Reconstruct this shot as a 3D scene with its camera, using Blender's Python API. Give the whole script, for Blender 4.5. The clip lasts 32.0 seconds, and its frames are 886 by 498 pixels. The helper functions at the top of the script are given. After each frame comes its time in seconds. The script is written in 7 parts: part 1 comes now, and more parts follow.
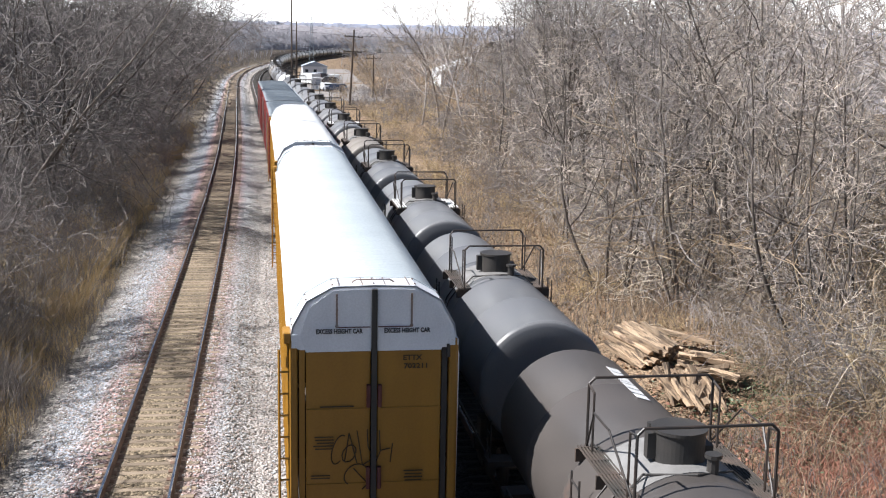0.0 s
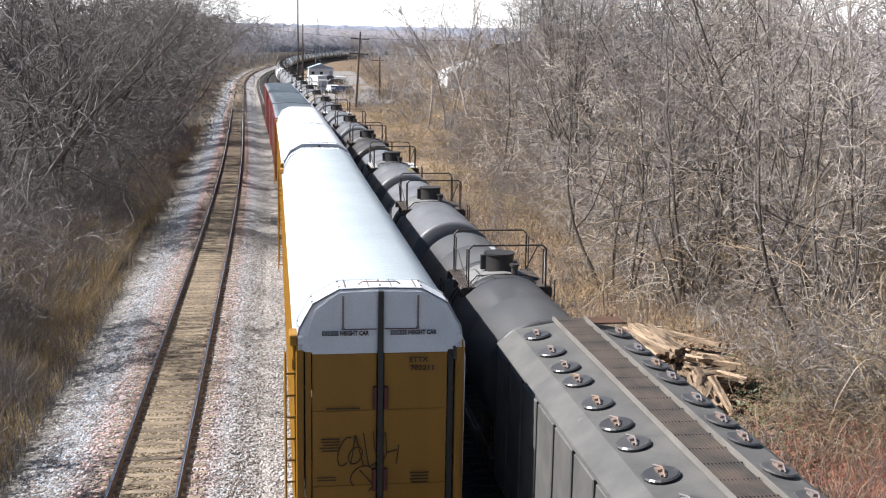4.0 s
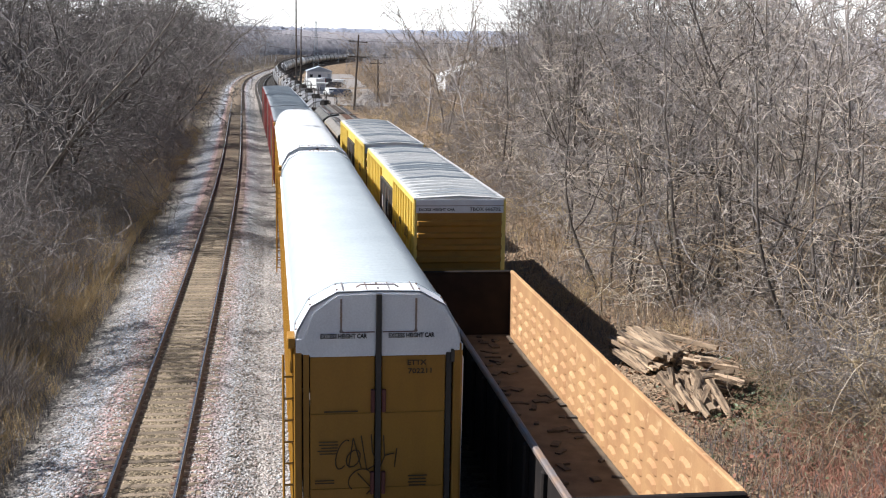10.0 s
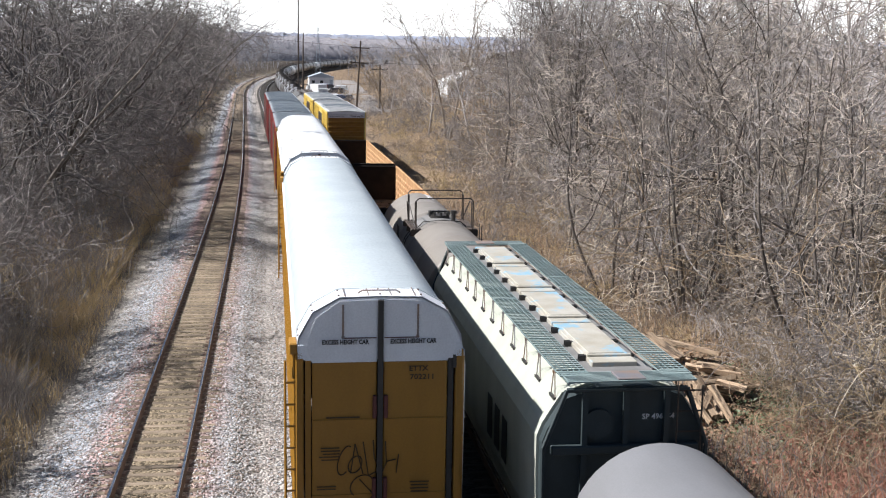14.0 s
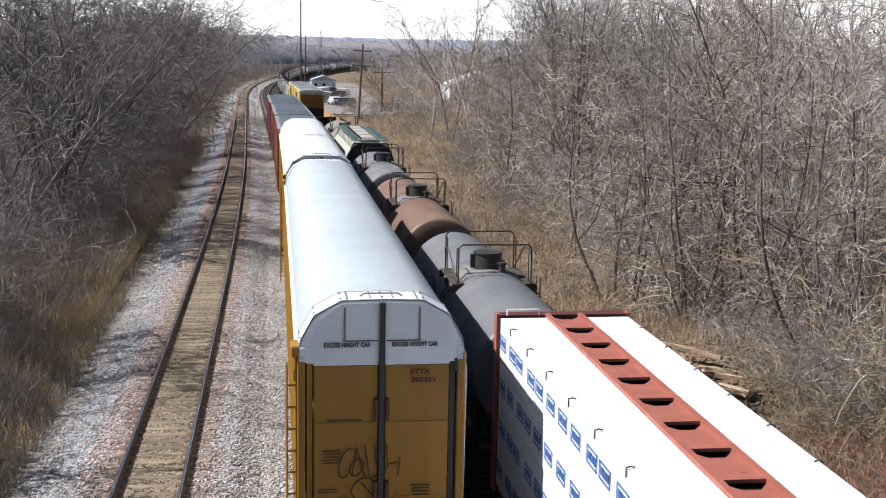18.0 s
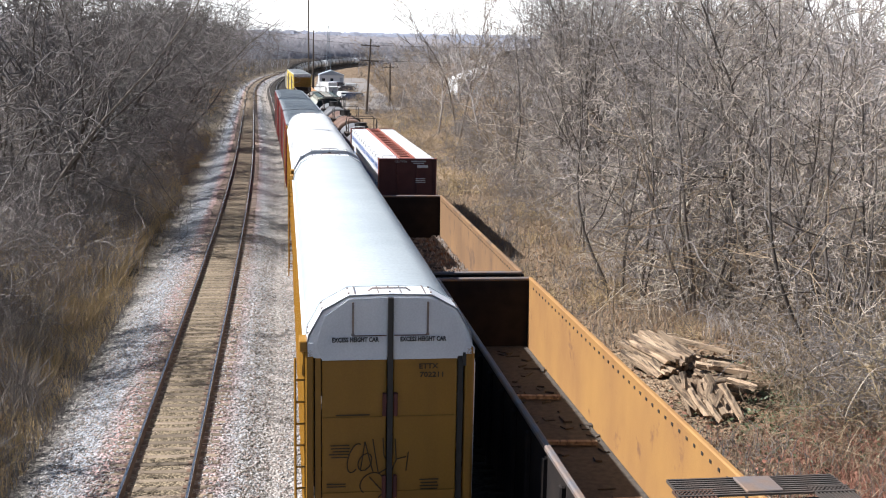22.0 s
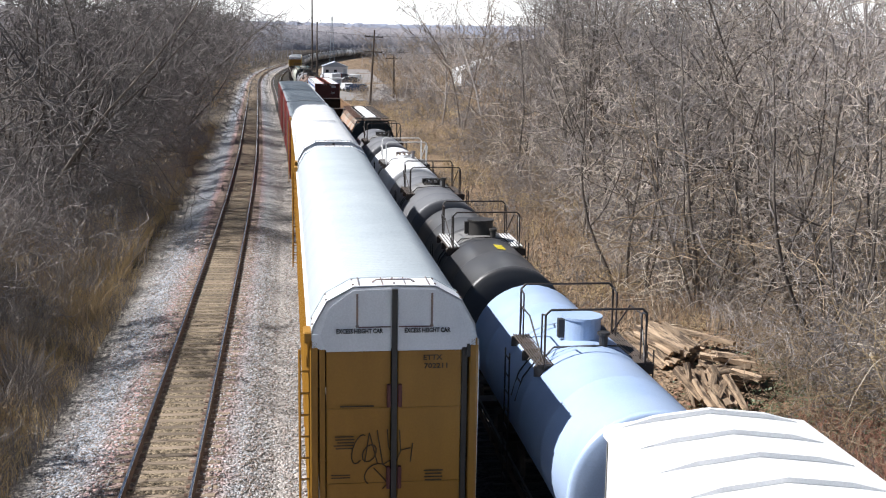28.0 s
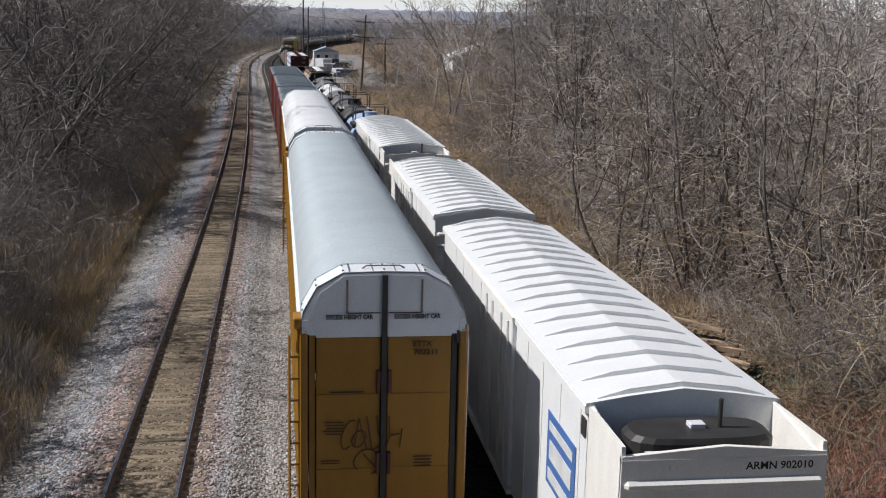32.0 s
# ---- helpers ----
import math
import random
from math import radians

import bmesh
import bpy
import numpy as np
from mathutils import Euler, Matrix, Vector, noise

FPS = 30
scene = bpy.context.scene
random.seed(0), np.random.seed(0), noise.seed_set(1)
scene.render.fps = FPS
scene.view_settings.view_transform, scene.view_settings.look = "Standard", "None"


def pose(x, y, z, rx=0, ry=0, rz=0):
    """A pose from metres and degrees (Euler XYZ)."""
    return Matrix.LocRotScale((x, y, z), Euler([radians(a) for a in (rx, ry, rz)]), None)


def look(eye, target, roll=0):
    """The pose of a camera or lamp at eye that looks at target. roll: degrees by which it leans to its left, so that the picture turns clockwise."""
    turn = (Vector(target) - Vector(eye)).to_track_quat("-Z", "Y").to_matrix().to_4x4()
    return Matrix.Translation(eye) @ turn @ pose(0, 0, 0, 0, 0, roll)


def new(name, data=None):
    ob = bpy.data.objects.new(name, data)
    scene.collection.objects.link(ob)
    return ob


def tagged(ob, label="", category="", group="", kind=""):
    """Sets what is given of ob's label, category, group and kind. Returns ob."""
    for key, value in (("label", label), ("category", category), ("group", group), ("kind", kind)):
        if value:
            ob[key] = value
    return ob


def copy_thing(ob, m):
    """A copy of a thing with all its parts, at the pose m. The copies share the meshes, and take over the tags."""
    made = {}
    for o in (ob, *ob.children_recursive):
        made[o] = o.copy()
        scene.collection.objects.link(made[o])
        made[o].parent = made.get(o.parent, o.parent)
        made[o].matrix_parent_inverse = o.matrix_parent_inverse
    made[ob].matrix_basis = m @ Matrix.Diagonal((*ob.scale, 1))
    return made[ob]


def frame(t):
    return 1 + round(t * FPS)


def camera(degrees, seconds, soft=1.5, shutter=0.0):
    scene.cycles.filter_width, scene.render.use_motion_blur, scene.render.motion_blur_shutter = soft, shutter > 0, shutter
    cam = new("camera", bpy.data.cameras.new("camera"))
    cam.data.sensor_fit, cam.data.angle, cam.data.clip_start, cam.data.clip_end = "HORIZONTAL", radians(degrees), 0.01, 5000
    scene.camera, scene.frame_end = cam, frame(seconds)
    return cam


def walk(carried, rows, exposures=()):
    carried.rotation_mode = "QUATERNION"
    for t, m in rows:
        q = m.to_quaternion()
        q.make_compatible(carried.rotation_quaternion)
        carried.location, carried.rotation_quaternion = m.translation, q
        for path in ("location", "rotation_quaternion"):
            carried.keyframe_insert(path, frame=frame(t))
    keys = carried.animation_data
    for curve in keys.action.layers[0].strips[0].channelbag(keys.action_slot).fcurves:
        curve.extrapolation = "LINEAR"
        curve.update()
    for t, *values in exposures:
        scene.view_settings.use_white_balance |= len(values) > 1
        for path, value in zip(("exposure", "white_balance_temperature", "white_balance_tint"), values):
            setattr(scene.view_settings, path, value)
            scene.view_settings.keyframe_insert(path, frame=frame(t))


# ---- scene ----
# ---------------------------------------------------------------- camera
CAM_ROWS = [
    (0, -8.540, -10.289, -1.048), (0.5, -8.535, -10.226, -1.073), (1, -8.453, -10.154, -1.042), (1.5, -8.483, -10.074, -1.076),
    (2, -8.402, -10.150, -1.040), (2.5, -8.286, -10.353, -1.011), (3, -8.293, -10.396, -0.972), (3.5, -8.240, -10.222, -0.985),
    (5.5, -8.261, -10.162, -0.956), (6, -8.285, -10.071, -0.965), (6.5, -8.315, -10.045, -1.001), (7, -8.363, -9.983, -1.048),
    (7.5, -8.226, -10.179, -0.995), (8, -8.132, -10.229, -0.940), (8.5, -8.143, -10.235, -0.986), (9, -8.204, -10.226, -0.982),
    (9.5, -8.177, -10.179, -0.961), (10, -8.328, -10.049, -1.024), (10.5, -8.393, -9.908, -1.080), (11, -8.490, -9.828, -1.066),
    (11.5, -8.433, -9.844, -1.107), (12, -8.292, -10.006, -1.059), (12.5, -8.278, -9.978, -1.043), (13, -8.362, -9.843, -1.098),
    (13.5, -8.337, -9.780, -1.086), (14, -8.232, -9.763, -1.017), (14.5, -8.040, -9.971, -0.957), (16.5, -8.182, -9.642, -1.064),
    (17, -8.115, -9.652, -1.085), (17.5, -8.069, -9.640, -1.069), (18, -8.118, -9.611, -1.125), (18.5, -7.952, -9.951, -1.063),
    (19, -8.025, -9.839, -1.126), (19.5, -8.054, -9.766, -1.074), (20, -8.133, -9.672, -1.083), (20.5, -8.254, -9.574, -1.179),
    (21, -8.070, -9.653, -1.122), (21.5, -7.937, -9.836, -1.060), (22, -7.737, -9.877, -0.994), (22.5, -7.862, -9.827, -1.066),
    (23, -8.010, -9.766, -1.056), (23.5, -8.069, -9.675, -1.094), (24, -7.995, -9.759, -1.088), (24.5, -7.890, -9.974, -1.076),
    (25, -7.798, -10.014, -1.002), (25.5, -7.880, -9.880, -1.047), (27.5, -7.652, -10.235, -0.928), (28, -7.554, -10.309, -0.880),
    (28.5, -8.104, -10.171, -1.318), (29, -7.808, -10.035, -0.932), (29.5, -7.323, -10.000, -0.868), (30, -8.290, -10.409, -1.588),
    (30.5, -8.228, -10.602, -1.506), (31, -8.163, -10.839, -1.416), (31.5, -7.931, -10.946, -1.301), (32, -7.967, -10.976, -1.264),
]
EXPOSURES = [(0, 1.02), (3, 0.97), (5.5, 0.97), (7, 0.68), (8, 0.58), (9, 0.7), (10, 0.82), (12, 0.9), (14, 0.82), (17, 0.8), (18, 0.62), (19, 0.42), (20, 0.7), (21, 0.82), (22, 0.88), (24, 0.92), (25, 0.89), (28, 0.71), (29, 0.38), (30, 0.2), (31, 0.03), (32, -0.05)]
EYE = (0.0, 0.0, 9.843)
cam = camera(41.86, 32.0, soft=1.1)
walk(cam, [(t, pose(*EYE, 90 + pitch, roll, yaw)) for t, yaw, pitch, roll in CAM_ROWS], EXPOSURES)

# ---------------------------------------------------------------- daylight
SUN_TO = Vector((-0.722, 0.065, 0.765)).normalized()
world = bpy.data.worlds.new("sky")
scene.world = world
world.use_nodes = True
wn = world.node_tree.nodes
sky = wn.new("ShaderNodeTexSky")
sky.sky_type = "NISHITA"
sky.sun_disc = False
sky.sun_elevation = math.asin(SUN_TO.z)
sky.sun_rotation = math.atan2(SUN_TO.x, SUN_TO.y)
sky.air_density, sky.dust_density, sky.ozone_density = 0.8, 0.25, 2.5
world.node_tree.links.new(sky.outputs[0], wn["Background"].inputs[0])
wn["Background"].inputs[1].default_value = 0.042
sun_data = bpy.data.lights.new("sun", "SUN")
sun_data.energy, sun_data.angle, sun_data.color = 5.0, radians(0.55), (1.0, 0.985, 0.98)
sun = new("sun", sun_data)
sun.matrix_world = look(SUN_TO * 200, (0, 0, 0))

# ---------------------------------------------------------------- materials
def mat(name, c1, c2=None, rough=0.6, metal=0.0, scale=2.0, stretch=(1, 1, 1), fine=30.0, bump=0.15, rust=None,
        rust_at=0.62, rust_scale=2.5, rust_stretch=(1, 1, 1), vary=0.0, spec=0.5, coords="Object"):
    """Two scales of colour noise, fine relief, optional rust or grime patches, optional object-to-object variation."""
    m = bpy.data.materials.new(name)
    m.use_nodes = True
    nt = m.node_tree
    n, lk = nt.nodes, nt.links.new
    b = n["Principled BSDF"]
    b.inputs["Metallic"].default_value = metal
    b.inputs["Specular IOR Level"].default_value = spec
    tc = n.new("ShaderNodeTexCoord")
    mp = n.new("ShaderNodeMapping")
    mp.inputs["Scale"].default_value = stretch
    info = n.new("ShaderNodeObjectInfo")
    shift = n.new("ShaderNodeVectorMath")
    shift.operation = "MULTIPLY_ADD"
    comb = n.new("ShaderNodeCombineXYZ")
    for k in range(3):
        lk(info.outputs["Random"], comb.inputs[k])
    lk(comb.outputs[0], shift.inputs[0])
    shift.inputs[1].default_value = (37.0, 53.0, 71.0)
    lk(tc.outputs[coords], shift.inputs[2])
    lk(shift.outputs[0], mp.inputs["Vector"])
    big = n.new("ShaderNodeTexNoise")
    big.inputs["Scale"].default_value, big.inputs["Detail"].default_value = scale, 6
    lk(mp.outputs[0], big.inputs["Vector"])
    ramp = n.new("ShaderNodeValToRGB")
    ramp.color_ramp.elements[0].position, ramp.color_ramp.elements[1].position = 0.32, 0.68
    c2 = c2 or tuple(v * 0.75 for v in c1)
    ramp.color_ramp.elements[0].color, ramp.color_ramp.elements[1].color = (*c1, 1), (*c2, 1)
    lk(big.outputs[0], ramp.inputs[0])
    small = n.new("ShaderNodeTexNoise")
    small.inputs["Scale"].default_value, small.inputs["Detail"].default_value = fine, 4
    lk(shift.outputs[0], small.inputs["Vector"])
    mul = n.new("ShaderNodeMix")
    mul.data_type, mul.blend_type = "RGBA", "MULTIPLY"
    mul.inputs[0].default_value = 0.35
    grey = n.new("ShaderNodeMapRange")
    grey.inputs[3].default_value, grey.inputs[4].default_value = 0.55, 1.35
    lk(small.outputs[0], grey.inputs[0])
    lk(ramp.outputs[0], mul.inputs[6])
    lk(grey.outputs[0], mul.inputs[7])
    col = mul.outputs[2]
    if rust:
        rmp = n.new("ShaderNodeMapping")
        rmp.inputs["Scale"].default_value = rust_stretch
        lk(shift.outputs[0], rmp.inputs["Vector"])
        rn = n.new("ShaderNodeTexNoise")
        rn.inputs["Scale"].default_value, rn.inputs["Detail"].default_value = rust_scale, 9
        rn.inputs["Roughness"].default_value = 0.65
        lk(rmp.outputs[0], rn.inputs["Vector"])
        rr = n.new("ShaderNodeValToRGB")
        rr.color_ramp.elements[0].position, rr.color_ramp.elements[1].position = rust_at, rust_at + 0.09
        lk(rn.outputs[0], rr.inputs[0])
        mx = n.new("ShaderNodeMix")
        mx.data_type = "RGBA"
        lk(rr.outputs[0], mx.inputs[0])
        lk(col, mx.inputs[6])
        mx.inputs[7].default_value = (*rust, 1)
        col = mx.outputs[2]
    if vary:
        hs = n.new("ShaderNodeHueSaturation")
        vr = n.new("ShaderNodeMapRange")
        vr.inputs[3].default_value, vr.inputs[4].default_value = 1 - vary, 1 + vary
        lk(info.outputs["Random"], vr.inputs[0])
        lk(vr.outputs[0], hs.inputs["Value"])
        lk(col, hs.inputs["Color"])
        col = hs.outputs[0]
    lk(col, b.inputs["Base Color"])
    rg = n.new("ShaderNodeMapRange")
    rg.inputs[3].default_value, rg.inputs[4].default_value = max(0.05, rough - 0.12), min(1, rough + 0.12)
    lk(big.outputs[0], rg.inputs[0])
    lk(rg.outputs[0], b.inputs["Roughness"])
    if bump:
        bp = n.new("ShaderNodeBump")
        bp.inputs["Strength"].default_value, bp.inputs["Distance"].default_value = bump, 0.02
        lk(small.outputs[0], bp.inputs["Height"])
        lk(bp.outputs[0], b.inputs["Normal"])
    return m


RUST = (0.13, 0.062, 0.034)
M = {}
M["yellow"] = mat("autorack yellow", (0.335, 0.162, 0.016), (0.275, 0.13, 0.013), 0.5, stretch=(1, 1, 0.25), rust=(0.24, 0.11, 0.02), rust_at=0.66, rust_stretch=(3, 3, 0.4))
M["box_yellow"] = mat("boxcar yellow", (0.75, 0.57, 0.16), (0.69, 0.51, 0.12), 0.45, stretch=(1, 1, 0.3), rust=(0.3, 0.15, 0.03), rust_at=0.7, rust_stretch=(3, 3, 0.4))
M["galv"] = mat("galvanised roof", (0.62, 0.68, 0.705), (0.54, 0.60, 0.63), 0.38, 0.25, scale=0.6, fine=14, bump=0.05)
M["galv_far"] = mat("white roof", (0.78, 0.79, 0.80), (0.70, 0.71, 0.72), 0.45, 0.1, scale=0.6, fine=14, bump=0.05)
M["box_roof"] = mat("weathered white boxcar roof", (0.60, 0.60, 0.595), (0.51, 0.515, 0.515), 0.45, 0.1, scale=0.8, stretch=(1, 0.5, 1), fine=14, bump=0.05, rust=(0.33, 0.32, 0.31), rust_at=0.62, rust_stretch=(0.5, 3, 1))
M["white"] = mat("white paint", (0.74, 0.74, 0.73), (0.62, 0.62, 0.61), 0.5, stretch=(1, 1, 0.3), rust=(0.34, 0.27, 0.2), rust_at=0.68, rust_stretch=(4, 4, 0.5))
M["white_clean"] = mat("clean white paint", (0.86, 0.86, 0.855), (0.79, 0.795, 0.80), 0.42, scale=1.2, bump=0.05, rust=(0.5, 0.42, 0.34), rust_at=0.69)
M["white_end"] = mat("dusty white end paint", (0.89, 0.86, 0.81), (0.80, 0.76, 0.70), 0.5, stretch=(1, 1, 0.3), rust=(0.45, 0.36, 0.27), rust_at=0.66, rust_stretch=(4, 4, 0.5))
M["silver_white"] = mat("end cap white", (0.78, 0.80, 0.83), (0.69, 0.71, 0.745), 0.5, stretch=(1, 1, 0.4), rust=(0.3, 0.24, 0.2), rust_at=0.71, rust_stretch=(6, 2, 0.6))
M["dark"] = mat("black steel", (0.028, 0.027, 0.027), (0.045, 0.04, 0.036), 0.55)
M["dark_rail"] = mat("black handrail", (0.025, 0.023, 0.022), (0.05, 0.035, 0.028), 0.5)
M["under"] = mat("grimy underframe", (0.05, 0.043, 0.037), (0.085, 0.06, 0.045), 0.8)
M["wheel"] = mat("wheel steel", (0.1, 0.08, 0.07), (0.16, 0.12, 0.1), 0.6, 0.6)
M["tank_black"] = mat("black tank paint", (0.056, 0.056, 0.06), (0.08, 0.077, 0.075), 0.36, scale=0.7, stretch=(1, 0.4, 1), bump=0.04, rust=(0.165, 0.135, 0.115), rust_at=0.64, rust_scale=0.8, vary=0.22)
M["tank_soot"] = mat("sooty black tank paint with rust bloom", (0.062, 0.056, 0.053), (0.085, 0.074, 0.068), 0.4, scale=0.6, stretch=(1, 0.5, 1), bump=0.04, rust=(0.14, 0.082, 0.06), rust_at=0.6, rust_scale=0.55)
M["tank_slate"] = mat("slate grey tank paint", (0.15, 0.154, 0.165), (0.19, 0.19, 0.195), 0.38, scale=0.6, stretch=(1, 0.4, 1), bump=0.04, rust=(0.2, 0.175, 0.155), rust_at=0.64, rust_scale=0.8, vary=0.16)
M["tank_rust"] = mat("brown tank paint", (0.20, 0.118, 0.082), (0.135, 0.082, 0.06), 0.52, scale=0.5, stretch=(1, 0.5, 1), bump=0.04, rust=(0.27, 0.17, 0.125), rust_at=0.6, rust_scale=0.7)
M["tank_grey"] = mat("grey tank paint", (0.20, 0.20, 0.21), (0.16, 0.16, 0.165), 0.45, scale=0.7, stretch=(1, 0.4, 1), bump=0.04, rust=(0.26, 0.24, 0.22), rust_at=0.7, rust_scale=1.5)
M["tank_taupe"] = mat("taupe tank paint", (0.235, 0.21, 0.185), (0.20, 0.18, 0.16), 0.5, scale=0.7, bump=0.04, rust=(0.3, 0.26, 0.22), rust_at=0.68, rust_scale=1.2)
M["tank_dkgrey"] = mat("charcoal tank paint", (0.172, 0.174, 0.184), (0.145, 0.146, 0.154), 0.45, scale=0.7, bump=0.04, rust=(0.21, 0.19, 0.178), rust_at=0.68)
M["tank_white"] = mat("white tank paint", (0.82, 0.82, 0.82), (0.74, 0.75, 0.76), 0.38, scale=0.7, bump=0.03, rust=(0.5, 0.45, 0.4), rust_at=0.75)
M["tank_blue"] = mat("pale blue tank paint", (0.40, 0.51, 0.70), (0.33, 0.44, 0.63), 0.4, scale=0.7, bump=0.03, rust=(0.6, 0.66, 0.75), rust_at=0.7)
M["hop_black"] = mat("sooty hopper roof", (0.135, 0.13, 0.122), (0.085, 0.083, 0.08), 0.6, scale=1.5, rust=(0.2, 0.185, 0.165), rust_at=0.66)
M["hop_taupe"] = mat("dusty taupe hopper paint", (0.245, 0.225, 0.20), (0.18, 0.165, 0.148), 0.5, scale=1.2, stretch=(1, 1, 0.6), rust=(0.23, 0.21, 0.19), rust_at=0.62, rust_scale=1.6)
M["hop_side"] = mat("stained cream hopper side", (0.36, 0.315, 0.235), (0.26, 0.215, 0.155), 0.6, stretch=(1, 2, 0.25), rust=(0.15, 0.09, 0.055), rust_at=0.66, rust_stretch=(2, 2, 0.5))
M["rack_side"] = mat("dull galvanised side panel", (0.55, 0.54, 0.50), (0.44, 0.42, 0.37), 0.55, 0.2, stretch=(1, 1, 0.3), rust=(0.3, 0.2, 0.1), rust_at=0.66, rust_stretch=(3, 3, 0.5))
M["hop_green"] = mat("pale green hopper paint", (0.45, 0.465, 0.395), (0.39, 0.405, 0.345), 0.55, stretch=(1, 1, 0.3), rust=(0.35, 0.3, 0.2), rust_at=0.72)
M["hop_dkgreen"] = mat("dark green hopper end", (0.034, 0.048, 0.052), (0.026, 0.037, 0.04), 0.6)
M["hop_orange"] = mat("rust-washed hopper paint", (0.36, 0.20, 0.122), (0.38, 0.385, 0.35), 0.6, scale=0.9, stretch=(1, 1, 0.6), rust=(0.32, 0.145, 0.065), rust_at=0.53, rust_scale=1.0, rust_stretch=(1, 1, 0.6))
M["hop_pale"] = mat("pale green side with rust washes", (0.28, 0.31, 0.26), (0.34, 0.265, 0.14), 0.6, scale=0.8, stretch=(1, 1, 0.35), rust=(0.25, 0.115, 0.05), rust_at=0.62, rust_scale=1.3, rust_stretch=(1, 1, 0.4))
M["hop_hatch_tan"] = mat("tan and pale blue hatch cover", (0.36, 0.325, 0.26), (0.46, 0.44, 0.39), 0.5, scale=2.2, rust=(0.22, 0.40, 0.52), rust_at=0.545, rust_scale=1.6)
M["hop_top_grey"] = mat("grey hopper roof", (0.22, 0.215, 0.21), (0.16, 0.155, 0.15), 0.6)
M["grate_green"] = mat("green-grey grating", (0.20, 0.27, 0.265), (0.28, 0.34, 0.33), 0.55, 0.2)
M["grate_rust"] = mat("rusty grating", (0.125, 0.062, 0.04), (0.08, 0.042, 0.028), 0.8)
M["grate_dark"] = mat("dark grating", (0.06, 0.055, 0.05), (0.12, 0.09, 0.075), 0.7, 0.2)
M["gon_orange"] = mat("rusty gondola side", (0.45, 0.265, 0.125), (0.34, 0.18, 0.085), 0.75, scale=1.2, stretch=(1, 1, 0.5), rust=(0.55, 0.37, 0.2), rust_at=0.58, rust_scale=2)
M["gon_brown"] = mat("brown gondola side", (0.185, 0.108, 0.06), (0.27, 0.155, 0.075), 0.75, scale=0.6, stretch=(1, 1, 0.6), rust=(0.14, 0.085, 0.055), rust_at=0.55, rust_scale=0.9)
M["gon_gold"] = mat("ochre gondola side", (0.38, 0.205, 0.068), (0.30, 0.155, 0.058), 0.7, scale=0.7, stretch=(1, 1, 0.6), rust=(0.2, 0.1, 0.05), rust_at=0.6, rust_scale=1.2)
# brought down to near-black so the end walls hold their shade
M["gon_dark"] = mat("gondola end brown with shade in it", (0.018, 0.016, 0.016), (0.03, 0.024, 0.022), 0.9, spec=0.1)
M["gon_floor"] = mat("dusty gondola floor", (0.14, 0.105, 0.072), (0.08, 0.06, 0.043), 0.85, rust=(0.08, 0.065, 0.055), rust_at=0.6)
M["rim"] = mat("worn steel rim", (0.2, 0.2, 0.22), (0.3, 0.2, 0.14), 0.55, 0.3)
M["red"] = mat("oxide red paint", (0.37, 0.125, 0.088), (0.30, 0.095, 0.066), 0.55, rust=(0.15, 0.05, 0.035), rust_at=0.66)
M["maroon"] = mat("dark red bulkhead", (0.12, 0.03, 0.026), (0.09, 0.025, 0.022), 0.6)
M["boxred"] = mat("boxcar red", (0.22, 0.035, 0.032), (0.17, 0.032, 0.028), 0.55, stretch=(1, 1, 0.3), rust=(0.14, 0.05, 0.04), rust_at=0.64)
M["roof_grey"] = mat("grey boxcar roof", (0.36, 0.40, 0.43), (0.29, 0.325, 0.355), 0.45, 0.2, scale=0.5)
M["wrap"] = mat("white lumber wrap", (0.80, 0.81, 0.83), (0.74, 0.75, 0.78), 0.32, scale=3, fine=7, bump=0.35)
M["print_blue"] = mat("blue print", (0.085, 0.19, 0.46), (0.07, 0.155, 0.40), 0.4, bump=0)
M["print_black"] = mat("black lettering", (0.02, 0.02, 0.022), rough=0.5, bump=0)
M["print_white"] = mat("white lettering", (0.75, 0.75, 0.75), rough=0.5, bump=0)
M["print_yellow"] = mat("yellow lettering", (0.75, 0.62, 0.04), rough=0.5, bump=0)
M["print_brown"] = mat("faded dark lettering", (0.055, 0.032, 0.012), rough=0.6, bump=0)
M["print_red"] = mat("red lettering", (0.55, 0.08, 0.05), rough=0.5, bump=0)
M["rail_side"] = mat("rusty rail web", (0.13, 0.075, 0.05), (0.09, 0.055, 0.04), 0.8)
M["rail_top"] = mat("polished rail head", (0.52, 0.54, 0.58), (0.44, 0.46, 0.5), 0.22, 0.9, stretch=(1, 0.1, 1), bump=0.02)
M["tie"] = mat("weathered tie timber", (0.245, 0.19, 0.135), (0.155, 0.118, 0.086), 0.85, scale=4, stretch=(0.4, 3, 3), fine=60, bump=0.5, vary=0.35)
# ties under the trains: the dark of the gap is in the timber colour
M["tie_shaded"] = mat("tie timber darkened for the shade", (0.055, 0.047, 0.04), (0.035, 0.03, 0.027), 0.85, scale=4, stretch=(0.4, 3, 3), fine=60, bump=0.5, vary=0.35)
M["plate"] = mat("rusty tie plate", (0.17, 0.1, 0.065), (0.12, 0.07, 0.05), 0.8)
M["bark"] = mat("dark grey bark", (0.165, 0.14, 0.12), (0.095, 0.08, 0.07), 0.9, scale=3, stretch=(1, 1, 0.3), fine=25, bump=0.5, vary=0.35, spec=0.2)
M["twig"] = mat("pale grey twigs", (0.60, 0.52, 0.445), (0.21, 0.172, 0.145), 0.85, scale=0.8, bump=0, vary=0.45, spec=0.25)
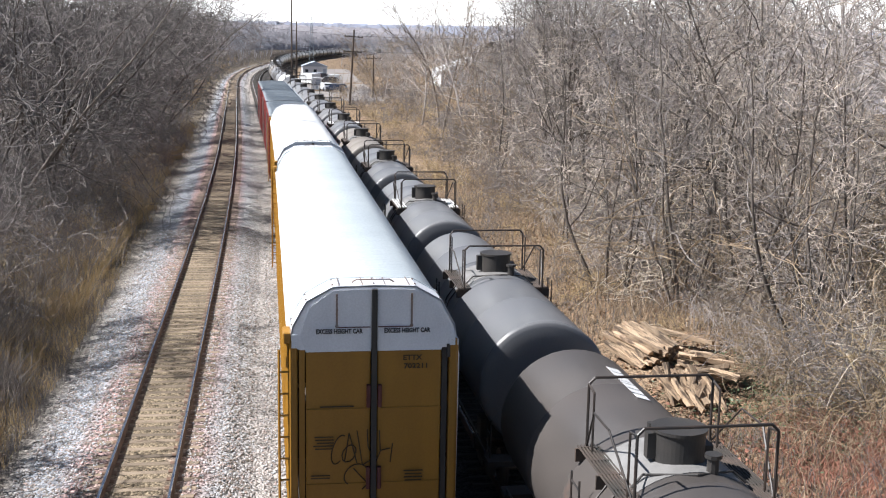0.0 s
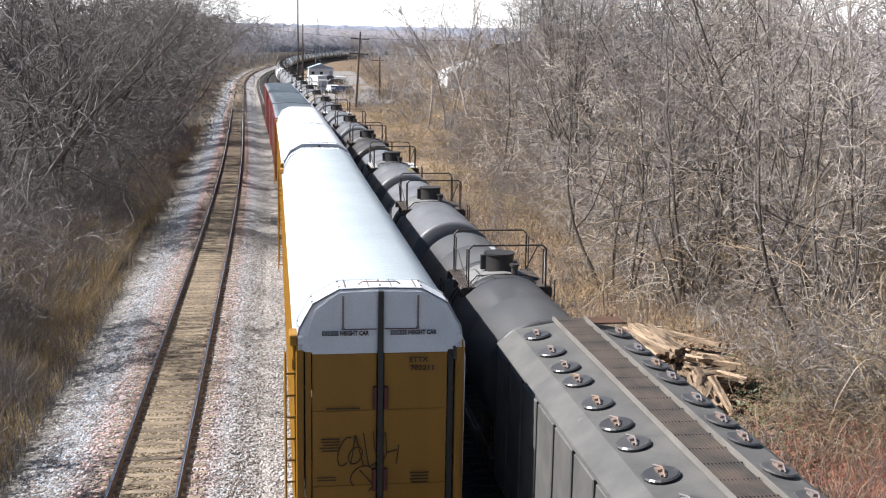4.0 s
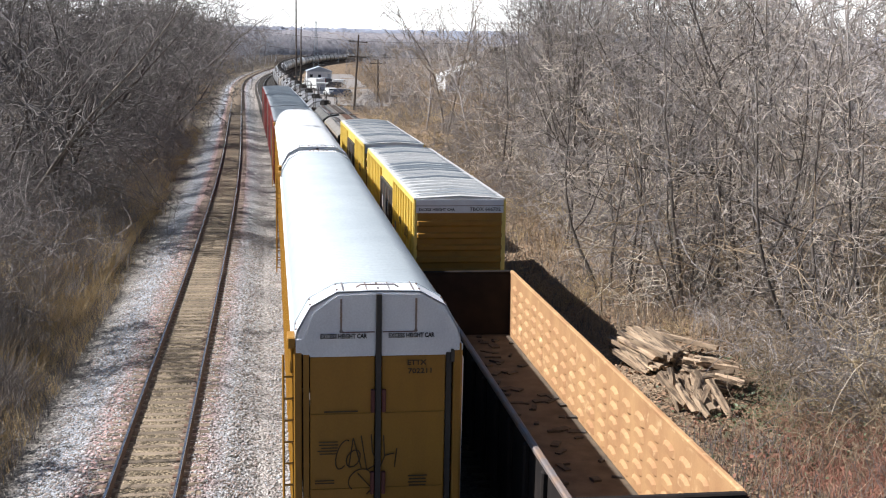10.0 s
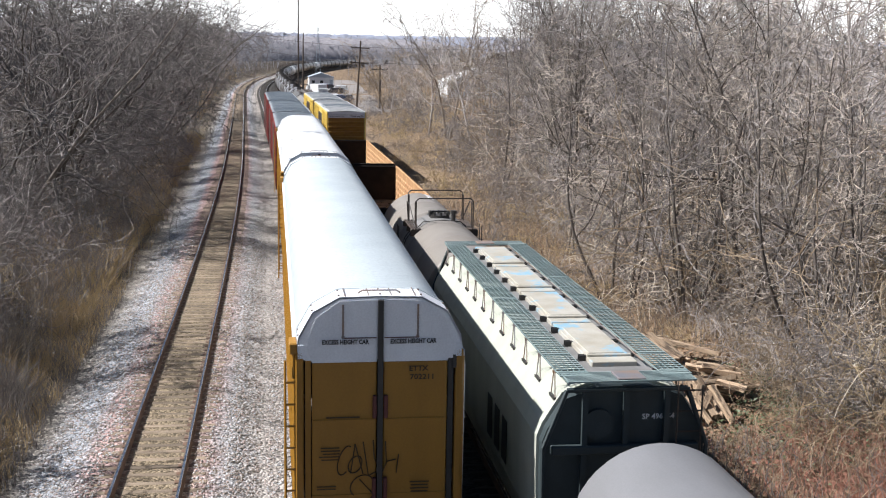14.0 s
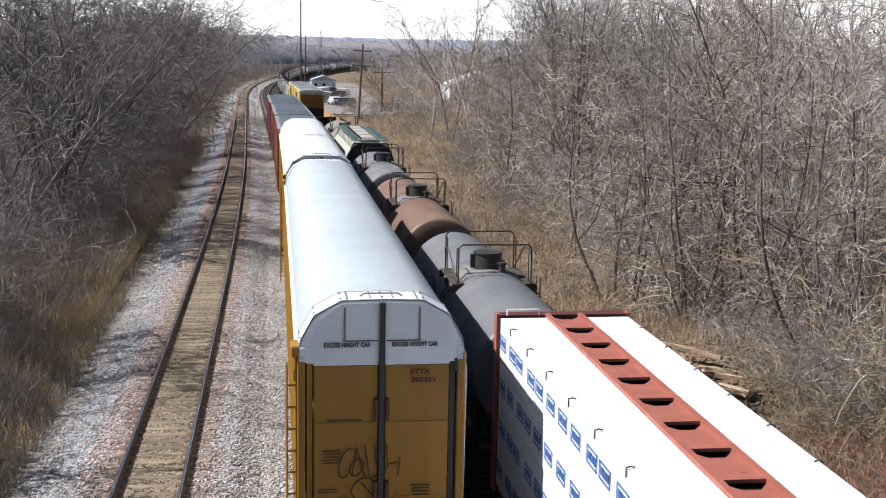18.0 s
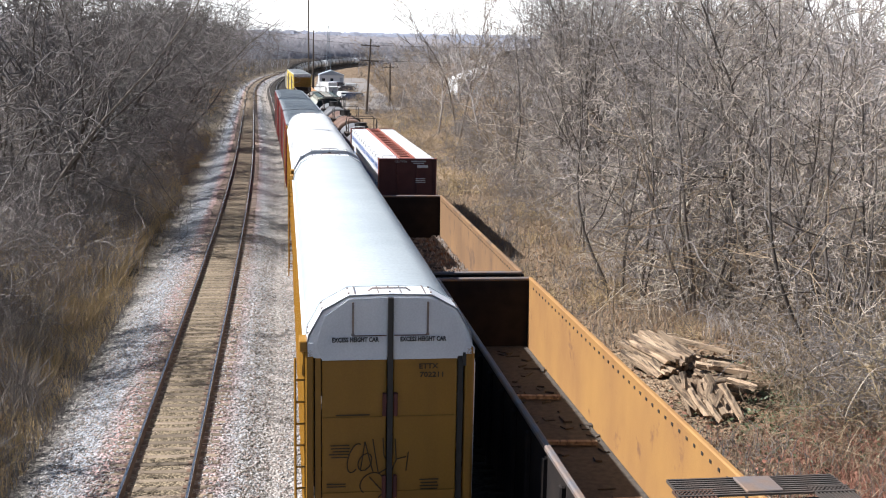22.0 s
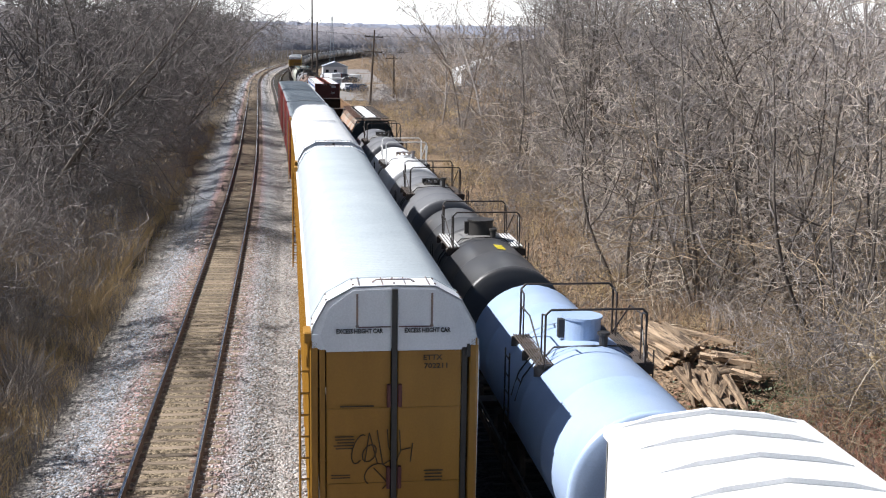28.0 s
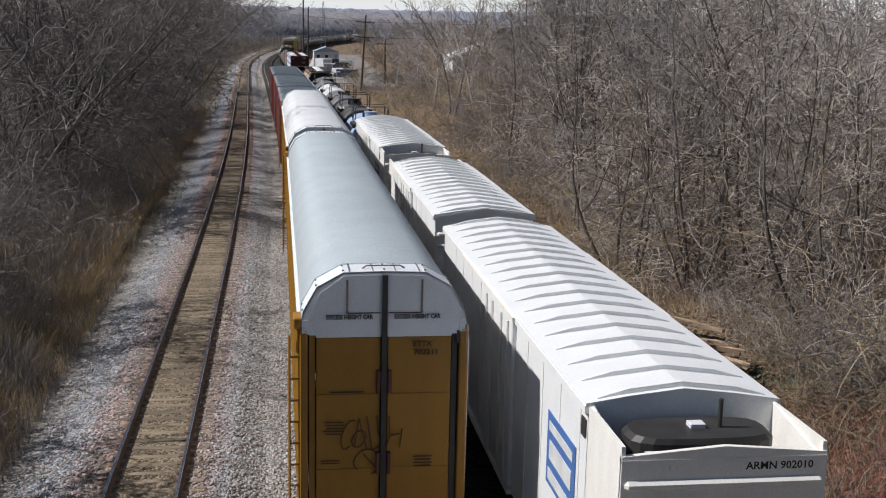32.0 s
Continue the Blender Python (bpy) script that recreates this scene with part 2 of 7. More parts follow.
M["twig_tan"] = mat("tan brush stems", (0.365, 0.285, 0.20), (0.205, 0.15, 0.10), 0.85, scale=0.8, bump=0, vary=0.3, spec=0.2)
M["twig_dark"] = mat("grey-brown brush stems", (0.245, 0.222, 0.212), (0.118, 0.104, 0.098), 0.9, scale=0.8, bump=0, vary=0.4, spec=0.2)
M["twig_grey"] = mat("mauve-grey twigs", (0.40, 0.36, 0.34), (0.17, 0.148, 0.138), 0.85, scale=0.8, bump=0, vary=0.35, spec=0.2)
M["vine"] = mat("bleached vine stems", (0.66, 0.59, 0.50), (0.40, 0.33, 0.25), 0.85, scale=1.5, bump=0, vary=0.2, spec=0.2)
M["straw"] = mat("dry straw grass", (0.44, 0.33, 0.18), (0.32, 0.235, 0.13), 0.8, scale=0.8, bump=0, vary=0.2)
M["leaf"] = mat("brown fallen leaves", (0.24, 0.14, 0.085), (0.33, 0.22, 0.135), 0.85, scale=1.5, bump=0, vary=0.2)
M["ivy"] = mat("dull green ground leaves", (0.10, 0.125, 0.055), (0.065, 0.08, 0.04), 0.6, scale=2, bump=0)
M["split_wood"] = mat("split old tie timber", (0.46, 0.345, 0.235), (0.27, 0.185, 0.12), 0.85, scale=3, stretch=(3, 0.4, 3), fine=30, bump=0.6, rust=(0.12, 0.085, 0.06), rust_at=0.5, rust_stretch=(3, 0.6, 3), vary=0.4)
M["pole"] = mat("creosoted pole", (0.10, 0.075, 0.058), (0.07, 0.053, 0.043), 0.9, stretch=(1, 1, 0.1))
# far woods and twigs: the haze of distance is mixed into the base colour
M["far_wood"] = mat("far woods, haze in the colour", (0.33, 0.315, 0.33), (0.22, 0.21, 0.23), 1.0, scale=0.35, stretch=(1, 1, 0.4), fine=1.6, bump=0.6, spec=0.0)
M["far_twig"] = mat("far twigs, haze in the colour", (0.36, 0.36, 0.395), (0.26, 0.26, 0.29), 1.0, scale=0.3, bump=0, spec=0.0)
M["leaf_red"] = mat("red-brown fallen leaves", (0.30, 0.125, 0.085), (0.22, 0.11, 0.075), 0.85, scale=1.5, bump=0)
# hill and ridge: paler and bluer base colours stand for the haze
M["far_hill"] = mat("far hill woods, haze in the colour", (0.27, 0.285, 0.34), (0.19, 0.205, 0.255), 1.0, scale=0.35, stretch=(1, 1, 0.25), fine=1.2, bump=0.0, spec=0.0)
M["far_ridge"] = mat("distant ridge woods, haze in the colour", (0.29, 0.32, 0.39), (0.25, 0.28, 0.35), 1.0, scale=0.15, fine=0.6, bump=0.0, spec=0.0)
M["shed_white"] = mat("white siding", (0.74, 0.75, 0.77), (0.66, 0.67, 0.69), 0.6, scale=0.5)
M["shed_grey"] = mat("blue-grey metal roof", (0.42, 0.46, 0.52), (0.35, 0.39, 0.45), 0.5, scale=0.4)
M["glass"] = mat("dark window glass", (0.03, 0.04, 0.05), rough=0.1, bump=0)
M["car_blue"] = mat("blue car paint", (0.04, 0.06, 0.11), rough=0.3, bump=0)
M["car_white"] = mat("white car paint", (0.75, 0.76, 0.77), rough=0.3, bump=0)
M["car_dark"] = mat("dark car paint", (0.05, 0.05, 0.06), rough=0.3, bump=0)
M["asphalt"] = mat("pale worn asphalt", (0.26, 0.235, 0.22), (0.2, 0.185, 0.175), 0.9, scale=0.3)
M["scrap"] = mat("scrap and cinders", (0.045, 0.04, 0.036), (0.095, 0.082, 0.068), 0.9, scale=6, fine=40, bump=0.6)


def glow_material(name, colour, strength):
    m = bpy.data.materials.new(name)
    m.use_nodes = True
    n = m.node_tree.nodes
    n.remove(n["Principled BSDF"])
    em = n.new("ShaderNodeEmission")
    em.inputs[0].default_value, em.inputs[1].default_value = (*colour, 1), strength
    m.node_tree.links.new(em.outputs[0], n["Material Output"].inputs[0])
    return m


M["sky_haze"] = glow_material("bright hazy sky", (0.96, 0.98, 1.0), 0.85)

# ---------------------------------------------------------------- building helpers
def part(name, bm, material, parent=None, label="", smooth=False):
    """Links a bmesh as one mesh object, under a thing or a part."""
    me = bpy.data.meshes.new(name)
    bm.to_mesh(me)
    bm.free()
    return link_mesh(name, me, material, parent, label, smooth)


def link_mesh(name, me, material, parent=None, label="", smooth=False):
    if material and not me.materials:
        me.materials.append(material)
    if smooth and me.polygons:
        me.polygons.foreach_set("use_smooth", [True] * len(me.polygons))
    ob = new(name, me)
    if parent:
        ob.parent = parent
    if label:
        ob["label"] = label
    return ob


def thing(name, label, category, group="", kind=""):
    return tagged(new(name), label, category, group, kind)


def box(bm, x, y, z, sx, sy, sz, turn=None):
    """A box centred at x, y, z."""
    m = Matrix.Translation((x, y, z)) @ (turn or Matrix()) @ Matrix.Diagonal((sx, sy, sz, 1))
    bmesh.ops.create_cube(bm, size=1, matrix=m)
    return bm


def boxes(rows):
    bm = bmesh.new()
    for r in rows:
        box(bm, *r)
    return bm


def rod(bm, a, b, r, seg=6, r2=None):
    a, b = Vector(a), Vector(b)
    d = b - a
    m = Matrix.Translation((a + b) / 2) @ d.to_track_quat("Z", "Y").to_matrix().to_4x4()
    bmesh.ops.create_cone(bm, cap_ends=True, segments=seg, radius1=r, radius2=r if r2 is None else r2, depth=d.length, matrix=m)
    return bm


def rods(pairs, r, seg=6):
    bm = bmesh.new()
    for a, b in pairs:
        rod(bm, a, b, r, seg)
    return bm


def chain(bm, pts, r, seg=6):
    for a, b in zip(pts, pts[1:]):
        rod(bm, a, b, r, seg)
    return bm


def extrude(bm, profile, y0, y1, closed=True, caps=True):
    """A profile of (x, z) points drawn out along y."""
    v0 = [bm.verts.new((x, y0, z)) for x, z in profile]
    v1 = [bm.verts.new((x, y1, z)) for x, z in profile]
    n = len(profile)
    for i in range(n if closed else n - 1):
        j = (i + 1) % n
        bm.faces.new((v0[i], v0[j], v1[j], v1[i]))
    if closed and caps:
        bm.faces.new(v0[::-1])
        bm.faces.new(v1)
    bmesh.ops.recalc_face_normals(bm, faces=bm.faces)
    return bm


def lathe(bm, rings, seg, zc, x=0.0):
    """A body of rings (y, radius) round the line x, zc."""
    prev = None
    for y, r in rings:
        if r < 1e-4:
            cur = [bm.verts.new((x, y, zc))]
        else:
            cur = [bm.verts.new((x + r * math.cos(a), y, zc + r * math.sin(a))) for a in (2 * math.pi * k / seg for k in range(seg))]
        if prev:
            for k in range(seg):
                a, b = prev[k % len(prev)], prev[(k + 1) % len(prev)]
                c, d = cur[(k + 1) % len(cur)], cur[k % len(cur)]
                quad = []
                for v in (a, b, c, d):
                    if v not in quad:
                        quad.append(v)
                if len(quad) > 2:
                    bm.faces.new(quad)
        prev = cur
    bmesh.ops.recalc_face_normals(bm, faces=bm.faces)
    return bm


def bevel(bm, w, seg=1):
    bmesh.ops.bevel(bm, geom=list(bm.edges), offset=w, segments=seg, affect="EDGES", clamp_overlap=True)
    return bm


def letters(name, body, size, m, material, parent, width=None, bold=0.0):
    """Flat lettering in the built-in font, its mesh turned by m from the x-y plane."""
    cu = bpy.data.curves.new(name, "FONT")
    cu.body, cu.size, cu.align_x, cu.align_y = body, size, "CENTER", "CENTER"
    cu.extrude, cu.offset, cu.resolution_u = 0.002, bold, 2
    tmp = bpy.data.objects.new(name, cu)
    scene.collection.objects.link(tmp)
    bpy.context.view_layer.update()
    me = bpy.data.meshes.new_from_object(tmp.evaluated_get(bpy.context.evaluated_depsgraph_get()))
    bpy.data.objects.remove(tmp)
    bpy.data.curves.remove(cu)
    if width:
        xs = [v.co.x for v in me.vertices]
        me.transform(Matrix.Diagonal((width / (max(xs) - min(xs)), 1, 1, 1)))
    me.transform(m)
    me.materials.clear()
    return link_mesh(name, me, material, parent)


def tubes(paths, sides=4):
    """One mesh of tapered tubes; each path is (points, radii)."""
    verts, faces, base = [], [], 0
    ang = np.arange(sides) * 2 * np.pi / sides
    ca, sa = np.cos(ang), np.sin(ang)
    for pts, rad in paths:
        pts, rad = np.asarray(pts, float), np.asarray(rad, float)
        n = len(pts)
        d = pts[-1] - pts[0]
        d = d / (np.linalg.norm(d) + 1e-9)
        u = np.cross(d, (0.31, 0.17, 0.93) if abs(d[2]) < 0.9 else (1.0, 0.2, 0.0))
        u /= np.linalg.norm(u)
        w = np.cross(d, u)
        ring = u[None, :] * ca[:, None] + w[None, :] * sa[:, None]
        verts.append((pts[:, None, :] + rad[:, None, None] * ring[None]).reshape(-1, 3))
        k = np.arange(sides)
        for i in range(n - 1):
            a = base + i * sides
            faces.append(np.stack([a + k, a + (k + 1) % sides, a + sides + (k + 1) % sides, a + sides + k], 1))
        base += n * sides
    me = bpy.data.meshes.new("tubes")
    v, f = np.concatenate(verts), np.concatenate(faces)
    me.vertices.add(len(v))
    me.vertices.foreach_set("co", v.ravel())
    me.loops.add(f.size)
    me.loops.foreach_set("vertex_index", f.ravel().astype(np.int32))
    me.polygons.add(len(f))
    me.polygons.foreach_set("loop_start", np.arange(len(f), dtype=np.int32) * 4)
    me.update(calc_edges=True)
    me.polygons.foreach_set("use_smooth", [True] * len(f))
    return me


def mesh_of(name, verts, faces):
    """A mesh from arrays; all faces have the same number of corners."""
    v, f = np.asarray(verts, float), np.asarray(faces, np.int32)
    me = bpy.data.meshes.new(name)
    me.vertices.add(len(v))
    me.vertices.foreach_set("co", v.ravel())
    me.loops.add(f.size)
    me.loops.foreach_set("vertex_index", f.ravel())
    me.polygons.add(len(f))
    me.polygons.foreach_set("loop_start", np.arange(len(f), dtype=np.int32) * f.shape[1])
    me.update(calc_edges=True)
    return me


# ---------------------------------------------------------------- the line of the tracks
def heading(s):
    """Radians to the right of +y at s metres along the line."""
    if s < 45:
        return 0.0
    if s < 115:
        return -0.0235 * (s - 45) / 70
    if s < 240:
        return -0.0235
    return -0.0235 + (s - 240) / 1650.0


LINE = {}
lx = ly = 0.0
for k in range(-480, 1400):
    if k <= 0:
        LINE[k] = (0.0, float(k))
    else:
        h = heading(k - 0.5)
        lx, ly = lx + math.sin(h), ly + math.cos(h)
        LINE[k] = (lx, ly)


def along(s, off, z=0.0):
    """The place at s metres along the line and off metres to its right."""
    k = int(math.floor(s))
    k = max(-480, min(1398, k))
    f = s - k
    (x0, y0), (x1, y1) = LINE[k], LINE[k + 1]
    h = heading(s)
    return Vector((x0 + (x1 - x0) * f + off * math.cos(h), y0 + (y1 - y0) * f - off * math.sin(h), z))


def on_line(s, off, z=0.0, extra=0.0):
    p = along(s, off, z)
    return pose(p.x, p.y, p.z, 0, 0, -math.degrees(heading(s)) + extra)


OFF_MAIN, OFF_PARKED, OFF_MOVING = -2.92, 1.84, 6.16
Z_MAIN, Z_PARKED, Z_MOVING = 0.0, -0.27, -0.555

# ---------------------------------------------------------------- ground
LY = np.array([LINE[k][1] for k in sorted(LINE)])
LX = np.array([LINE[k][0] for k in sorted(LINE)])


def line_x(y):
    return float(np.interp(y, LY, LX))


KNOTS = [(-2500, 14), (-200, 8), (-60, 6.5), (-30, 4.6), (-18, 2.6), (-12, 1.0), (-9.2, -0.1), (-7.6, -0.55), (-6.2, -0.62), (-5.2, -0.42),
         (-4.6, -0.24), (-4.2, -0.2), (-1.6, -0.2), (-1.0, -0.3), (-0.3, -0.55), (0.2, -0.55), (0.6, -0.48), (3.1, -0.47), (3.7, -0.6),
         (4.3, -0.8), (4.9, -0.76), (7.5, -0.75), (8.6, -1.02), (10.5, -0.95), (13, -0.8), (18, -0.5), (30, 0.5), (60, 1.3), (200, 3), (2500, 8)]
KD, KZ = [k[0] for k in KNOTS], [k[1] for k in KNOTS]


def ground_z(e, y):
    z = float(np.interp(e, KD, KZ))
    far = min(1.0, max(0.0, (y - 130) / 60))
    if e > 9:
        z = z * (1 - far) + far * (-0.75)
    if abs(e) > 8.6:
        k = min(1.0, (abs(e) - 8.6) / 4)
        z += k * (0.35 * noise.noise((e * 0.16, y * 0.16, 1.3)) + 0.12 * noise.noise((e * 0.7, y * 0.7, 5.1)))
    elif e < -5.2 or e > 7.6:
        z += 0.06 * noise.noise((e * 0.9, y * 0.9, 2.2))
    return z


def place(e, y, lift=0.0):
    return Vector((line_x(y) + e, y, ground_z(e, y) + lift))


def ramp_stops(nodes, stops):
    r = nodes.new("ShaderNodeValToRGB")
    el = r.color_ramp.elements
    while len(el) > 1:
        el.remove(el[-1])
    el[0].position, el[0].color = stops[0][0], (*stops[0][1], 1)
    for p, c in stops[1:]:
        q = el.new(p)
        q.color = (*c, 1)
    return r


def ground_material():
    m = bpy.data.materials.new("ballast and leaf litter")
    m.use_nodes = True
    n, lk = m.node_tree.nodes, m.node_tree.links.new
    b = n["Principled BSDF"]
    b.inputs["Roughness"].default_value = 0.92
    b.inputs["Specular IOR Level"].default_value = 0.25
    uv = n.new("ShaderNodeUVMap")
    uv.uv_map = "across"
    sep = n.new("ShaderNodeSeparateXYZ")
    lk(uv.outputs[0], sep.inputs[0])
    tc = n.new("ShaderNodeTexCoord")
    wob = n.new("ShaderNodeTexNoise")
    wob.inputs["Scale"].default_value, wob.inputs["Detail"].default_value = 0.9, 8
    lk(tc.outputs["Object"], wob.inputs["Vector"])
    add = n.new("ShaderNodeMath")
    add.operation = "MULTIPLY_ADD"
    lk(wob.outputs[0], add.inputs[0])
    add.inputs[1].default_value = 0.8
    lk(sep.outputs[0], add.inputs[2])
    rng = n.new("ShaderNodeMapRange")
    rng.inputs[1].default_value, rng.inputs[2].default_value = -14 + 0.4, 16 + 0.4
    lk(add.outputs[0], rng.inputs[0])
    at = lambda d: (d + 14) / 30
    # stops from 2.6 to 7.6 are near-black: shade between the trains, put into the colour
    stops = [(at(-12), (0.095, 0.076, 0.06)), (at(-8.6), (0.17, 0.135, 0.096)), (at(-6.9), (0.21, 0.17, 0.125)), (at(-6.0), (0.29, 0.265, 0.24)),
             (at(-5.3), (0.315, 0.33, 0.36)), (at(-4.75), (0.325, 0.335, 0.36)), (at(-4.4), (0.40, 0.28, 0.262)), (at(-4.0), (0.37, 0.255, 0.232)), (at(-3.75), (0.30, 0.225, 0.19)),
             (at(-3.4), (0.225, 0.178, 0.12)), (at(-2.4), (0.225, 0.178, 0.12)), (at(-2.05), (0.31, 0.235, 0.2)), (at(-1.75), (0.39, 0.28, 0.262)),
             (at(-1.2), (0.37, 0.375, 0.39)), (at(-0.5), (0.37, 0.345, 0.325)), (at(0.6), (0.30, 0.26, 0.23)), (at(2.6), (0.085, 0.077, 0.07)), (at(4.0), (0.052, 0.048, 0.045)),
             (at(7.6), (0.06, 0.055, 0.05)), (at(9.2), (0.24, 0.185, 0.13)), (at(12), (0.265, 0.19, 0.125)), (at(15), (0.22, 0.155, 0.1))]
    rp = ramp_stops(n, stops)
    lk(rng.outputs[0], rp.inputs[0])
    stones = n.new("ShaderNodeTexVoronoi")
    stones.inputs["Scale"].default_value = 15
    lk(tc.outputs["Object"], stones.inputs["Vector"])
    bw = n.new("ShaderNodeSeparateColor")
    lk(stones.outputs["Color"], bw.inputs[0])
    val = n.new("ShaderNodeMapRange")
    val.inputs[3].default_value, val.inputs[4].default_value = 0.35, 1.65
    lk(bw.outputs[0], val.inputs[0])
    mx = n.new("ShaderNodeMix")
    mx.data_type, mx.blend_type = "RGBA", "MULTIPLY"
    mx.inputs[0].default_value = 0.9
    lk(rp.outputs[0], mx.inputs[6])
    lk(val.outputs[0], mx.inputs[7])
    blot = n.new("ShaderNodeTexNoise")
    blot.inputs["Scale"].default_value, blot.inputs["Detail"].default_value = 0.35, 7
    lk(tc.outputs["Object"], blot.inputs["Vector"])
    bv = n.new("ShaderNodeMapRange")
    bv.inputs[1].default_value, bv.inputs[2].default_value, bv.inputs[3].default_value, bv.inputs[4].default_value = 0.3, 0.7, 0.65, 1.08
    lk(blot.outputs[0], bv.inputs[0])
    mx2 = n.new("ShaderNodeMix")
    mx2.data_type, mx2.blend_type = "RGBA", "MULTIPLY"
    mx2.inputs[0].default_value = 1
    lk(mx.outputs[2], mx2.inputs[6])
    lk(bv.outputs[0], mx2.inputs[7])
    lk(mx2.outputs[2], b.inputs["Base Color"])
    bp = n.new("ShaderNodeBump")
    bp.inputs["Strength"].default_value, bp.inputs["Distance"].default_value = 1.0, 0.05
    lk(stones.outputs["Distance"], bp.inputs["Height"])
    bp.invert = True
    lk(bp.outputs[0], b.inputs["Normal"])
    return m


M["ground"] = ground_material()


def build_ground():
    es = sorted(set([-2500, -1200, -600, -300, -150, -90] + list(np.arange(-60, -12, 2.0)) + list(np.arange(-12, 16, 0.35)) + list(np.arange(16, 62, 2.0)) + [80, 120, 200, 400, 800, 1500, 2500]))
    ys = sorted(set(list(np.arange(-120, 12, 6.0)) + list(np.arange(12, 130, 0.8)) + list(np.arange(130, 420, 4.0)) + list(np.arange(420, 1000, 20.0)) + [1200, 1600, 2200, 3000, 4500]))
    v = [(line_x(y) + e, y, ground_z(e, y)) for y in ys for e in es]
    ne = len(es)
    idx = np.arange(len(ys) * ne).reshape(len(ys), ne)
    f = np.stack([idx[:-1, :-1], idx[:-1, 1:], idx[1:, 1:], idx[1:, :-1]], -1).reshape(-1, 4)
    me = mesh_of("ground", v, f)
    uv = me.uv_layers.new(name="across")
    e_of = np.tile(np.array(es), len(ys))
    y_of = np.repeat(np.array(ys), ne)
    li = f.ravel()
    uv.data.foreach_set("uv", np.stack([e_of[li], y_of[li]], 1).ravel())
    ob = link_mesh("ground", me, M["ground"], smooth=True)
    tagged(ob, "gravel ballast beds between banks of brown leaf litter", "ground", kind="structure")


build_ground()


# ---------------------------------------------------------------- tracks
def sweep(profile, off, z, s_list, closed=True):
    """A profile (across, up) swept along the line at an offset."""
    verts, faces, n = [], [], len(profile)
    for s in s_list:
        for a, u in profile:
            verts.append(along(s, off + a, z + u))
    m = n if closed else n - 1
    for i in range(len(s_list) - 1):
        for k in range(m):
            a, b = i * n + k, i * n + (k + 1) % n
            faces.append((a, b, b + n, a + n))
    return mesh_of("sweep", verts, faces)


RAIL_PROFILE = [(-0.07, -0.18), (0.07, -0.18), (0.07, -0.165), (0.012, -0.145), (0.012, -0.045), (0.036, -0.035), (0.036, -0.004), (-0.036, -0.004), (-0.036, -0.035), (-0.012, -0.045), (-0.012, -0.145), (-0.07, -0.165)]
HEAD_PROFILE = [(-0.036, -0.006), (-0.03, 0.001), (0.03, 0.001), (0.036, -0.006)]
S_RAIL = list(np.arange(-60, 60, 10.0)) + list(np.arange(60, 560, 5.0)) + list(np.arange(560, 1000, 20.0))


def tie_mesh(seed):
    rnd = random.Random(seed)
    bm = box(bmesh.new(), 0, 0, -0.268, 2.6, 0.225, 0.17)
    bevel(bm, 0.018)
    for v in bm.verts:
        v.co.x += rnd.uniform(-0.02, 0.02)
        v.co.z += rnd.uniform(-0.008, 0.006)
    me = bpy.data.meshes.new("tie")
    bm.to_mesh(me)
    bm.free()
    me.materials.append(M["tie"])
    return me


TIES = [tie_mesh(k) for k in range(4)]


def build_track(name, label, off, z, near, s0, s1):
    tr = thing(name, label, "railway track", kind="structure")
    for side in (-0.7525, 0.7525):
        r = link_mesh("rail", sweep(RAIL_PROFILE, off + side, z, S_RAIL), M["rail_side"], tr, "rusty steel rail with a shiny running head")
        link_mesh("railhead", sweep(HEAD_PROFILE, off + side, z, S_RAIL, closed=False), M["rail_top"], r)
    rnd = random.Random(name)
    s, rest_v, rest_f = s0, [], []
    q = [(-1.3, -0.11, 0), (1.3, -0.11, 0), (1.3, 0.11, 0), (-1.3, 0.11, 0), (-1.3, -0.11, -0.17), (1.3, -0.11, -0.17), (1.3, 0.11, -0.17), (-1.3, 0.11, -0.17)]
    plate_rows = []
    while s < s1:
        skew = rnd.gauss(0, 0.6)
        if near[0] <= s <= near[1]:
            t = new("tie", TIES[rnd.randrange(4)])
            t.parent = tr
            t.matrix_basis = on_line(s, off + rnd.gauss(0, 0.03), z + rnd.uniform(-0.012, 0.004), skew)
            for side in (-0.7525, 0.7525):
                p = along(s, off + side, z - 0.182)
                plate_rows.append((p.x, p.y, p.z, 0.34, 0.19, 0.012))
        else:
            mt = on_line(s, off + rnd.gauss(0, 0.03), z - 0.183 + rnd.uniform(-0.012, 0.004), skew)
            b = len(rest_v)
            rest_v += [mt @ Vector(p) for p in q]
            rest_f += [[b + i for i in fc] for fc in ((0, 1, 2, 3), (0, 4, 5, 1), (2, 6, 7, 3), (1, 5, 6, 2), (3, 7, 4, 0))]
        s += 0.52 + rnd.gauss(0, 0.012)
    if rest_v:
        tagged(link_mesh("ties", mesh_of("ties", rest_v, rest_f), M["tie" if off < 0 else "tie_shaded"], tr), kind="stuff")
    if plate_rows:
        tagged(part("tie_plates", boxes(plate_rows), M["plate"], tr), kind="stuff")


build_track("track_main", "curving main line track with shiny rails on weathered ties", OFF_MAIN, Z_MAIN, (16, 168), -10, 420)
build_track("track_siding", "siding track under the standing train", OFF_PARKED, Z_PARKED, (0, -1), 10, 420)
build_track("track_passing", "track under the moving freight train", OFF_MOVING, Z_MOVING, (0, -1), 0, 420)


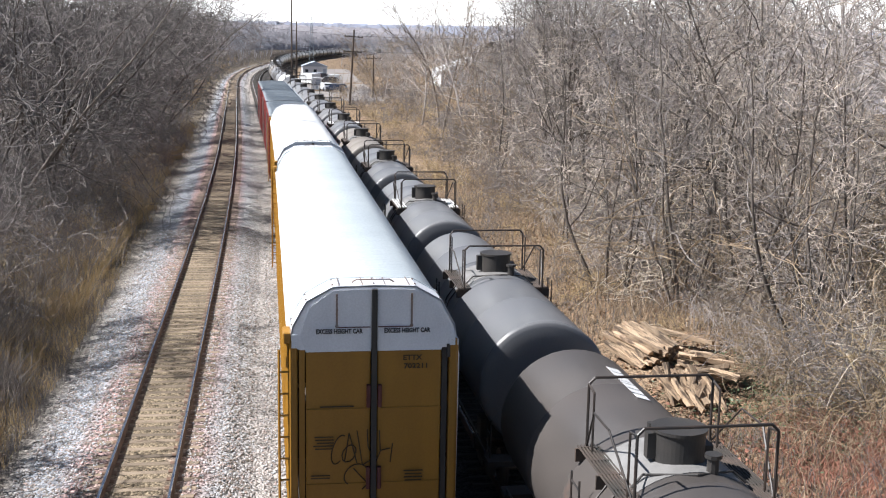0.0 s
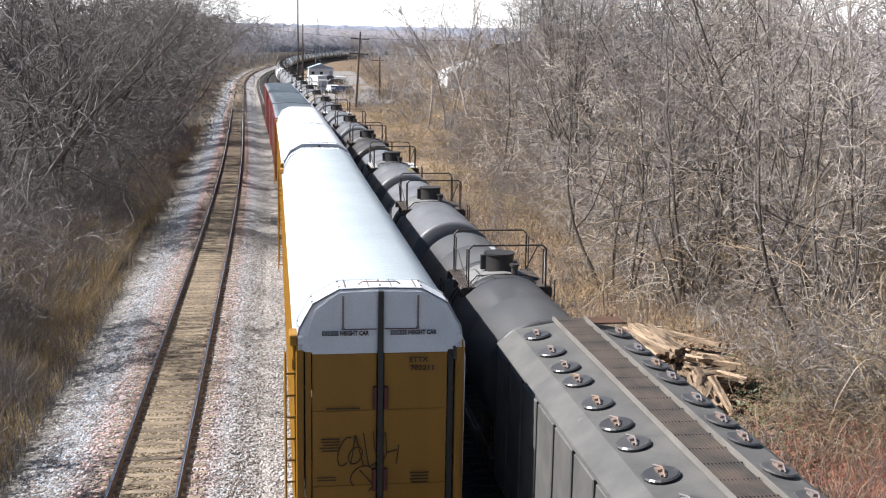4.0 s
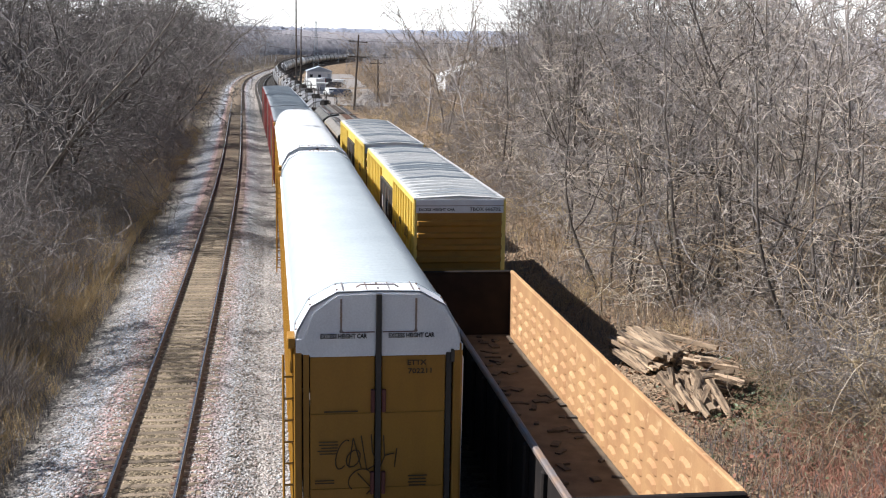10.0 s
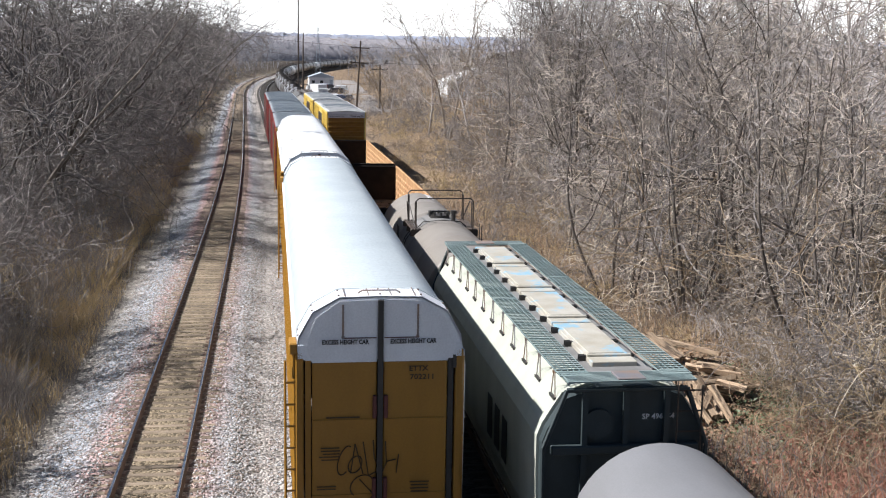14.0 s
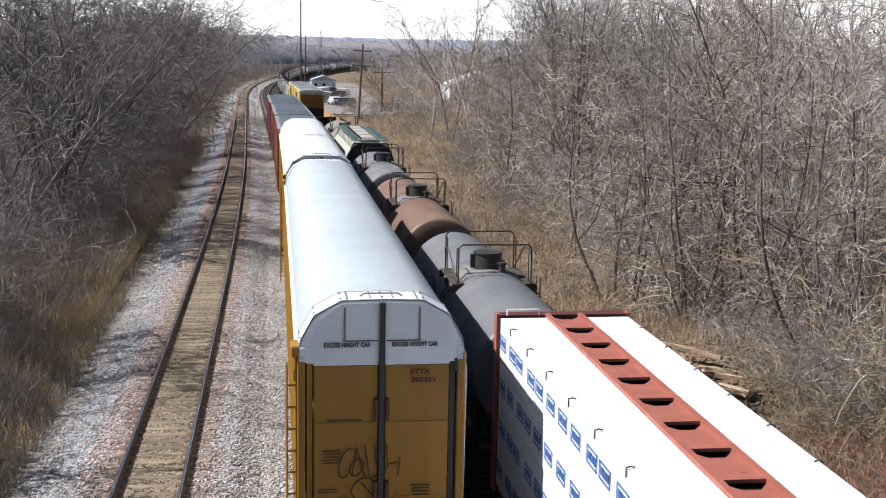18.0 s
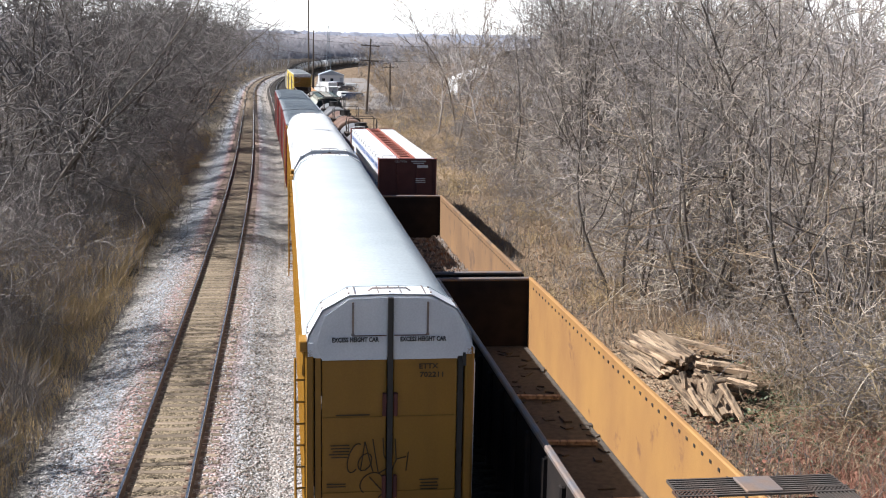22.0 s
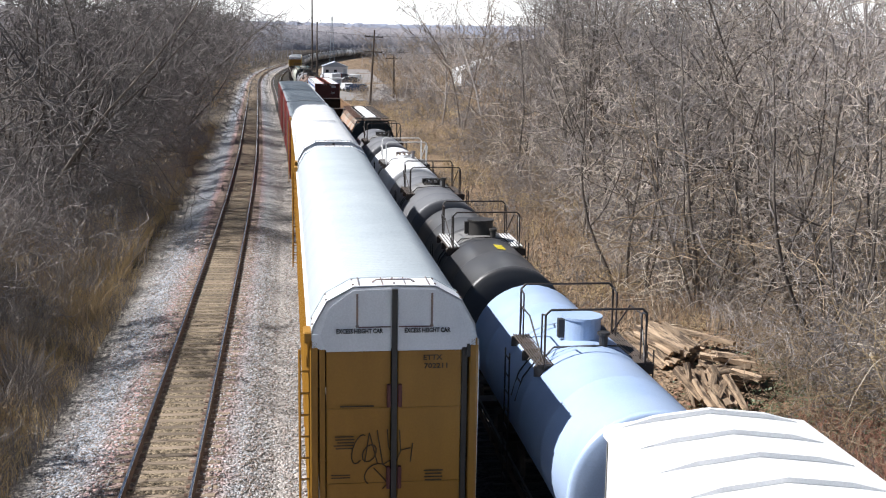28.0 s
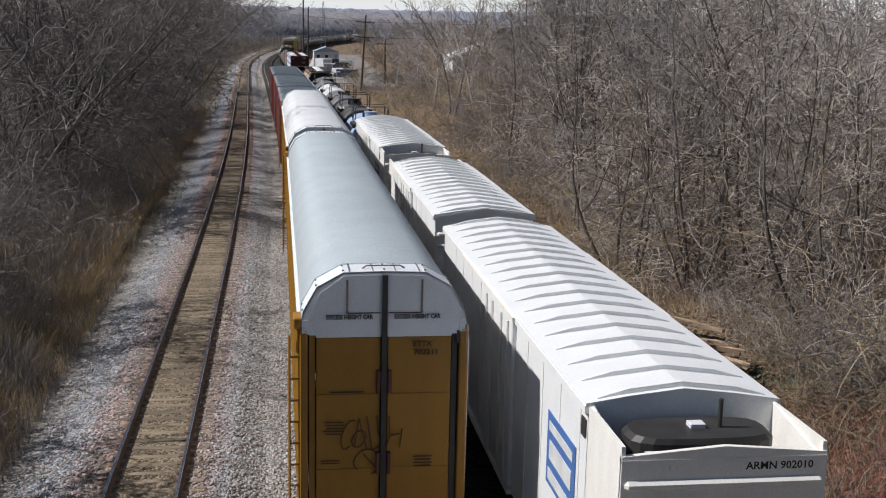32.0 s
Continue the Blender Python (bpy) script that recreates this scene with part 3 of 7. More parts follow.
def stone_cloud(name, label, rnd, count, spot, size, material):
    """Loose stones joined in one mesh."""
    octa = np.array([(1, 0, 0), (0, 1, 0), (-1, 0, 0), (0, -1, 0), (0, 0, 1), (0, 0, -0.8)])
    tri = np.array([(0, 1, 4), (1, 2, 4), (2, 3, 4), (3, 0, 4), (1, 0, 5), (2, 1, 5), (3, 2, 5), (0, 3, 5)])
    vs, fs = [], []
    for k in range(count):
        p = spot(rnd)
        a = rnd.uniform(0, 6.28)
        c, s = math.cos(a), math.sin(a)
        sc = np.array([rnd.uniform(*size), rnd.uniform(*size), rnd.uniform(*size) * 0.75])
        o = octa * sc + np.array([[rnd.uniform(-0.3, 0.3) * size[0] for _ in range(3)] for _ in range(6)])
        o = np.stack([o[:, 0] * c - o[:, 1] * s, o[:, 0] * s + o[:, 1] * c, o[:, 2]], 1) + np.array(p)
        vs.append(o)
        fs.append(tri + 6 * k)
    ob = link_mesh(name, mesh_of(name, np.concatenate(vs), np.concatenate(fs)), material)
    return tagged(ob, label, "gravel", kind="stuff")


def stone_material():
    m = bpy.data.materials.new("crushed stone")
    m.use_nodes = True
    n, lk = m.node_tree.nodes, m.node_tree.links.new
    g = n.new("ShaderNodeNewGeometry")
    rp = ramp_stops(n, [(0.0, (0.16, 0.14, 0.12)), (0.3, (0.33, 0.3, 0.27)), (0.55, (0.40, 0.31, 0.28)), (0.75, (0.42, 0.42, 0.425)), (1.0, (0.53, 0.54, 0.56))])
    lk(g.outputs["Random Per Island"], rp.inputs[0])
    lk(rp.outputs[0], n["Principled BSDF"].inputs["Base Color"])
    n["Principled BSDF"].inputs["Roughness"].default_value = 0.9
    return m


M["stone"] = stone_material()
M["load_stone"] = mat("gravel and flaked rust", (0.34, 0.32, 0.30), (0.2, 0.13, 0.085), 0.9, scale=1.6, fine=40, rust=(0.24, 0.11, 0.05), rust_at=0.56, rust_scale=1.5)
M["floor_rust"] = mat("rust-caked floor", (0.16, 0.075, 0.035), (0.10, 0.06, 0.04), 0.9, scale=2.0, fine=40, bump=0.5, rust=(0.3, 0.14, 0.06), rust_at=0.58)


def ballast_spot(rnd):
    y = 17 + 45 * rnd.random() ** 1.5
    e = rnd.choice((rnd.choice((rnd.uniform(-6.0, -3.85), rnd.uniform(-2.0, -0.9))), rnd.uniform(-1.2, 0.5), rnd.uniform(-5.8, -4.0)))
    return (line_x(y) + e, y, ground_z(e, y) + rnd.uniform(0.0, 0.02))


stone_cloud("ballast_stones", "grey and pink crushed stone ballast", random.Random(5), 26000, ballast_spot, (0.022, 0.05), M["stone"])

# ---------------------------------------------------------------- rolling stock
CACHE = {}


def shared(name, key, build, material, parent, m=None, label="", smooth=False):
    """A part whose mesh is shared by all parts of the same key."""
    if key not in CACHE:
        bm = build()
        me = bpy.data.meshes.new(name)
        bm.to_mesh(me)
        bm.free()
        me.materials.append(material)
        if smooth:
            me.polygons.foreach_set("use_smooth", [True] * len(me.polygons))
        CACHE[key] = me
    ob = new(name, CACHE[key])
    ob.parent = parent
    if m is not None:
        ob.matrix_basis = m
    if label:
        ob["label"] = label
    return ob


def truck_frame():
    return boxes([(0, 0, 0.55, 2.2, 0.35, 0.3)])


def side_frame():
    bm = boxes([(0, 0, 0.62, 0.16, 1.5, 0.2), (0, 0, 0.34, 0.16, 0.7, 0.14)])
    for s in (-1, 1):
        box(bm, 0, s * 0.88, 0.48, 0.2, 0.32, 0.3)
        rod(bm, (0, s * 0.15, 0.38), (0, s * 0.15, 0.6), 0.09)
    return bm


def wheelset():
    bm = bmesh.new()
    rod(bm, (-0.9, 0, 0.46), (0.9, 0, 0.46), 0.08, 8)
    for s in (-1, 1):
        rod(bm, (s * 0.69, 0, 0.46), (s * 0.80, 0, 0.46), 0.46, 20)
        rod(bm, (s * 0.66, 0, 0.46), (s * 0.69, 0, 0.46), 0.49, 20)
    return bm


def running_gear(car, half, centre):
    """Two trucks and two couplers."""
    for s in (-1, 1):
        t = shared("truck", "truck", truck_frame, M["under"], car, pose(0, s * centre, 0))
        for q in (-1, 1):
            shared("side_frame", "side_frame", side_frame, M["under"], t, pose(q * 1.02, 0, 0))
            shared("wheelset", "wheelset", wheelset, M["wheel"], t, pose(0, q * 0.88, 0))
        shared("coupler", "coupler", lambda: boxes([(0, 0.35, 0.86, 0.2, 0.9, 0.22), (0, 0.85, 0.86, 0.34, 0.3, 0.3)]), M["under"], car, pose(0, s * half, 0, 0, 0, 0 if s > 0 else 180))


def ladder(x, y, z0, z1, wide, step=0.38, axis="y", r=0.016):
    """Rungs and stiles in the plane x = const (axis y) or y = const (axis x)."""
    bm = bmesh.new()
    dx, dy = (0, wide / 2) if axis == "y" else (wide / 2, 0)
    for s in (-1, 1):
        rod(bm, (x + s * dx, y + s * dy, z0), (x + s * dx, y + s * dy, z1), r * 1.2, 5)
    z = z0 + step / 2
    while z < z1:
        rod(bm, (x - dx, y - dy, z), (x + dx, y + dy, z), r, 5)
        z += step
    return bm


def grating(x0, x1, y0, y1, z, pitch=0.1, thick=0.03, along_y=True, grid=False):
    """Bars with gaps, tied by cross bars."""
    bm = bmesh.new()
    if grid:
        for x in np.linspace(x0, x1, 6):
            box(bm, x, (y0 + y1) / 2, z, 0.018, y1 - y0, 0.02)
        y = y0
        while y <= y1 + 1e-6:
            box(bm, (x0 + x1) / 2, y, z + 0.008, x1 - x0, 0.035, 0.018)
            y += 0.135
    elif along_y:
        x = x0
        while x <= x1 + 1e-6:
            box(bm, x, (y0 + y1) / 2, z, 0.022, y1 - y0, thick)
            x += pitch * 0.55
        y = y0
        while y <= y1 + 1e-6:
            box(bm, (x0 + x1) / 2, y, z - 0.004, x1 - x0, 0.03, thick)
            y += pitch * 6
    else:
        y = y0
        while y <= y1 + 1e-6:
            box(bm, (x0 + x1) / 2, y, z, x1 - x0, 0.035, thick)
            y += pitch
        for x in (x0, (x0 + x1) / 2, x1):
            box(bm, x, (y0 + y1) / 2, z - 0.006, 0.025, y1 - y0, thick)
    return bm


UP = lambda x, y, z, turn=0: pose(x, y, z, 0, 0, turn)               # lettering lying flat
NEAR_END = lambda x, y, z: pose(x, y, z, 90, 0, 0)                   # lettering on a face towards -y
LEFT_SIDE = lambda x, y, z: pose(x, y, z, 90, 0, -90)                # lettering on a face towards -x


def tank_car(label, L, paint, R=1.48, top=4.2, fitting="dome", mark=None, rails="dark_rail", deck="grate_dark", panel=False, detail=True):
    car = thing("tank_car", label, "tank car", "cars of the moving freight train")
    zc = top - R
    h = L / 2
    head = 0.16
    rings = [(-h, 0.0), (-h + 0.012, R * 0.45), (-h + 0.035, R * 0.75), (-h + 0.065, R * 0.92), (-h + 0.09, R * 0.975), (-h + 0.12, R * 0.996), (-h + head, R)]
    seams = [(-h + head) + (L - 2 * head) * k / 5 for k in range(0, 6)] if detail else []
    for s in seams:
        rings += [(s - 0.03 + 0.031 * (s < -h + head + 0.01), R), (s + 0.005, R + 0.008), (s + 0.04, R + 0.008), (s + 0.06, R)]
    rings = rings + [(-y, r) for y, r in rings[6::-1]] if not seams else [q for q in rings if q[0] < h - head] + [(-y, r) for y, r in rings[6::-1]]
    rings.sort(key=lambda q: q[0])
    part("tank_shell", lathe(bmesh.new(), rings, 40 if detail else 20, zc), M[paint], car, smooth=True)
    part("underframe", boxes([(0, 0, 0.98, 0.5, L + 0.9, 0.3), (0, -h - 0.1, 1.05, 2.7, 0.5, 0.12), (0, h + 0.1, 1.05, 2.7, 0.5, 0.12),
                              (0, -h + 1.9, 1.2, 2.3, 0.5, 0.45), (0, h - 1.9, 1.2, 2.3, 0.5, 0.45)]), M["under"], car)
    running_gear(car, h + 0.35, h - 1.9)
    if not detail:
        part("handrail", hoop_rails(1.05, 1.2, top), M[rails], car)
        part("manway", rod(bmesh.new(), (0, 0, top - 0.1), (0, 0, top + 0.35), 0.42, 12), M["dark"], car)
        return car
    for s in (-1, 1):
        part("handrail", hoop(s * 1.25, 1.05, top, 0.86), M[rails], car, "black pipe handrail" if rails == "dark_rail" else "white pipe handrail")
        tagged(part("platform", grating(min(s * 0.84, s * 1.2), max(s * 0.84, s * 1.2), -1.25, 1.25, top - 0.28, 0.1), M[deck], car, "steel grating platform"), kind="stuff")
        for y in (-1.2, 0, 1.2):
            shared("platform_bracket", "bracket%.2f" % top, lambda: boxes([(0, 0, top - 0.42, 0.5, 0.05, 0.22)]), M["under"], car, pose(s * 1.0, y, 0))
        part("side_ladder", ladder(s * (R + 0.09), 0.0, 0.9, top - 0.3, 0.45), M["dark_rail"], car)
        part("side_rail", chain(bmesh.new(), [(s * 1.3, -h + 0.2, 1.12), (s * 1.42, -h + 0.6, 1.45), (s * 1.42, h - 0.6, 1.45), (s * 1.3, h - 0.2, 1.12)], 0.02), M["dark_rail"], car)
        part("corner_post", chain(bmesh.new(), [(s * 1.05, 1.25, top - 0.3), (s * 1.2, 0.4, top + 0.55), (s * 1.2, -0.4, top + 0.55), (s * 1.05, -1.25, top - 0.3)], 0.018), M[rails], car)
    part("saddle_plate", extrude(bmesh.new(), [(R * 1.006 * math.sin(a), zc + R * 1.006 * math.cos(a)) for a in np.linspace(-0.75, 0.75, 14)] + [(R * 0.99 * math.sin(a), zc + R * 0.99 * math.cos(a)) for a in np.linspace(0.75, -0.75, 14)], -0.8, 0.8), M[paint if paint in ("tank_white", "tank_blue") else "hop_top_grey"], car, smooth=False)
    if fitting == "dome":
        mw = part("manway", rod(rod(bmesh.new(), (0, -0.1, top - 0.08), (0, -0.1, top + 0.42), 0.40, 40), (0, -0.1, top + 0.42), (0, -0.1, top + 0.47), 0.43, 40), M["tank_blue" if paint == "tank_blue" else "dark"], car, "round fittings dome")
        part("hinge", boxes([(-0.42, -0.1, top + 0.2, 0.2, 0.16, 0.4)]), M["dark"], mw)
        part("latch", boxes([(0.42, -0.1, top + 0.1, 0.16, 0.3, 0.2)]), M["dark"], mw)
        part("valve", rod(rod(bmesh.new(), (0.3, -0.75, top - 0.15), (0.3, -0.75, top + 0.2), 0.09, 10), (0.3, -0.75, top + 0.2), (0.3, -0.75, top + 0.26), 0.13, 10), M["dark"], car)
        part("vent", rod(bmesh.new(), (-0.15, 0.75, top - 0.1), (-0.15, 0.75, top + 0.25), 0.07, 8), M["dark"], car)
    else:
        iron = M["rim" if paint == "tank_white" else "dark"]
        fl = part("manway", rod(bmesh.new(), (0, 0, top - 0.08), (0, 0, top + 0.1), 0.36, 24), M["tank_white"] if paint == "tank_white" else iron, car, "low bolted manway cover")
        bm = bmesh.new()
        for k in range(8):
            a = k * math.pi / 4
            rod(bm, (0.33 * math.cos(a), 0.33 * math.sin(a), top + 0.08), (0.33 * math.cos(a), 0.33 * math.sin(a), top + 0.22), 0.05, 6)
        tagged(part("cover_bolts", bm, iron, fl), kind="stuff")
        part("valve", rod(rod(bmesh.new(), (0.42, -0.62, top - 0.15), (0.42, -0.62, top + 0.3), 0.08, 10), (0.42, -0.62, top + 0.22), (0.42, -0.62, top + 0.34), 0.12, 10), iron, car)
        part("lid_lever", boxes([(0.0, 0.1, top + 0.2, 0.7, 0.07, 0.06), (-0.35, 0.1, top + 0.12, 0.1, 0.3, 0.2)]), iron, fl)
    part("hose_line", chain(bmesh.new(), [(-1.15, -0.7, top - 0.5), (-0.7, -0.55, top - 0.1), (0, -0.95, top + 0.02), (0.7, -0.55, top - 0.1), (1.2, -0.7, top - 0.5)], 0.02), M["dark"], car)
    part("side_steps", chain(chain(chain(bmesh.new(), [(-1.47, -0.45, zc + 0.2), (-1.32, -0.45, zc + 0.72), (-1.02, -0.45, zc + 1.12)], 0.018), [(-1.47, -0.05, zc + 0.2), (-1.32, -0.05, zc + 0.72), (-1.02, -0.05, zc + 1.12)], 0.018), [(-1.36, -0.45, zc + 0.6), (-1.36, -0.05, zc + 0.6)], 0.018), M["dark_rail"], car)
    part("drip_stain", lathe_patch(R, zc, -1.5, 1.5, 0.55, 1.05), M[paint], car)
    if panel:
        for s in (-1, 1):
            for q in range(4):
                part("tread_strip", boxes([(s * (0.86 + 0.1 * q), 0.0, top - 0.235, 0.045, 2.4, 0.03)]), M["print_white"], car, "pale tread strip")
    part("end_ladder", ladder(0, 0, 0, 0.9, 0.4), M["dark_rail"], car).matrix_basis = pose(-1.25, -h + 0.1, 1.1)
    if mark:
        text, tint, y, x = mark
        arc_text(car, text, tint, R, zc, x, y)
    return car


def hoop(y, half, top, high):
    """A pipe hoop across the tank top."""
    r = 0.024
    low = top - 0.35
    bm = chain(bmesh.new(), [(-half, y, low), (-half, y, top + high - 0.1), (-half + 0.1, y, top + high), (half - 0.1, y, top + high), (half, y, top + high - 0.1), (half, y, low)], r, 7)
    s = 1 if y > 0 else -1
    for q in (-1, 1):
        chain(bm, [(q * half, y - s * 0.32, low), (q * half, y - s * 0.32, top + high - 0.16), (q * half, y, top + high - 0.1)], r * 0.8, 6)
    return bm


def hoop_rails(half, reach, top):
    bm = bmesh.new()
    for s in (-1, 1):
        chain(bm, [(-half, s * reach, top - 0.3), (-half, s * reach, top + 0.86), (half, s * reach, top + 0.86), (half, s * reach, top - 0.3)], 0.03, 5)
    return bm


def lathe_patch(R, zc, y0, y1, a0, a1):
    """A thin curved plate lying on the shell, a0 to a1 radians from the top."""
    pr = [((R + 0.012) * math.sin(a), zc + (R + 0.012) * math.cos(a)) for a in np.linspace(a0, a1, 6)]
    pr += [((R - 0.01) * math.sin(a), zc + (R - 0.01) * math.cos(a)) for a in np.linspace(a1, a0, 6)]
    return extrude(bmesh.new(), pr, y0 * 0.5, y1 * 0.5)


def arc_text(car, text, tint, R, zc, a, y):
    """Lettering or bars that follow the shell, a radians to the right of its top."""
    m = Matrix.Translation((0, y, zc)) @ Matrix.Rotation(a, 4, "Y") @ Matrix.Translation((0, 0, R + 0.012)) @ Matrix.Rotation(radians(-90), 4, "Z")
    if isinstance(text, str):
        letters("marking", text, 0.42, m, M[tint], car, bold=0.008)
    else:
        bm = bmesh.new()
        x = -sum(text) / 2 - 0.03 * len(text) / 2
        for w in text:
            box(bm, x + w / 2, 0, 0, w, 0.26, 0.006)
            x += w + 0.05
        bmesh.ops.transform(bm, matrix=m, verts=bm.verts)
        part("marking", bm, M[tint], car)


def round_hopper(label, L, roof, side, walk_mat, hatch_y, end_rust):
    """Covered hopper with round hatches on a low-pitched roof and a running board along the ridge."""
    car = thing("covered_hopper", label, "hopper car", "cars of the moving freight train")
    h, w = L / 2, 1.5
    part("body", boxes([(0, 0, 2.675, 2 * w * 0.985, L, 2.85)]), M["gon_dark"], car)
    part("roof", extrude(bmesh.new(), [(-w - 0.03, 4.1), (w + 0.03, 4.1), (w + 0.02, 4.15), (1.15, 4.42), (0.3, 4.56), (-0.3, 4.56), (-1.15, 4.42), (-w - 0.02, 4.15)], -h - 0.03, h + 0.03), M[roof], car)
    n = int(L / 1.2)
    for k in range(n):
        y = -h + 0.1 + (L - 0.2) * (k + 0.5) / n
        for s in (-1, 1):
            shared("side_panel", "hop_panel%s%.1f" % (side, L), lambda: bevel(box(bmesh.new(), 0, 0, 2.665, 0.09, (L - 0.2) / n - 0.16, 2.84), 0.02), M[side], car, pose(s * (w + 0.01), y, 0))
    tagged(part("running_board", grating(-0.3, 0.3, -h, h, 4.66, 0.1), M[walk_mat], car, "steel grating running board"), kind="stuff")
    part("board_edge", boxes([(-0.34, 0, 4.66, 0.03, L, 0.09), (0.34, 0, 4.66, 0.03, L, 0.09)]), M["hop_taupe"], car)
    for s in (-1, 1):
        tagged(part("end_board", grating(min(s * 0.36, s * 1.15), max(s * 0.36, s * 1.15), -0.26, 0.26, 0, 0.09), M["grate_rust"], car, "rusty grating end step"), kind="stuff").matrix_basis = pose(0, s * (h - 0.16), 4.64, 0, 0, 0)
        part("end_sheet", extrude(bmesh.new(), [(-w + 0.05, 1.3), (w - 0.05, 1.3), (w - 0.05, 4.07), (-w + 0.05, 4.07)], s * h, s * (h + 0.04)), M[end_rust], car)
        part("end_ladder", ladder(-1.1, s * (h + 0.1), 0.9, 4.0, 0.45, axis="x"), M["dark_rail"], car)
    for y, x in hatch_y:
        ht = shared("hatch", "round_hatch", lambda: rod(rod(bmesh.new(), (0, 0, -0.03), (0, 0, 0.045), 0.24, 20), (0, 0, 0.045), (0, 0, 0.07), 0.275, 20, 0.25), M["tank_black"], car,
                    Matrix.Translation((x, y, 4.56 - 0.165 * (abs(x) - 0.3))) @ Matrix.Rotation(math.copysign(0.163, x), 4, "Y"), "round hatch cover")
        shared("hatch_latch", "hatch_latch", lambda: chain(boxes([(0, 0, 0.085, 0.09, 0.3, 0.03), (0.0, 0.0, 0.11, 0.1, 0.1, 0.06)]), [(0.0, -0.2, 0.08), (0.04, 0.0, 0.14), (-0.02, 0.24, 0.1)], 0.018, 5), M["rim"], ht, None, "worn steel lid lever")
    hoppers = bmesh.new()
    for k in (-1, 1):
        extrude(hoppers, [(-1.3, 1.3), (1.3, 1.3), (0.5, 0.45), (-0.5, 0.45)], k * L * 0.22 - 1.3, k * L * 0.22 + 1.3)
    part("discharge_bay", hoppers, M["under"], car)
    part("centre_sill", boxes([(0, 0, 0.95, 0.5, L + 0.9, 0.3)]), M["under"], car)
    running_gear(car, h + 0.4, h - 1.6)
    return car


def trough_hopper(label, L, side, slope, end, hatch_mat, board, lettering):
    """Covered hopper with a long trough of hatches between two running boards on brackets."""
    car = thing("covered_hopper", label, "hopper car", "cars of the moving freight train")
    h = L / 2
    prof = [(-1.3, 1.2), (1.3, 1.2), (1.5, 1.9), (1.54, 2.9), (1.54, 3.62), (1.45, 3.86), (1.1, 4.42), (0.5, 4.62), (-0.5, 4.62), (-1.1, 4.42), (-1.45, 3.86), (-1.54, 3.62), (-1.54, 2.9), (-1.5, 1.9)]
    part("body", extrude(bmesh.new(), prof[:5] + prof[-3:], -h + 0.35, h - 0.35), M[side], car)
    part("roof_slope", extrude(bmesh.new(), prof[4:12], -h + 0.352, h - 0.352), M[slope], car)
    for s in (-1, 1):
        part("end_cap", extrude(bmesh.new(), [(x * 0.97, z - 0.05) for x, z in prof], s * (h - 0.36), s * (h - 0.12)), M[end], car, "dark end sheet")
        part("end_frame", chain(bmesh.new(), [(-1.46, s * h, 1.0), (-1.5, s * h, 3.5), (-1.1, s * h, 4.55), (1.1, s * h, 4.55), (1.5, s * h, 3.5), (1.46, s * h, 1.0)], 0.045, 6), M[end], car)
        tagged(part("end_crossover", grating(-1.15, 1.15, s * h - 0.28, s * h + 0.28, 4.78, 0.07, along_y=False), M[board], car, "grating walkway across the end"), kind="stuff")
        part("step_plate", bevel(boxes([(0, s * h, 4.8, 0.5, 0.5, 0.04)]), 0.01), M["rim"], car, "pale tread plate in the end walkway")
        for x in (-0.75, 0.0, 0.75):
            part("end_post", boxes([(x, s * (h - 0.06), 2.9, 0.1, 0.12, 3.2)]), M[end], car)
        part("end_beam", bevel(boxes([(0, s * (h - 0.03), 3.45, 2.7, 0.16, 0.16)]), 0.02), M[end], car)
        part("end_ladder", ladder(1.15, s * (h + 0.03), 0.9, 4.6, 0.45, axis="x"), M["dark_rail"], car)
        tagged(part("running_board", grating(min(s * 0.66, s * 1.2), max(s * 0.66, s * 1.2), -h + 0.1, h - 0.1, 4.78, 0.1, grid=board == "grate_green"), M["grate_rust" if s < 0 and board == "grate_dark" else board], car, "grating running board along the roof"), kind="stuff")
        for k in range(int(L / 1.25) + 1):
            shared("board_joint", "board_joint" + board, lambda: boxes([(0, 0, 0, 0.54, 0.045, 0.035)]), M[board], car, pose(s * 0.93, -h + 0.3 + (L - 0.6) * k / int(L / 1.25), 4.785))
        n = int(L / 1.25)
        for k in range(n + 1):
            y = -h + 0.6 + (L - 1.2) * k / n
            shared("bracket", "trough_bracket%d" % s, lambda s=s: chain(box(bmesh.new(), s * 0.92, 0, 4.73, 0.6, 0.05, 0.05), [(s * 1.2, 0.15, 4.28), (s * 1.19, 0.03, 4.76), (s * 1.19, -0.03, 4.76), (s * 1.2, -0.15, 4.28)], 0.012, 5), M["rim"], car, pose(0, y, 0))
            shared("bracket_foot", "bracket_foot", lambda: boxes([(0, 0, 0, 0.05, 0.36, 0.05)]), M["dark"], car, pose(s * 1.21, y, 4.27))
    part("trough_coaming", bevel(boxes([(0, 0, 4.66, 1.3, L - 1.0, 0.14)]), 0.02), M["hop_top_grey"], car)
    oval = hatch_mat == "white_clean"
    n = 3 if oval else 4
    seg = (L - 1.6) / n
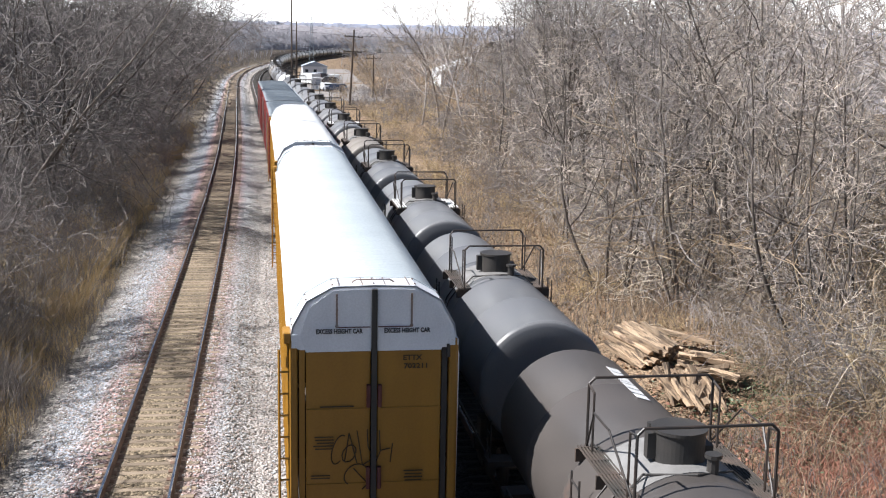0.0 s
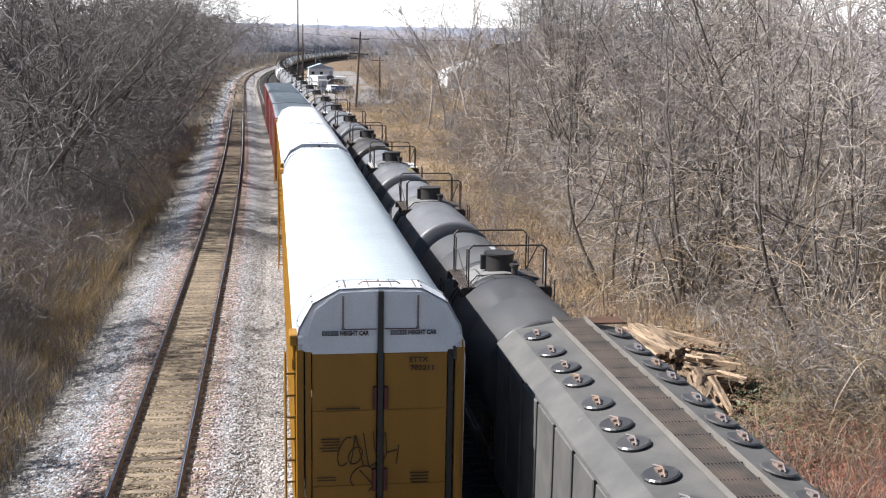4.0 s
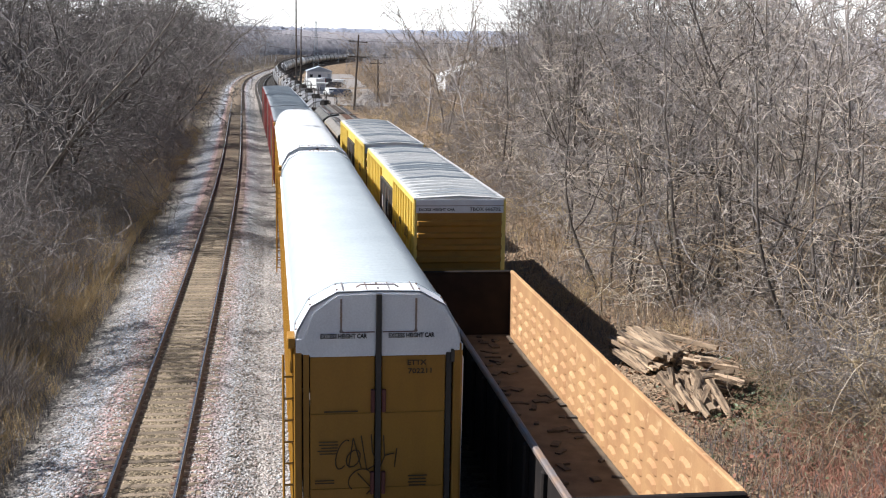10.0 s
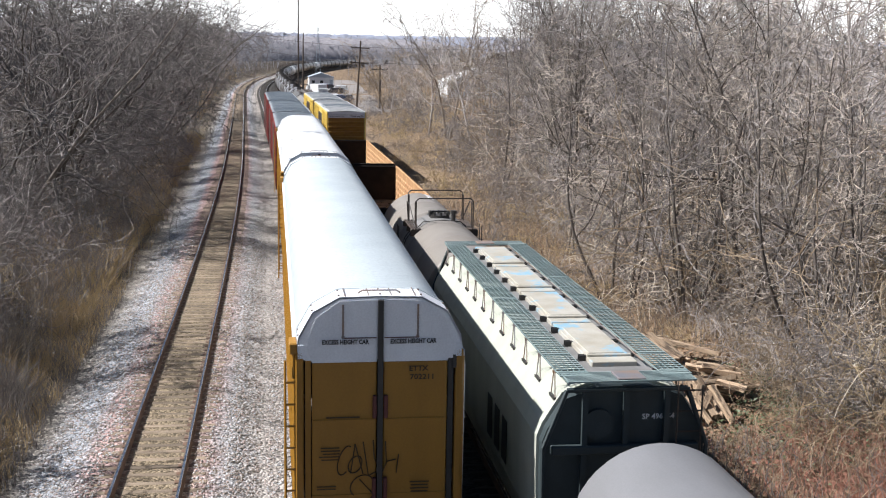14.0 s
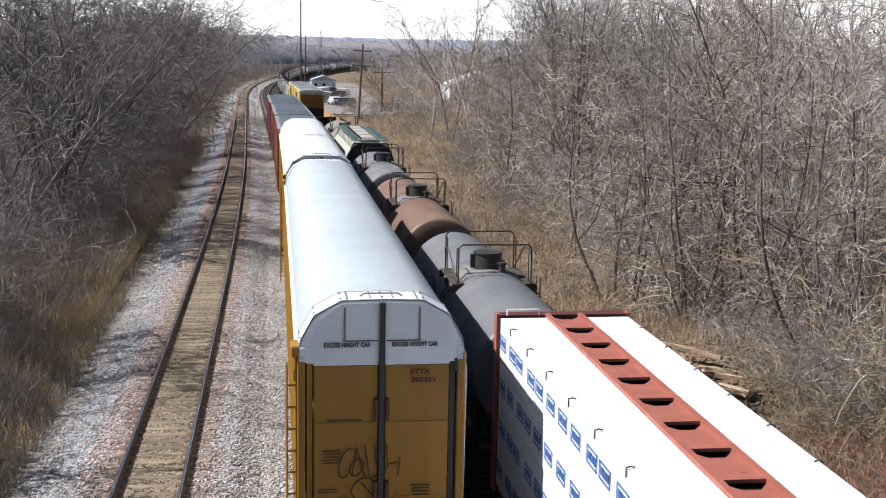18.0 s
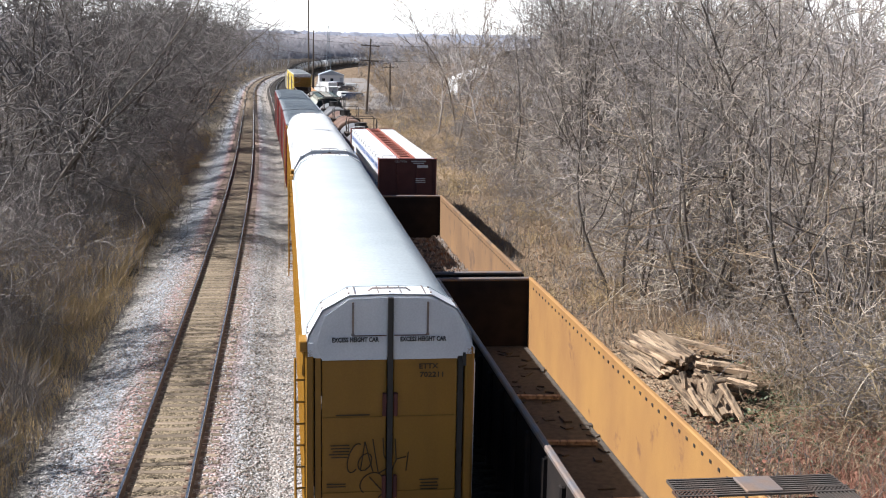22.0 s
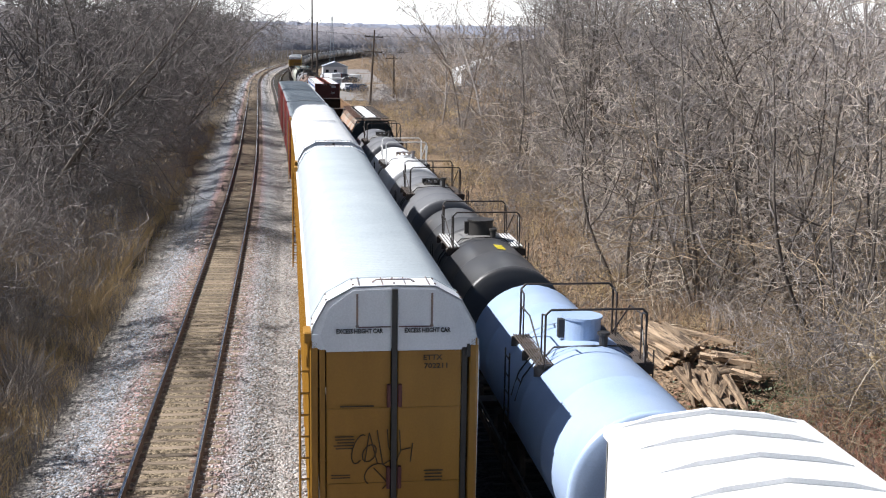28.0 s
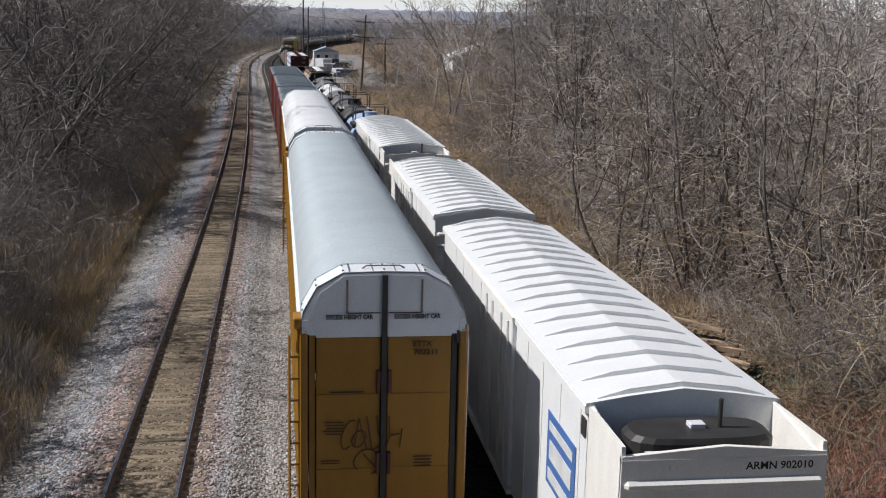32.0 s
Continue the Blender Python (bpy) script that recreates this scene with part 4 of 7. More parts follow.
    for k in range(n):
        y = -h + 0.8 + seg * (k + 0.5)
        hc = part("hatch_cover", hatch_cover(seg, oval), M[hatch_mat], car, "long hatch cover with rounded ends" if oval else "long hatch cover")
        hc.matrix_basis = pose(0, y, 4.72)
        for q in (-0.34, 0.0, 0.34):
            shared("hatch_latch", "trough_latch", lambda: boxes([(-0.5, -0.045, 0.05, 0.12, 0.025, 0.13), (-0.5, 0.045, 0.05, 0.12, 0.025, 0.13), (-0.46, 0, 0.09, 0.12, 0.1, 0.03), (-0.56, 0, 0.0, 0.1, 0.16, 0.03)]), M["dark"], hc, pose(0, q * seg, 0))
            shared("hatch_hinge", "trough_hinge", lambda: chain(boxes([(0.5, 0, 0.03, 0.14, 0.06, 0.05)]), [(0.4, -0.1, 0.09), (0.5, -0.12, 0.1), (0.58, 0.0, 0.04)], 0.014, 5), M["dark"], hc, pose(0, q * seg + 0.2, 0))
        part("hatch_rod", chain(bmesh.new(), [(0.52, -seg / 2, 0.12), (0.52, seg / 2, 0.12)], 0.014, 5), M["rim"], hc)
        if oval:
            part("hatch_bead", oval_plate(seg / 2 - 0.42, 0.3, 0.105, 0.125), M[hatch_mat], hc)
    part("centre_sill", boxes([(0, 0, 0.95, 0.5, L + 0.9, 0.3)]), M["under"], car)
    bays = bmesh.new()
    for k in (-1, 0, 1):
        extrude(bays, [(-1.2, 1.25), (1.2, 1.25), (0.5, 0.45), (-0.5, 0.45)], k * L * 0.24 - 1.2, k * L * 0.24 + 1.2)
    part("discharge_bay", bays, M["under"], car)
    lettering(car, h)
    running_gear(car, h + 0.4, h - 1.7)
    return car


def oval_plate(reach, half, z0, z1):
    """A long plate with round ends and a softened top edge."""
    rim = [(half * math.cos(a), (reach - half) + half * math.sin(a)) for a in np.linspace(0, math.pi, 13)] + [(half * math.cos(a), -(reach - half) + half * math.sin(a)) for a in np.linspace(math.pi, 2 * math.pi, 13)]
    bm = bmesh.new()
    rings = [[bm.verts.new((x * f, y * (1 - (1 - f) * half / reach), z)) for x, y in rim] for f, z in ((1.0, z0), (1.0, z1 - 0.03), (0.93, z1))]
    bm.faces.new(rings[2])
    m = len(rim)
    for a, b in zip(rings, rings[1:]):
        for k in range(m):
            bm.faces.new((a[k], a[(k + 1) % m], b[(k + 1) % m], b[k]))
    return bm


def hatch_cover(seg, rounded):
    bm = bmesh.new()
    if rounded:
        bm.free()
        return oval_plate(seg / 2 - 0.2, 0.4, 0.0, 0.1)
    else:
        box(bm, 0, 0, 0.05, 0.86, seg - 0.08, 0.1)
        box(bm, 0, 0, 0.11, 0.7, seg * 0.62, 0.04)
        box(bm, 0, -seg * 0.36, 0.12, 0.86, 0.08, 0.05)
        bevel(bm, 0.012)
    return bm


def box_car(label, L, paint, end_paint, roof, white_band, H=5.1, door="dark", group="cars of the moving freight train", lettering=None, post=True):
    car = thing("box_car", label, "box car", group)
    h, w = L / 2, 1.47
    part("body", boxes([(0, 0, (H + 1.05) / 2, 2 * w, L, H - 1.05)]), M[paint], car)
    bm = bmesh.new()
    extrude(bm, [(-w - 0.06, H), (w + 0.06, H), (w + 0.06, H + 0.05), (0, H + 0.14), (-w - 0.06, H + 0.05)], -h - 0.02, h + 0.02)
    part("roof", bm, M[roof], car, "ribbed metal roof")
    n = int(L / 0.42)
    rr = random.Random(label)
    for k in range(n + 1):
        y = -h + 0.25 + (L - 0.5) * k / n + rr.gauss(0, 0.04)
        v = rr.randrange(3) + 3 * (k % 2)
        # some ribs go grey, to stand for the shaded faces of the pressings
        shared("roof_rib", "roof_rib%.2f%s%d" % (H, roof, v), lambda: wide_rib(w, H, v), M["roof_grey" if v in (0, 4) else roof], car, pose(0, y, 0))
    for s in (-1, 1):
        part("eave", boxes([(s * (w + 0.04), 0, H - 0.06, 0.08, L, 0.16)]), M[paint], car)
    if post:
        n = int(L / 0.78)
        for k in range(n + 1):
            y = -h + 0.08 + (L - 0.16) * k / n
            if abs(y) < 2.45:
                continue
            for s in (-1, 1):
                shared("side_post", "box_post%s%.2f" % (paint, H), lambda: bevel(box(bmesh.new(), 0, 0, (H + 1.0) / 2, 0.1, 0.13, H - 1.15), 0.02), M[paint], car, pose(s * (w + 0.05), y, 0))
    for s in (-1, 1):
        for q in (-1, 1):
            d = part("door", bevel(boxes([(s * (w + 0.05), q * 1.2, 3.0, 0.1, 2.34, 3.6)]), 0.02), M[door], car, "plug door")
            part("door_rod", rods([((s * (w + 0.13), q * 1.2 + k, 1.3), (s * (w + 0.13), q * 1.2 + k, 4.7)) for k in (-0.6, 0.6)], 0.025), M["rim"], d)
            part("door_panel", boxes([(s * (w + 0.11), q * 1.2, z, 0.03, 0.55, 0.5) for z in (2.2, 3.9)]), M["print_white"], d)
        part("side_sill", boxes([(s * (w + 0.02), 0, 1.0, 0.12, L, 0.22)]), M[paint], car)
        part("end_ladder", ladder(-1.25, s * (h + 0.09), 0.9, 2.6, 0.42, axis="x"), M["dark_rail"], car)
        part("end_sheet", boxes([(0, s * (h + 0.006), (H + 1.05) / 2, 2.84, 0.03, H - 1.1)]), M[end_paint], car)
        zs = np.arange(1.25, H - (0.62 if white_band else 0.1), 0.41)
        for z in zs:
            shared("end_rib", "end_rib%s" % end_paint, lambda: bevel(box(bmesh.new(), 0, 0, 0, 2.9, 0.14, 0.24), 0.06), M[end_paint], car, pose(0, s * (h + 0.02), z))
        if white_band:
            part("end_band", boxes([(0, s * (h + 0.02), H - 0.22, 2.94, 0.05, 0.44)]), M["silver_white"], car, "white band across the end top")
            part("band_seam", boxes([(0, s * (h + 0.046), H - 0.2, 2.94, 0.01, 0.02)]), M["rim"], car)
        for q in (-1, 1):
            part("end_corner", boxes([(q * w, s * (h + 0.01), (H + 1.05) / 2, 0.1, 0.06, H - 1.1)]), M[paint], car)
    part("underframe", boxes([(0, 0, 0.93, 0.6, L + 0.9, 0.3), (0, 0, 0.75, 1.6, 5, 0.25)]), M["under"], car)
    if lettering:
        lettering(car, h, H, w)
    running_gear(car, h + 0.4, h - 2.0)
    return car


def wide_rib(w, H, form):
    """A narrow pressing across a boxcar roof: straight, bowed or chevron-shaped, ends flattened."""
    rnd = random.Random(form + 40)
    bm = bmesh.new()
    thin = form >= 3
    tall = 0.04 if thin else 0.07
    rows = [(-0.05, 0.0), (-0.03, tall), (0.02, tall), (0.09, 0.0)]
    apex = rnd.uniform(0.1, 0.26) if thin else rnd.uniform(-0.03, 0.1)
    lean = rnd.uniform(-0.12, 0.12)
    xs = np.linspace(-w + 0.04, w - 0.04, 13)
    g = []
    for y, o in rows:
        line = []
        for x in xs:
            f = 1 - abs(x) / w
            end = min(1.0, (w - abs(x)) / 0.22)
            line.append(bm.verts.new((x, y * (0.4 + 0.6 * end) + apex * f + lean * x / w, H + 0.052 + 0.09 * f + o * end)))
        g.append(line)
    for j in range(3):
        for i in range(len(xs) - 1):
            bm.faces.new((g[j][i], g[j][i + 1], g[j + 1][i + 1], g[j + 1][i]))
    bmesh.ops.recalc_face_normals(bm, faces=bm.faces)
    return bm


def gondola(label, L, inner, outer, floor, bumps, top=3.2, load=False):
    """Open car: floor, two ends, two sides with inner pressings, a rim and outside posts."""
    car = thing("gondola_car", label, "gondola", "cars of the moving freight train")
    h, w = L / 2, 1.45
    part("floor", boxes([(0, 0, 1.1, 2 * w - 0.1, L - 0.1, 0.1)]), M[floor], car, "scrap-strewn car floor")
    for s in (-1, 1):
        sd = part("side_wall", boxes([(s * w, 0, (top + 1.05) / 2, 0.05, L, top - 1.05)]), M[inner], car)
        part("rim", bevel(boxes([(s * (w + 0.02), 0, top, 0.13, L + 0.02, 0.12)]), 0.03), M[inner if s > 0 else "rim"], sd)
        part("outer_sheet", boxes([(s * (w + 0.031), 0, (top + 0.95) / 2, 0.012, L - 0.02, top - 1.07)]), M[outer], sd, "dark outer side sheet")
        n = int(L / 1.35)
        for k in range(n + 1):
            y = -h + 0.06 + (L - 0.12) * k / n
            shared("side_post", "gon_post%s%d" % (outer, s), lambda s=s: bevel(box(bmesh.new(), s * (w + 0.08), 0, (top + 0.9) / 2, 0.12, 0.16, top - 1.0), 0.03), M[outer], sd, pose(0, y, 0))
        if bumps:
            bm = bmesh.new()
            cols = int(L / 0.92)
            for k in range(cols):
                y = -h + 0.3 + (L - 0.6) * (k + 0.5) / cols
                for r in range(5):
                    z = 1.34 + r * 0.35
                    v = [(s * (w - 0.02), y + a, z + b) for a, b in ((-0.34, -0.11), (0.34, -0.11), (0.3, 0.07), (0.14, 0.14), (-0.14, 0.14), (-0.3, 0.07))]
                    v += [(s * (w - 0.085), y + a, z + b) for a, b in ((-0.22, -0.085), (0.22, -0.085), (0.19, 0.02), (0.09, 0.06), (-0.09, 0.06), (-0.19, 0.02))]
                    q = [bm.verts.new(p) for p in v]
                    bm.faces.new(q[6:])
                    for i in range(6):
                        bm.faces.new((q[i], q[(i + 1) % 6], q[6 + (i + 1) % 6], q[6 + i]))
            bmesh.ops.recalc_face_normals(bm, faces=bm.faces)
            tagged(part("wall_pressing", bm, M[inner], sd), kind="stuff")
        else:
            tagged(part("rivet", boxes([(s * (w - 0.03), -h + 0.4 + k * 0.42, top - 0.17, 0.02, 0.09, 0.06) for k in range(int((L - 0.6) / 0.42))]), M["dark"], sd), kind="stuff")
        # end walls use the near-black brown with the inside shade in its colour
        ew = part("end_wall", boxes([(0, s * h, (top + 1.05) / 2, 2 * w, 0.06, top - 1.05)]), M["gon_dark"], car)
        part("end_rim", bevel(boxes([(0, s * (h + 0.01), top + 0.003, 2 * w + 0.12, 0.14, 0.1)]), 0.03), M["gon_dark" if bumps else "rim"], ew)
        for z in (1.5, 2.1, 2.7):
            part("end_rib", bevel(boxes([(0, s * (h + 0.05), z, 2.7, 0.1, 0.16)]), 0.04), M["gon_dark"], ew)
        part("end_ladder", ladder(-1.2, s * (h + 0.14), 0.9, top - 0.1, 0.42, axis="x"), M["dark_rail"], car)
    part("centre_sill", boxes([(0, 0, 0.9, 0.6, L + 0.9, 0.3), (1.3, 0, 1.0, 0.14, L, 0.2), (-1.3, 0, 1.0, 0.14, L, 0.2)]), M["under"], car)
    rnd = random.Random(L * 7 + bumps)
    bm = bmesh.new()
    for k in range(130):
        x, y = rnd.uniform(-1.3, 1.3), rnd.uniform(-h + 0.3, h - 0.3)
        box(bm, x, y, 1.17, rnd.uniform(0.04, 0.25), rnd.uniform(0.05, 0.5), rnd.uniform(0.02, 0.08), Matrix.Rotation(rnd.uniform(0, 3), 4, "Z"))
    tagged(part("scrap", bm, M["scrap"], car, "scattered scrap on the floor"), kind="stuff")
    if load:
        stones = bmesh.new()
        for k in range(1500):
            x = 1.38 - 2.3 * rnd.random() ** 1.8
            y = rnd.uniform(-h + 0.3, h - 0.3)
            r = rnd.uniform(0.03, 0.085)
            base = [stones.verts.new((x + r * rnd.uniform(0.7, 1.3) * math.cos(a), y + r * rnd.uniform(0.7, 1.3) * math.sin(a), 1.15)) for a in (0.3, 1.9, 3.4, 4.9)]
            cap = stones.verts.new((x + rnd.uniform(-0.02, 0.02), y + rnd.uniform(-0.02, 0.02), 1.15 + r * 1.1 + 0.1 * max(0, x)))
            for i in range(4):
                stones.faces.new((base[i], base[(i + 1) % 4], cap))
        tagged(part("gravel", stones, M["load_stone"], car, "leftover gravel and rust flakes along one wall"), kind="stuff")
        part("floor_rust", boxes([(0.95, 0, 1.153, 0.75, L - 0.5, 0.006)]), M["floor_rust"], car, "rust-caked strip of floor")
    if not bumps:
        for k in range(0 if load else 4):
            part("dunnage_board", boxes([(0.3, 0, 1.24, 1.7, 0.14, 0.09)]), M["split_wood"], car, "loose timber dunnage").matrix_basis = pose(0, -h + 3 + k * (L - 5) / 4, 0, 0, 0, rnd.uniform(-8, 8))
    running_gear(car, h + 0.4, h - 2.0)
    return car


def centerbeam(L):
    car = thing("centerbeam_car", "oxide red centerbeam flat car loaded with white-wrapped lumber", "flat car", "cars of the moving freight train")
    h, top = L / 2, 4.86
    part("deck", boxes([(0, 0, 1.0, 2.7, L, 0.2)]), M["red"], car)
    for s in (-1, 1):
        bh = part("bulkhead", boxes([(0, s * (h - 0.12), (top + 0.9) / 2, 2.86, 0.24, top - 0.9)]), M["maroon"], car, "dark red end bulkhead")
        part("bulkhead_rib", boxes([(x, s * (h + 0.03), (top + 0.9) / 2, 0.09, 0.07, top - 1.0) for x in (-1.38, -0.5, 0.5, 1.38)] + [(0, s * (h + 0.03), top - 0.05, 2.86, 0.08, 0.1)]), M["maroon"], bh)
        part("corner_post", boxes([(q * 1.44, s * (h - 0.12), (top + 0.95) / 2, 0.07, 0.26, top - 0.9) for q in (-1, 1)]), M["red"], bh)
        part("grab_rail", chain(bmesh.new(), [(-1.25, s * (h - 0.24), top), (-1.25, s * (h - 0.24), top + 0.12), (-0.55, s * (h - 0.24), top + 0.12), (-0.55, s * (h - 0.24), top)], 0.02), M["print_white"], bh)
    part("centre_web", boxes([(0, 0, 2.6, 0.16, L - 0.5, 3.5)]), M["red"], car)
    ch = part("top_chord", boxes([(-0.36, 0, top - 0.02, 0.1, L - 0.4, 0.1), (0.36, 0, top - 0.02, 0.1, L - 0.4, 0.1), (0, 0, top - 0.5, 0.80, L - 0.4, 0.03)]), M["red"], car, "oxide red top chord")
    # black sheet behind the plate notches, in place of the shade inside
    part("chord_well", boxes([(0, 0, top - 0.13, 0.7, L - 0.42, 0.02)]), M["dark"], ch, "black sheet for the shade under the chord plates")
    n = 17
    for k in range(n):
        y = -h + 0.9 + (L - 1.8) * k / (n - 1)
        shared("gusset", "cb_gusset", gusset, M["red"], ch, pose(0, y, top - 0.03))
    nb = 4
    seg = (L - 0.7) / nb
    for s in (-1, 1):
        for k in range(nb):
            y = -h + 0.35 + seg * (k + 0.5)
            for r in range(4):
                z = 1.12 + 0.93 * r
                bnd = shared("lumber_pack", "bundle%d" % s, lambda s=s: bundle(seg - 0.004, s), M["wrap"], car, pose(s * 0.91, y, z), "white-wrapped lumber bundle")
                if s < 0:
                    rnd = random.Random(k * 7 + r)
                    for q in range(6):
                        yy = -seg / 2 + seg * (q + 0.5) / 6 + rnd.uniform(-0.12, 0.12)
                        shared("printed_mark", "bundle_mark", bundle_mark, M["print_blue"], bnd, pose(-0.515, yy, 0.45), "blue printed mark")
    for k in range(int(L / 1.6)):
        for s in (-1, 1):
            shared("strap_hook", "cb_hook%d" % s, lambda s=s: chain(bmesh.new(), [(s * 1.43, 0, top - 0.15), (s * 1.43, 0, top - 0.01), (s * 1.36, 0.01, top + 0.0), (s * 1.3, 0.02, top - 0.02)], 0.012, 5), M["dark"], car, pose(0, -h + 0.8 + k * 1.6, 0))
    letters("caution", "CAUTION", 0.14, NEAR_END(-0.35, -h - 0.075, top - 0.14), M["print_white"], car)
    part("marking", boxes([(0.55, -h - 0.075, top - 0.12 - 0.1 * k, 0.75 - 0.2 * k, 0.004, 0.05) for k in range(2)] + [(0.75, -h - 0.075, top - 0.38, 0.55, 0.004, 0.14)] + [(0.65, -h - 0.075, top - 1.0 - 0.09 * k, 0.5, 0.004, 0.035) for k in range(3)]), M["print_white"], car)
    part("underframe", boxes([(0, 0, 0.85, 0.7, L + 0.9, 0.3)]), M["under"], car)
    running_gear(car, h + 0.4, h - 2.0)
    return car


def gusset():
    """A chord plate with a notch in its far edge and a raised lip along the near one."""
    bm = bmesh.new()
    rim = [(-0.34, -0.62), (0.34, -0.62), (0.34, 0.62), (0.12, 0.33), (-0.12, 0.33), (-0.34, 0.62)]
    low = [bm.verts.new((x, y, -0.012)) for x, y in rim]
    top = [bm.verts.new((x, y, 0.0)) for x, y in rim]
    bm.faces.new(top)
    bm.faces.new(low[::-1])
    for k in range(6):
        bm.faces.new((low[k], low[(k + 1) % 6], top[(k + 1) % 6], top[k]))
    box(bm, 0, -0.6, 0.02, 0.76, 0.05, 0.05)
    for x in (-0.05, 0.14):
        box(bm, x, -0.2, -0.002, 0.09, 0.14, 0.012)
    return bm


def bundle(seg, s):
    bm = bevel(box(bmesh.new(), 0, 0, 0.455, 1.0, seg, 0.915), 0.008, 1)
    return bm


def bundle_mark():
    return boxes([(0, 0, 0.13, 0.006, 0.56, 0.035), (0, 0, -0.13, 0.006, 0.56, 0.035), (0, -0.27, 0, 0.006, 0.03, 0.26), (0, 0.27, 0, 0.006, 0.03, 0.26),
                  (0, -0.17, 0, 0.006, 0.06, 0.14), (0, -0.06, 0, 0.006, 0.08, 0.13), (0, 0.05, 0, 0.006, 0.05, 0.14), (0, 0.16, 0, 0.006, 0.09, 0.13)])


def reefer(label, L, recess, lettering=None, pitch=0.92):
    """White refrigerator car: gabled ribbed roof, ribbed ends; recess is the end (-1, 1 or 0) with the open machinery bay."""
    car = thing("refrigerator_car", label, "refrigerator car", "cars of the moving freight train")
    h, w, H, ridge = L / 2, 1.5, 4.74, 5.0
    a = -h + (1.75 if recess < 0 else 0.0)
    b = h - (1.75 if recess > 0 else 0.0)
    part("body", boxes([(0, (a + b) / 2, (H + 1.05) / 2, 2 * w, b - a, H - 1.05)]), M["white_clean"], car)
    part("roof", extrude(bmesh.new(), [(-w - 0.05, H), (w + 0.05, H), (w + 0.05, H + 0.05), (0.85, ridge - 0.1), (0, ridge), (-0.85, ridge - 0.1), (-w - 0.05, H + 0.05)], a, b), M["white_clean"], car, "white gabled roof with ribs")
    n = int((b - a) / pitch)
    for k in range(n + 1):
        y = a + 0.15 + (b - a - 0.3) * k / n
        shared("roof_rib", "reef_rib", lambda: roof_rib(w, H, ridge), M["white_clean"], car, pose(0, y, 0))
    part("eave", boxes([(s * (w + 0.03), (a + b) / 2, H - 0.05, 0.07, b - a, 0.12) for s in (-1, 1)]), M["white_clean"], car)
    for s in (-1, 1):
        part("end_wall", boxes([(0, s * (h - 0.028), 2.8 if recess == s else 2.89, 2 * w, 0.08, 3.5 if recess == s else 3.68)]), M["white_end"], car)
        for z in np.arange(1.3, 4.35, 0.36):
            shared("end_rib", "reef_end_rib", lambda: bevel(box(bmesh.new(), 0, 0, 0, 2.9, 0.12, 0.15), 0.05), M["white_end"], car, pose(0, s * (h + 0.02), z))
        if recess == s:
            part("bay_floor", boxes([(0, s * (h - 0.85), 2.2, 2.9, 1.7, 0.1)]), M["hop_top_grey"], car)
            for q in (-1, 1):
                part("bay_side", boxes([(q * (w - 0.03), s * (h - 0.9), (H + 1.05) / 2, 0.06, 1.75, H - 1.05)]), M["white_end"], car)
            drum = bmesh.new()
            for z, f in ((2.3, 0.95), (4.2, 1.0), (4.5, 1.0), (4.58, 0.93)):
                for a in range(20):
                    t = a * math.pi / 10
                    drum.verts.new((1.12 * f * math.copysign(abs(math.cos(t)) ** 0.6, math.cos(t)), s * (h - 1.15) + 0.5 * f * math.copysign(abs(math.sin(t)) ** 0.6, math.sin(t)), z))
            drum.verts.ensure_lookup_table()
            for r in range(3):
                for a in range(20):
                    drum.faces.new([drum.verts[q] for q in (r * 20 + a, r * 20 + (a + 1) % 20, r * 20 + 20 + (a + 1) % 20, r * 20 + 20 + a)])
            drum.faces.new([drum.verts[60 + a] for a in range(20)])
            bmesh.ops.recalc_face_normals(drum, faces=drum.faces)
            mc = part("cooling_unit", drum, M["dark"], car, "dark rounded cooling unit in the end bay")
            part("unit_badge", boxes([(-0.85, s * (h - 0.63), 4.36, 0.22, 0.03, 0.13)]), M["shed_white"], mc)
            part("exhaust_pipe", rod(bmesh.new(), (0.35, s * (h - 1.15), 4.5), (0.35, s * (h - 1.15), 5.02), 0.035, 10), M["dark"], mc)
            part("unit_box", bevel(boxes([(0.0, s * (h - 1.2), 4.6, 0.24, 0.2, 0.1)]), 0.01), M["shed_white"], mc)
            part("bay_brace", rods([((-1.44, s * (h - 0.06), 4.5), (-1.44, s * (h - 1.7), 4.74)), ((1.44, s * (h - 0.06), 4.5), (1.44, s * (h - 1.7), 4.74))], 0.03), M["white_end"], car)
            part("end_top_beam", extrude(bmesh.new(), [(-w, 4.5), (w, 4.5), (w, 4.6), (0, 4.72), (-w, 4.6)], s * (h - 0.08), s * h), M["white_end"], car)
        else:
            part("end_gable", extrude(bmesh.new(), [(-w, H - 0.02), (w, H - 0.02), (0, ridge - 0.02)], s * (h - 0.1), s * (h + 0.02)), M["white_end"], car)
        part("end_ladder", ladder(-1.2, s * (h + 0.09), 0.9, 2.7, 0.42, axis="x"), M["dark_rail"], car)
        d = part("side_door", bevel(boxes([(s * (w + 0.05), 0, 2.95, 0.1, 3.0, 3.5)]), 0.02), M["white_clean"], car, "white plug door")
        part("door_rod", rods([((s * (w + 0.13), q, 1.3), (s * (w + 0.13), q, 4.6)) for q in (-1.2, -0.5, 0.5, 1.2)], 0.025), M["white_end"], d)
        part("door_track", boxes([(s * (w + 0.07), 1.6, 4.72, 0.1, 6.4, 0.08)]), M["white_end"], car)
        part("door_track", boxes([(s * (w + 0.07), 1.6, 1.12, 0.1, 6.4, 0.1)]), M["white_end"], car)
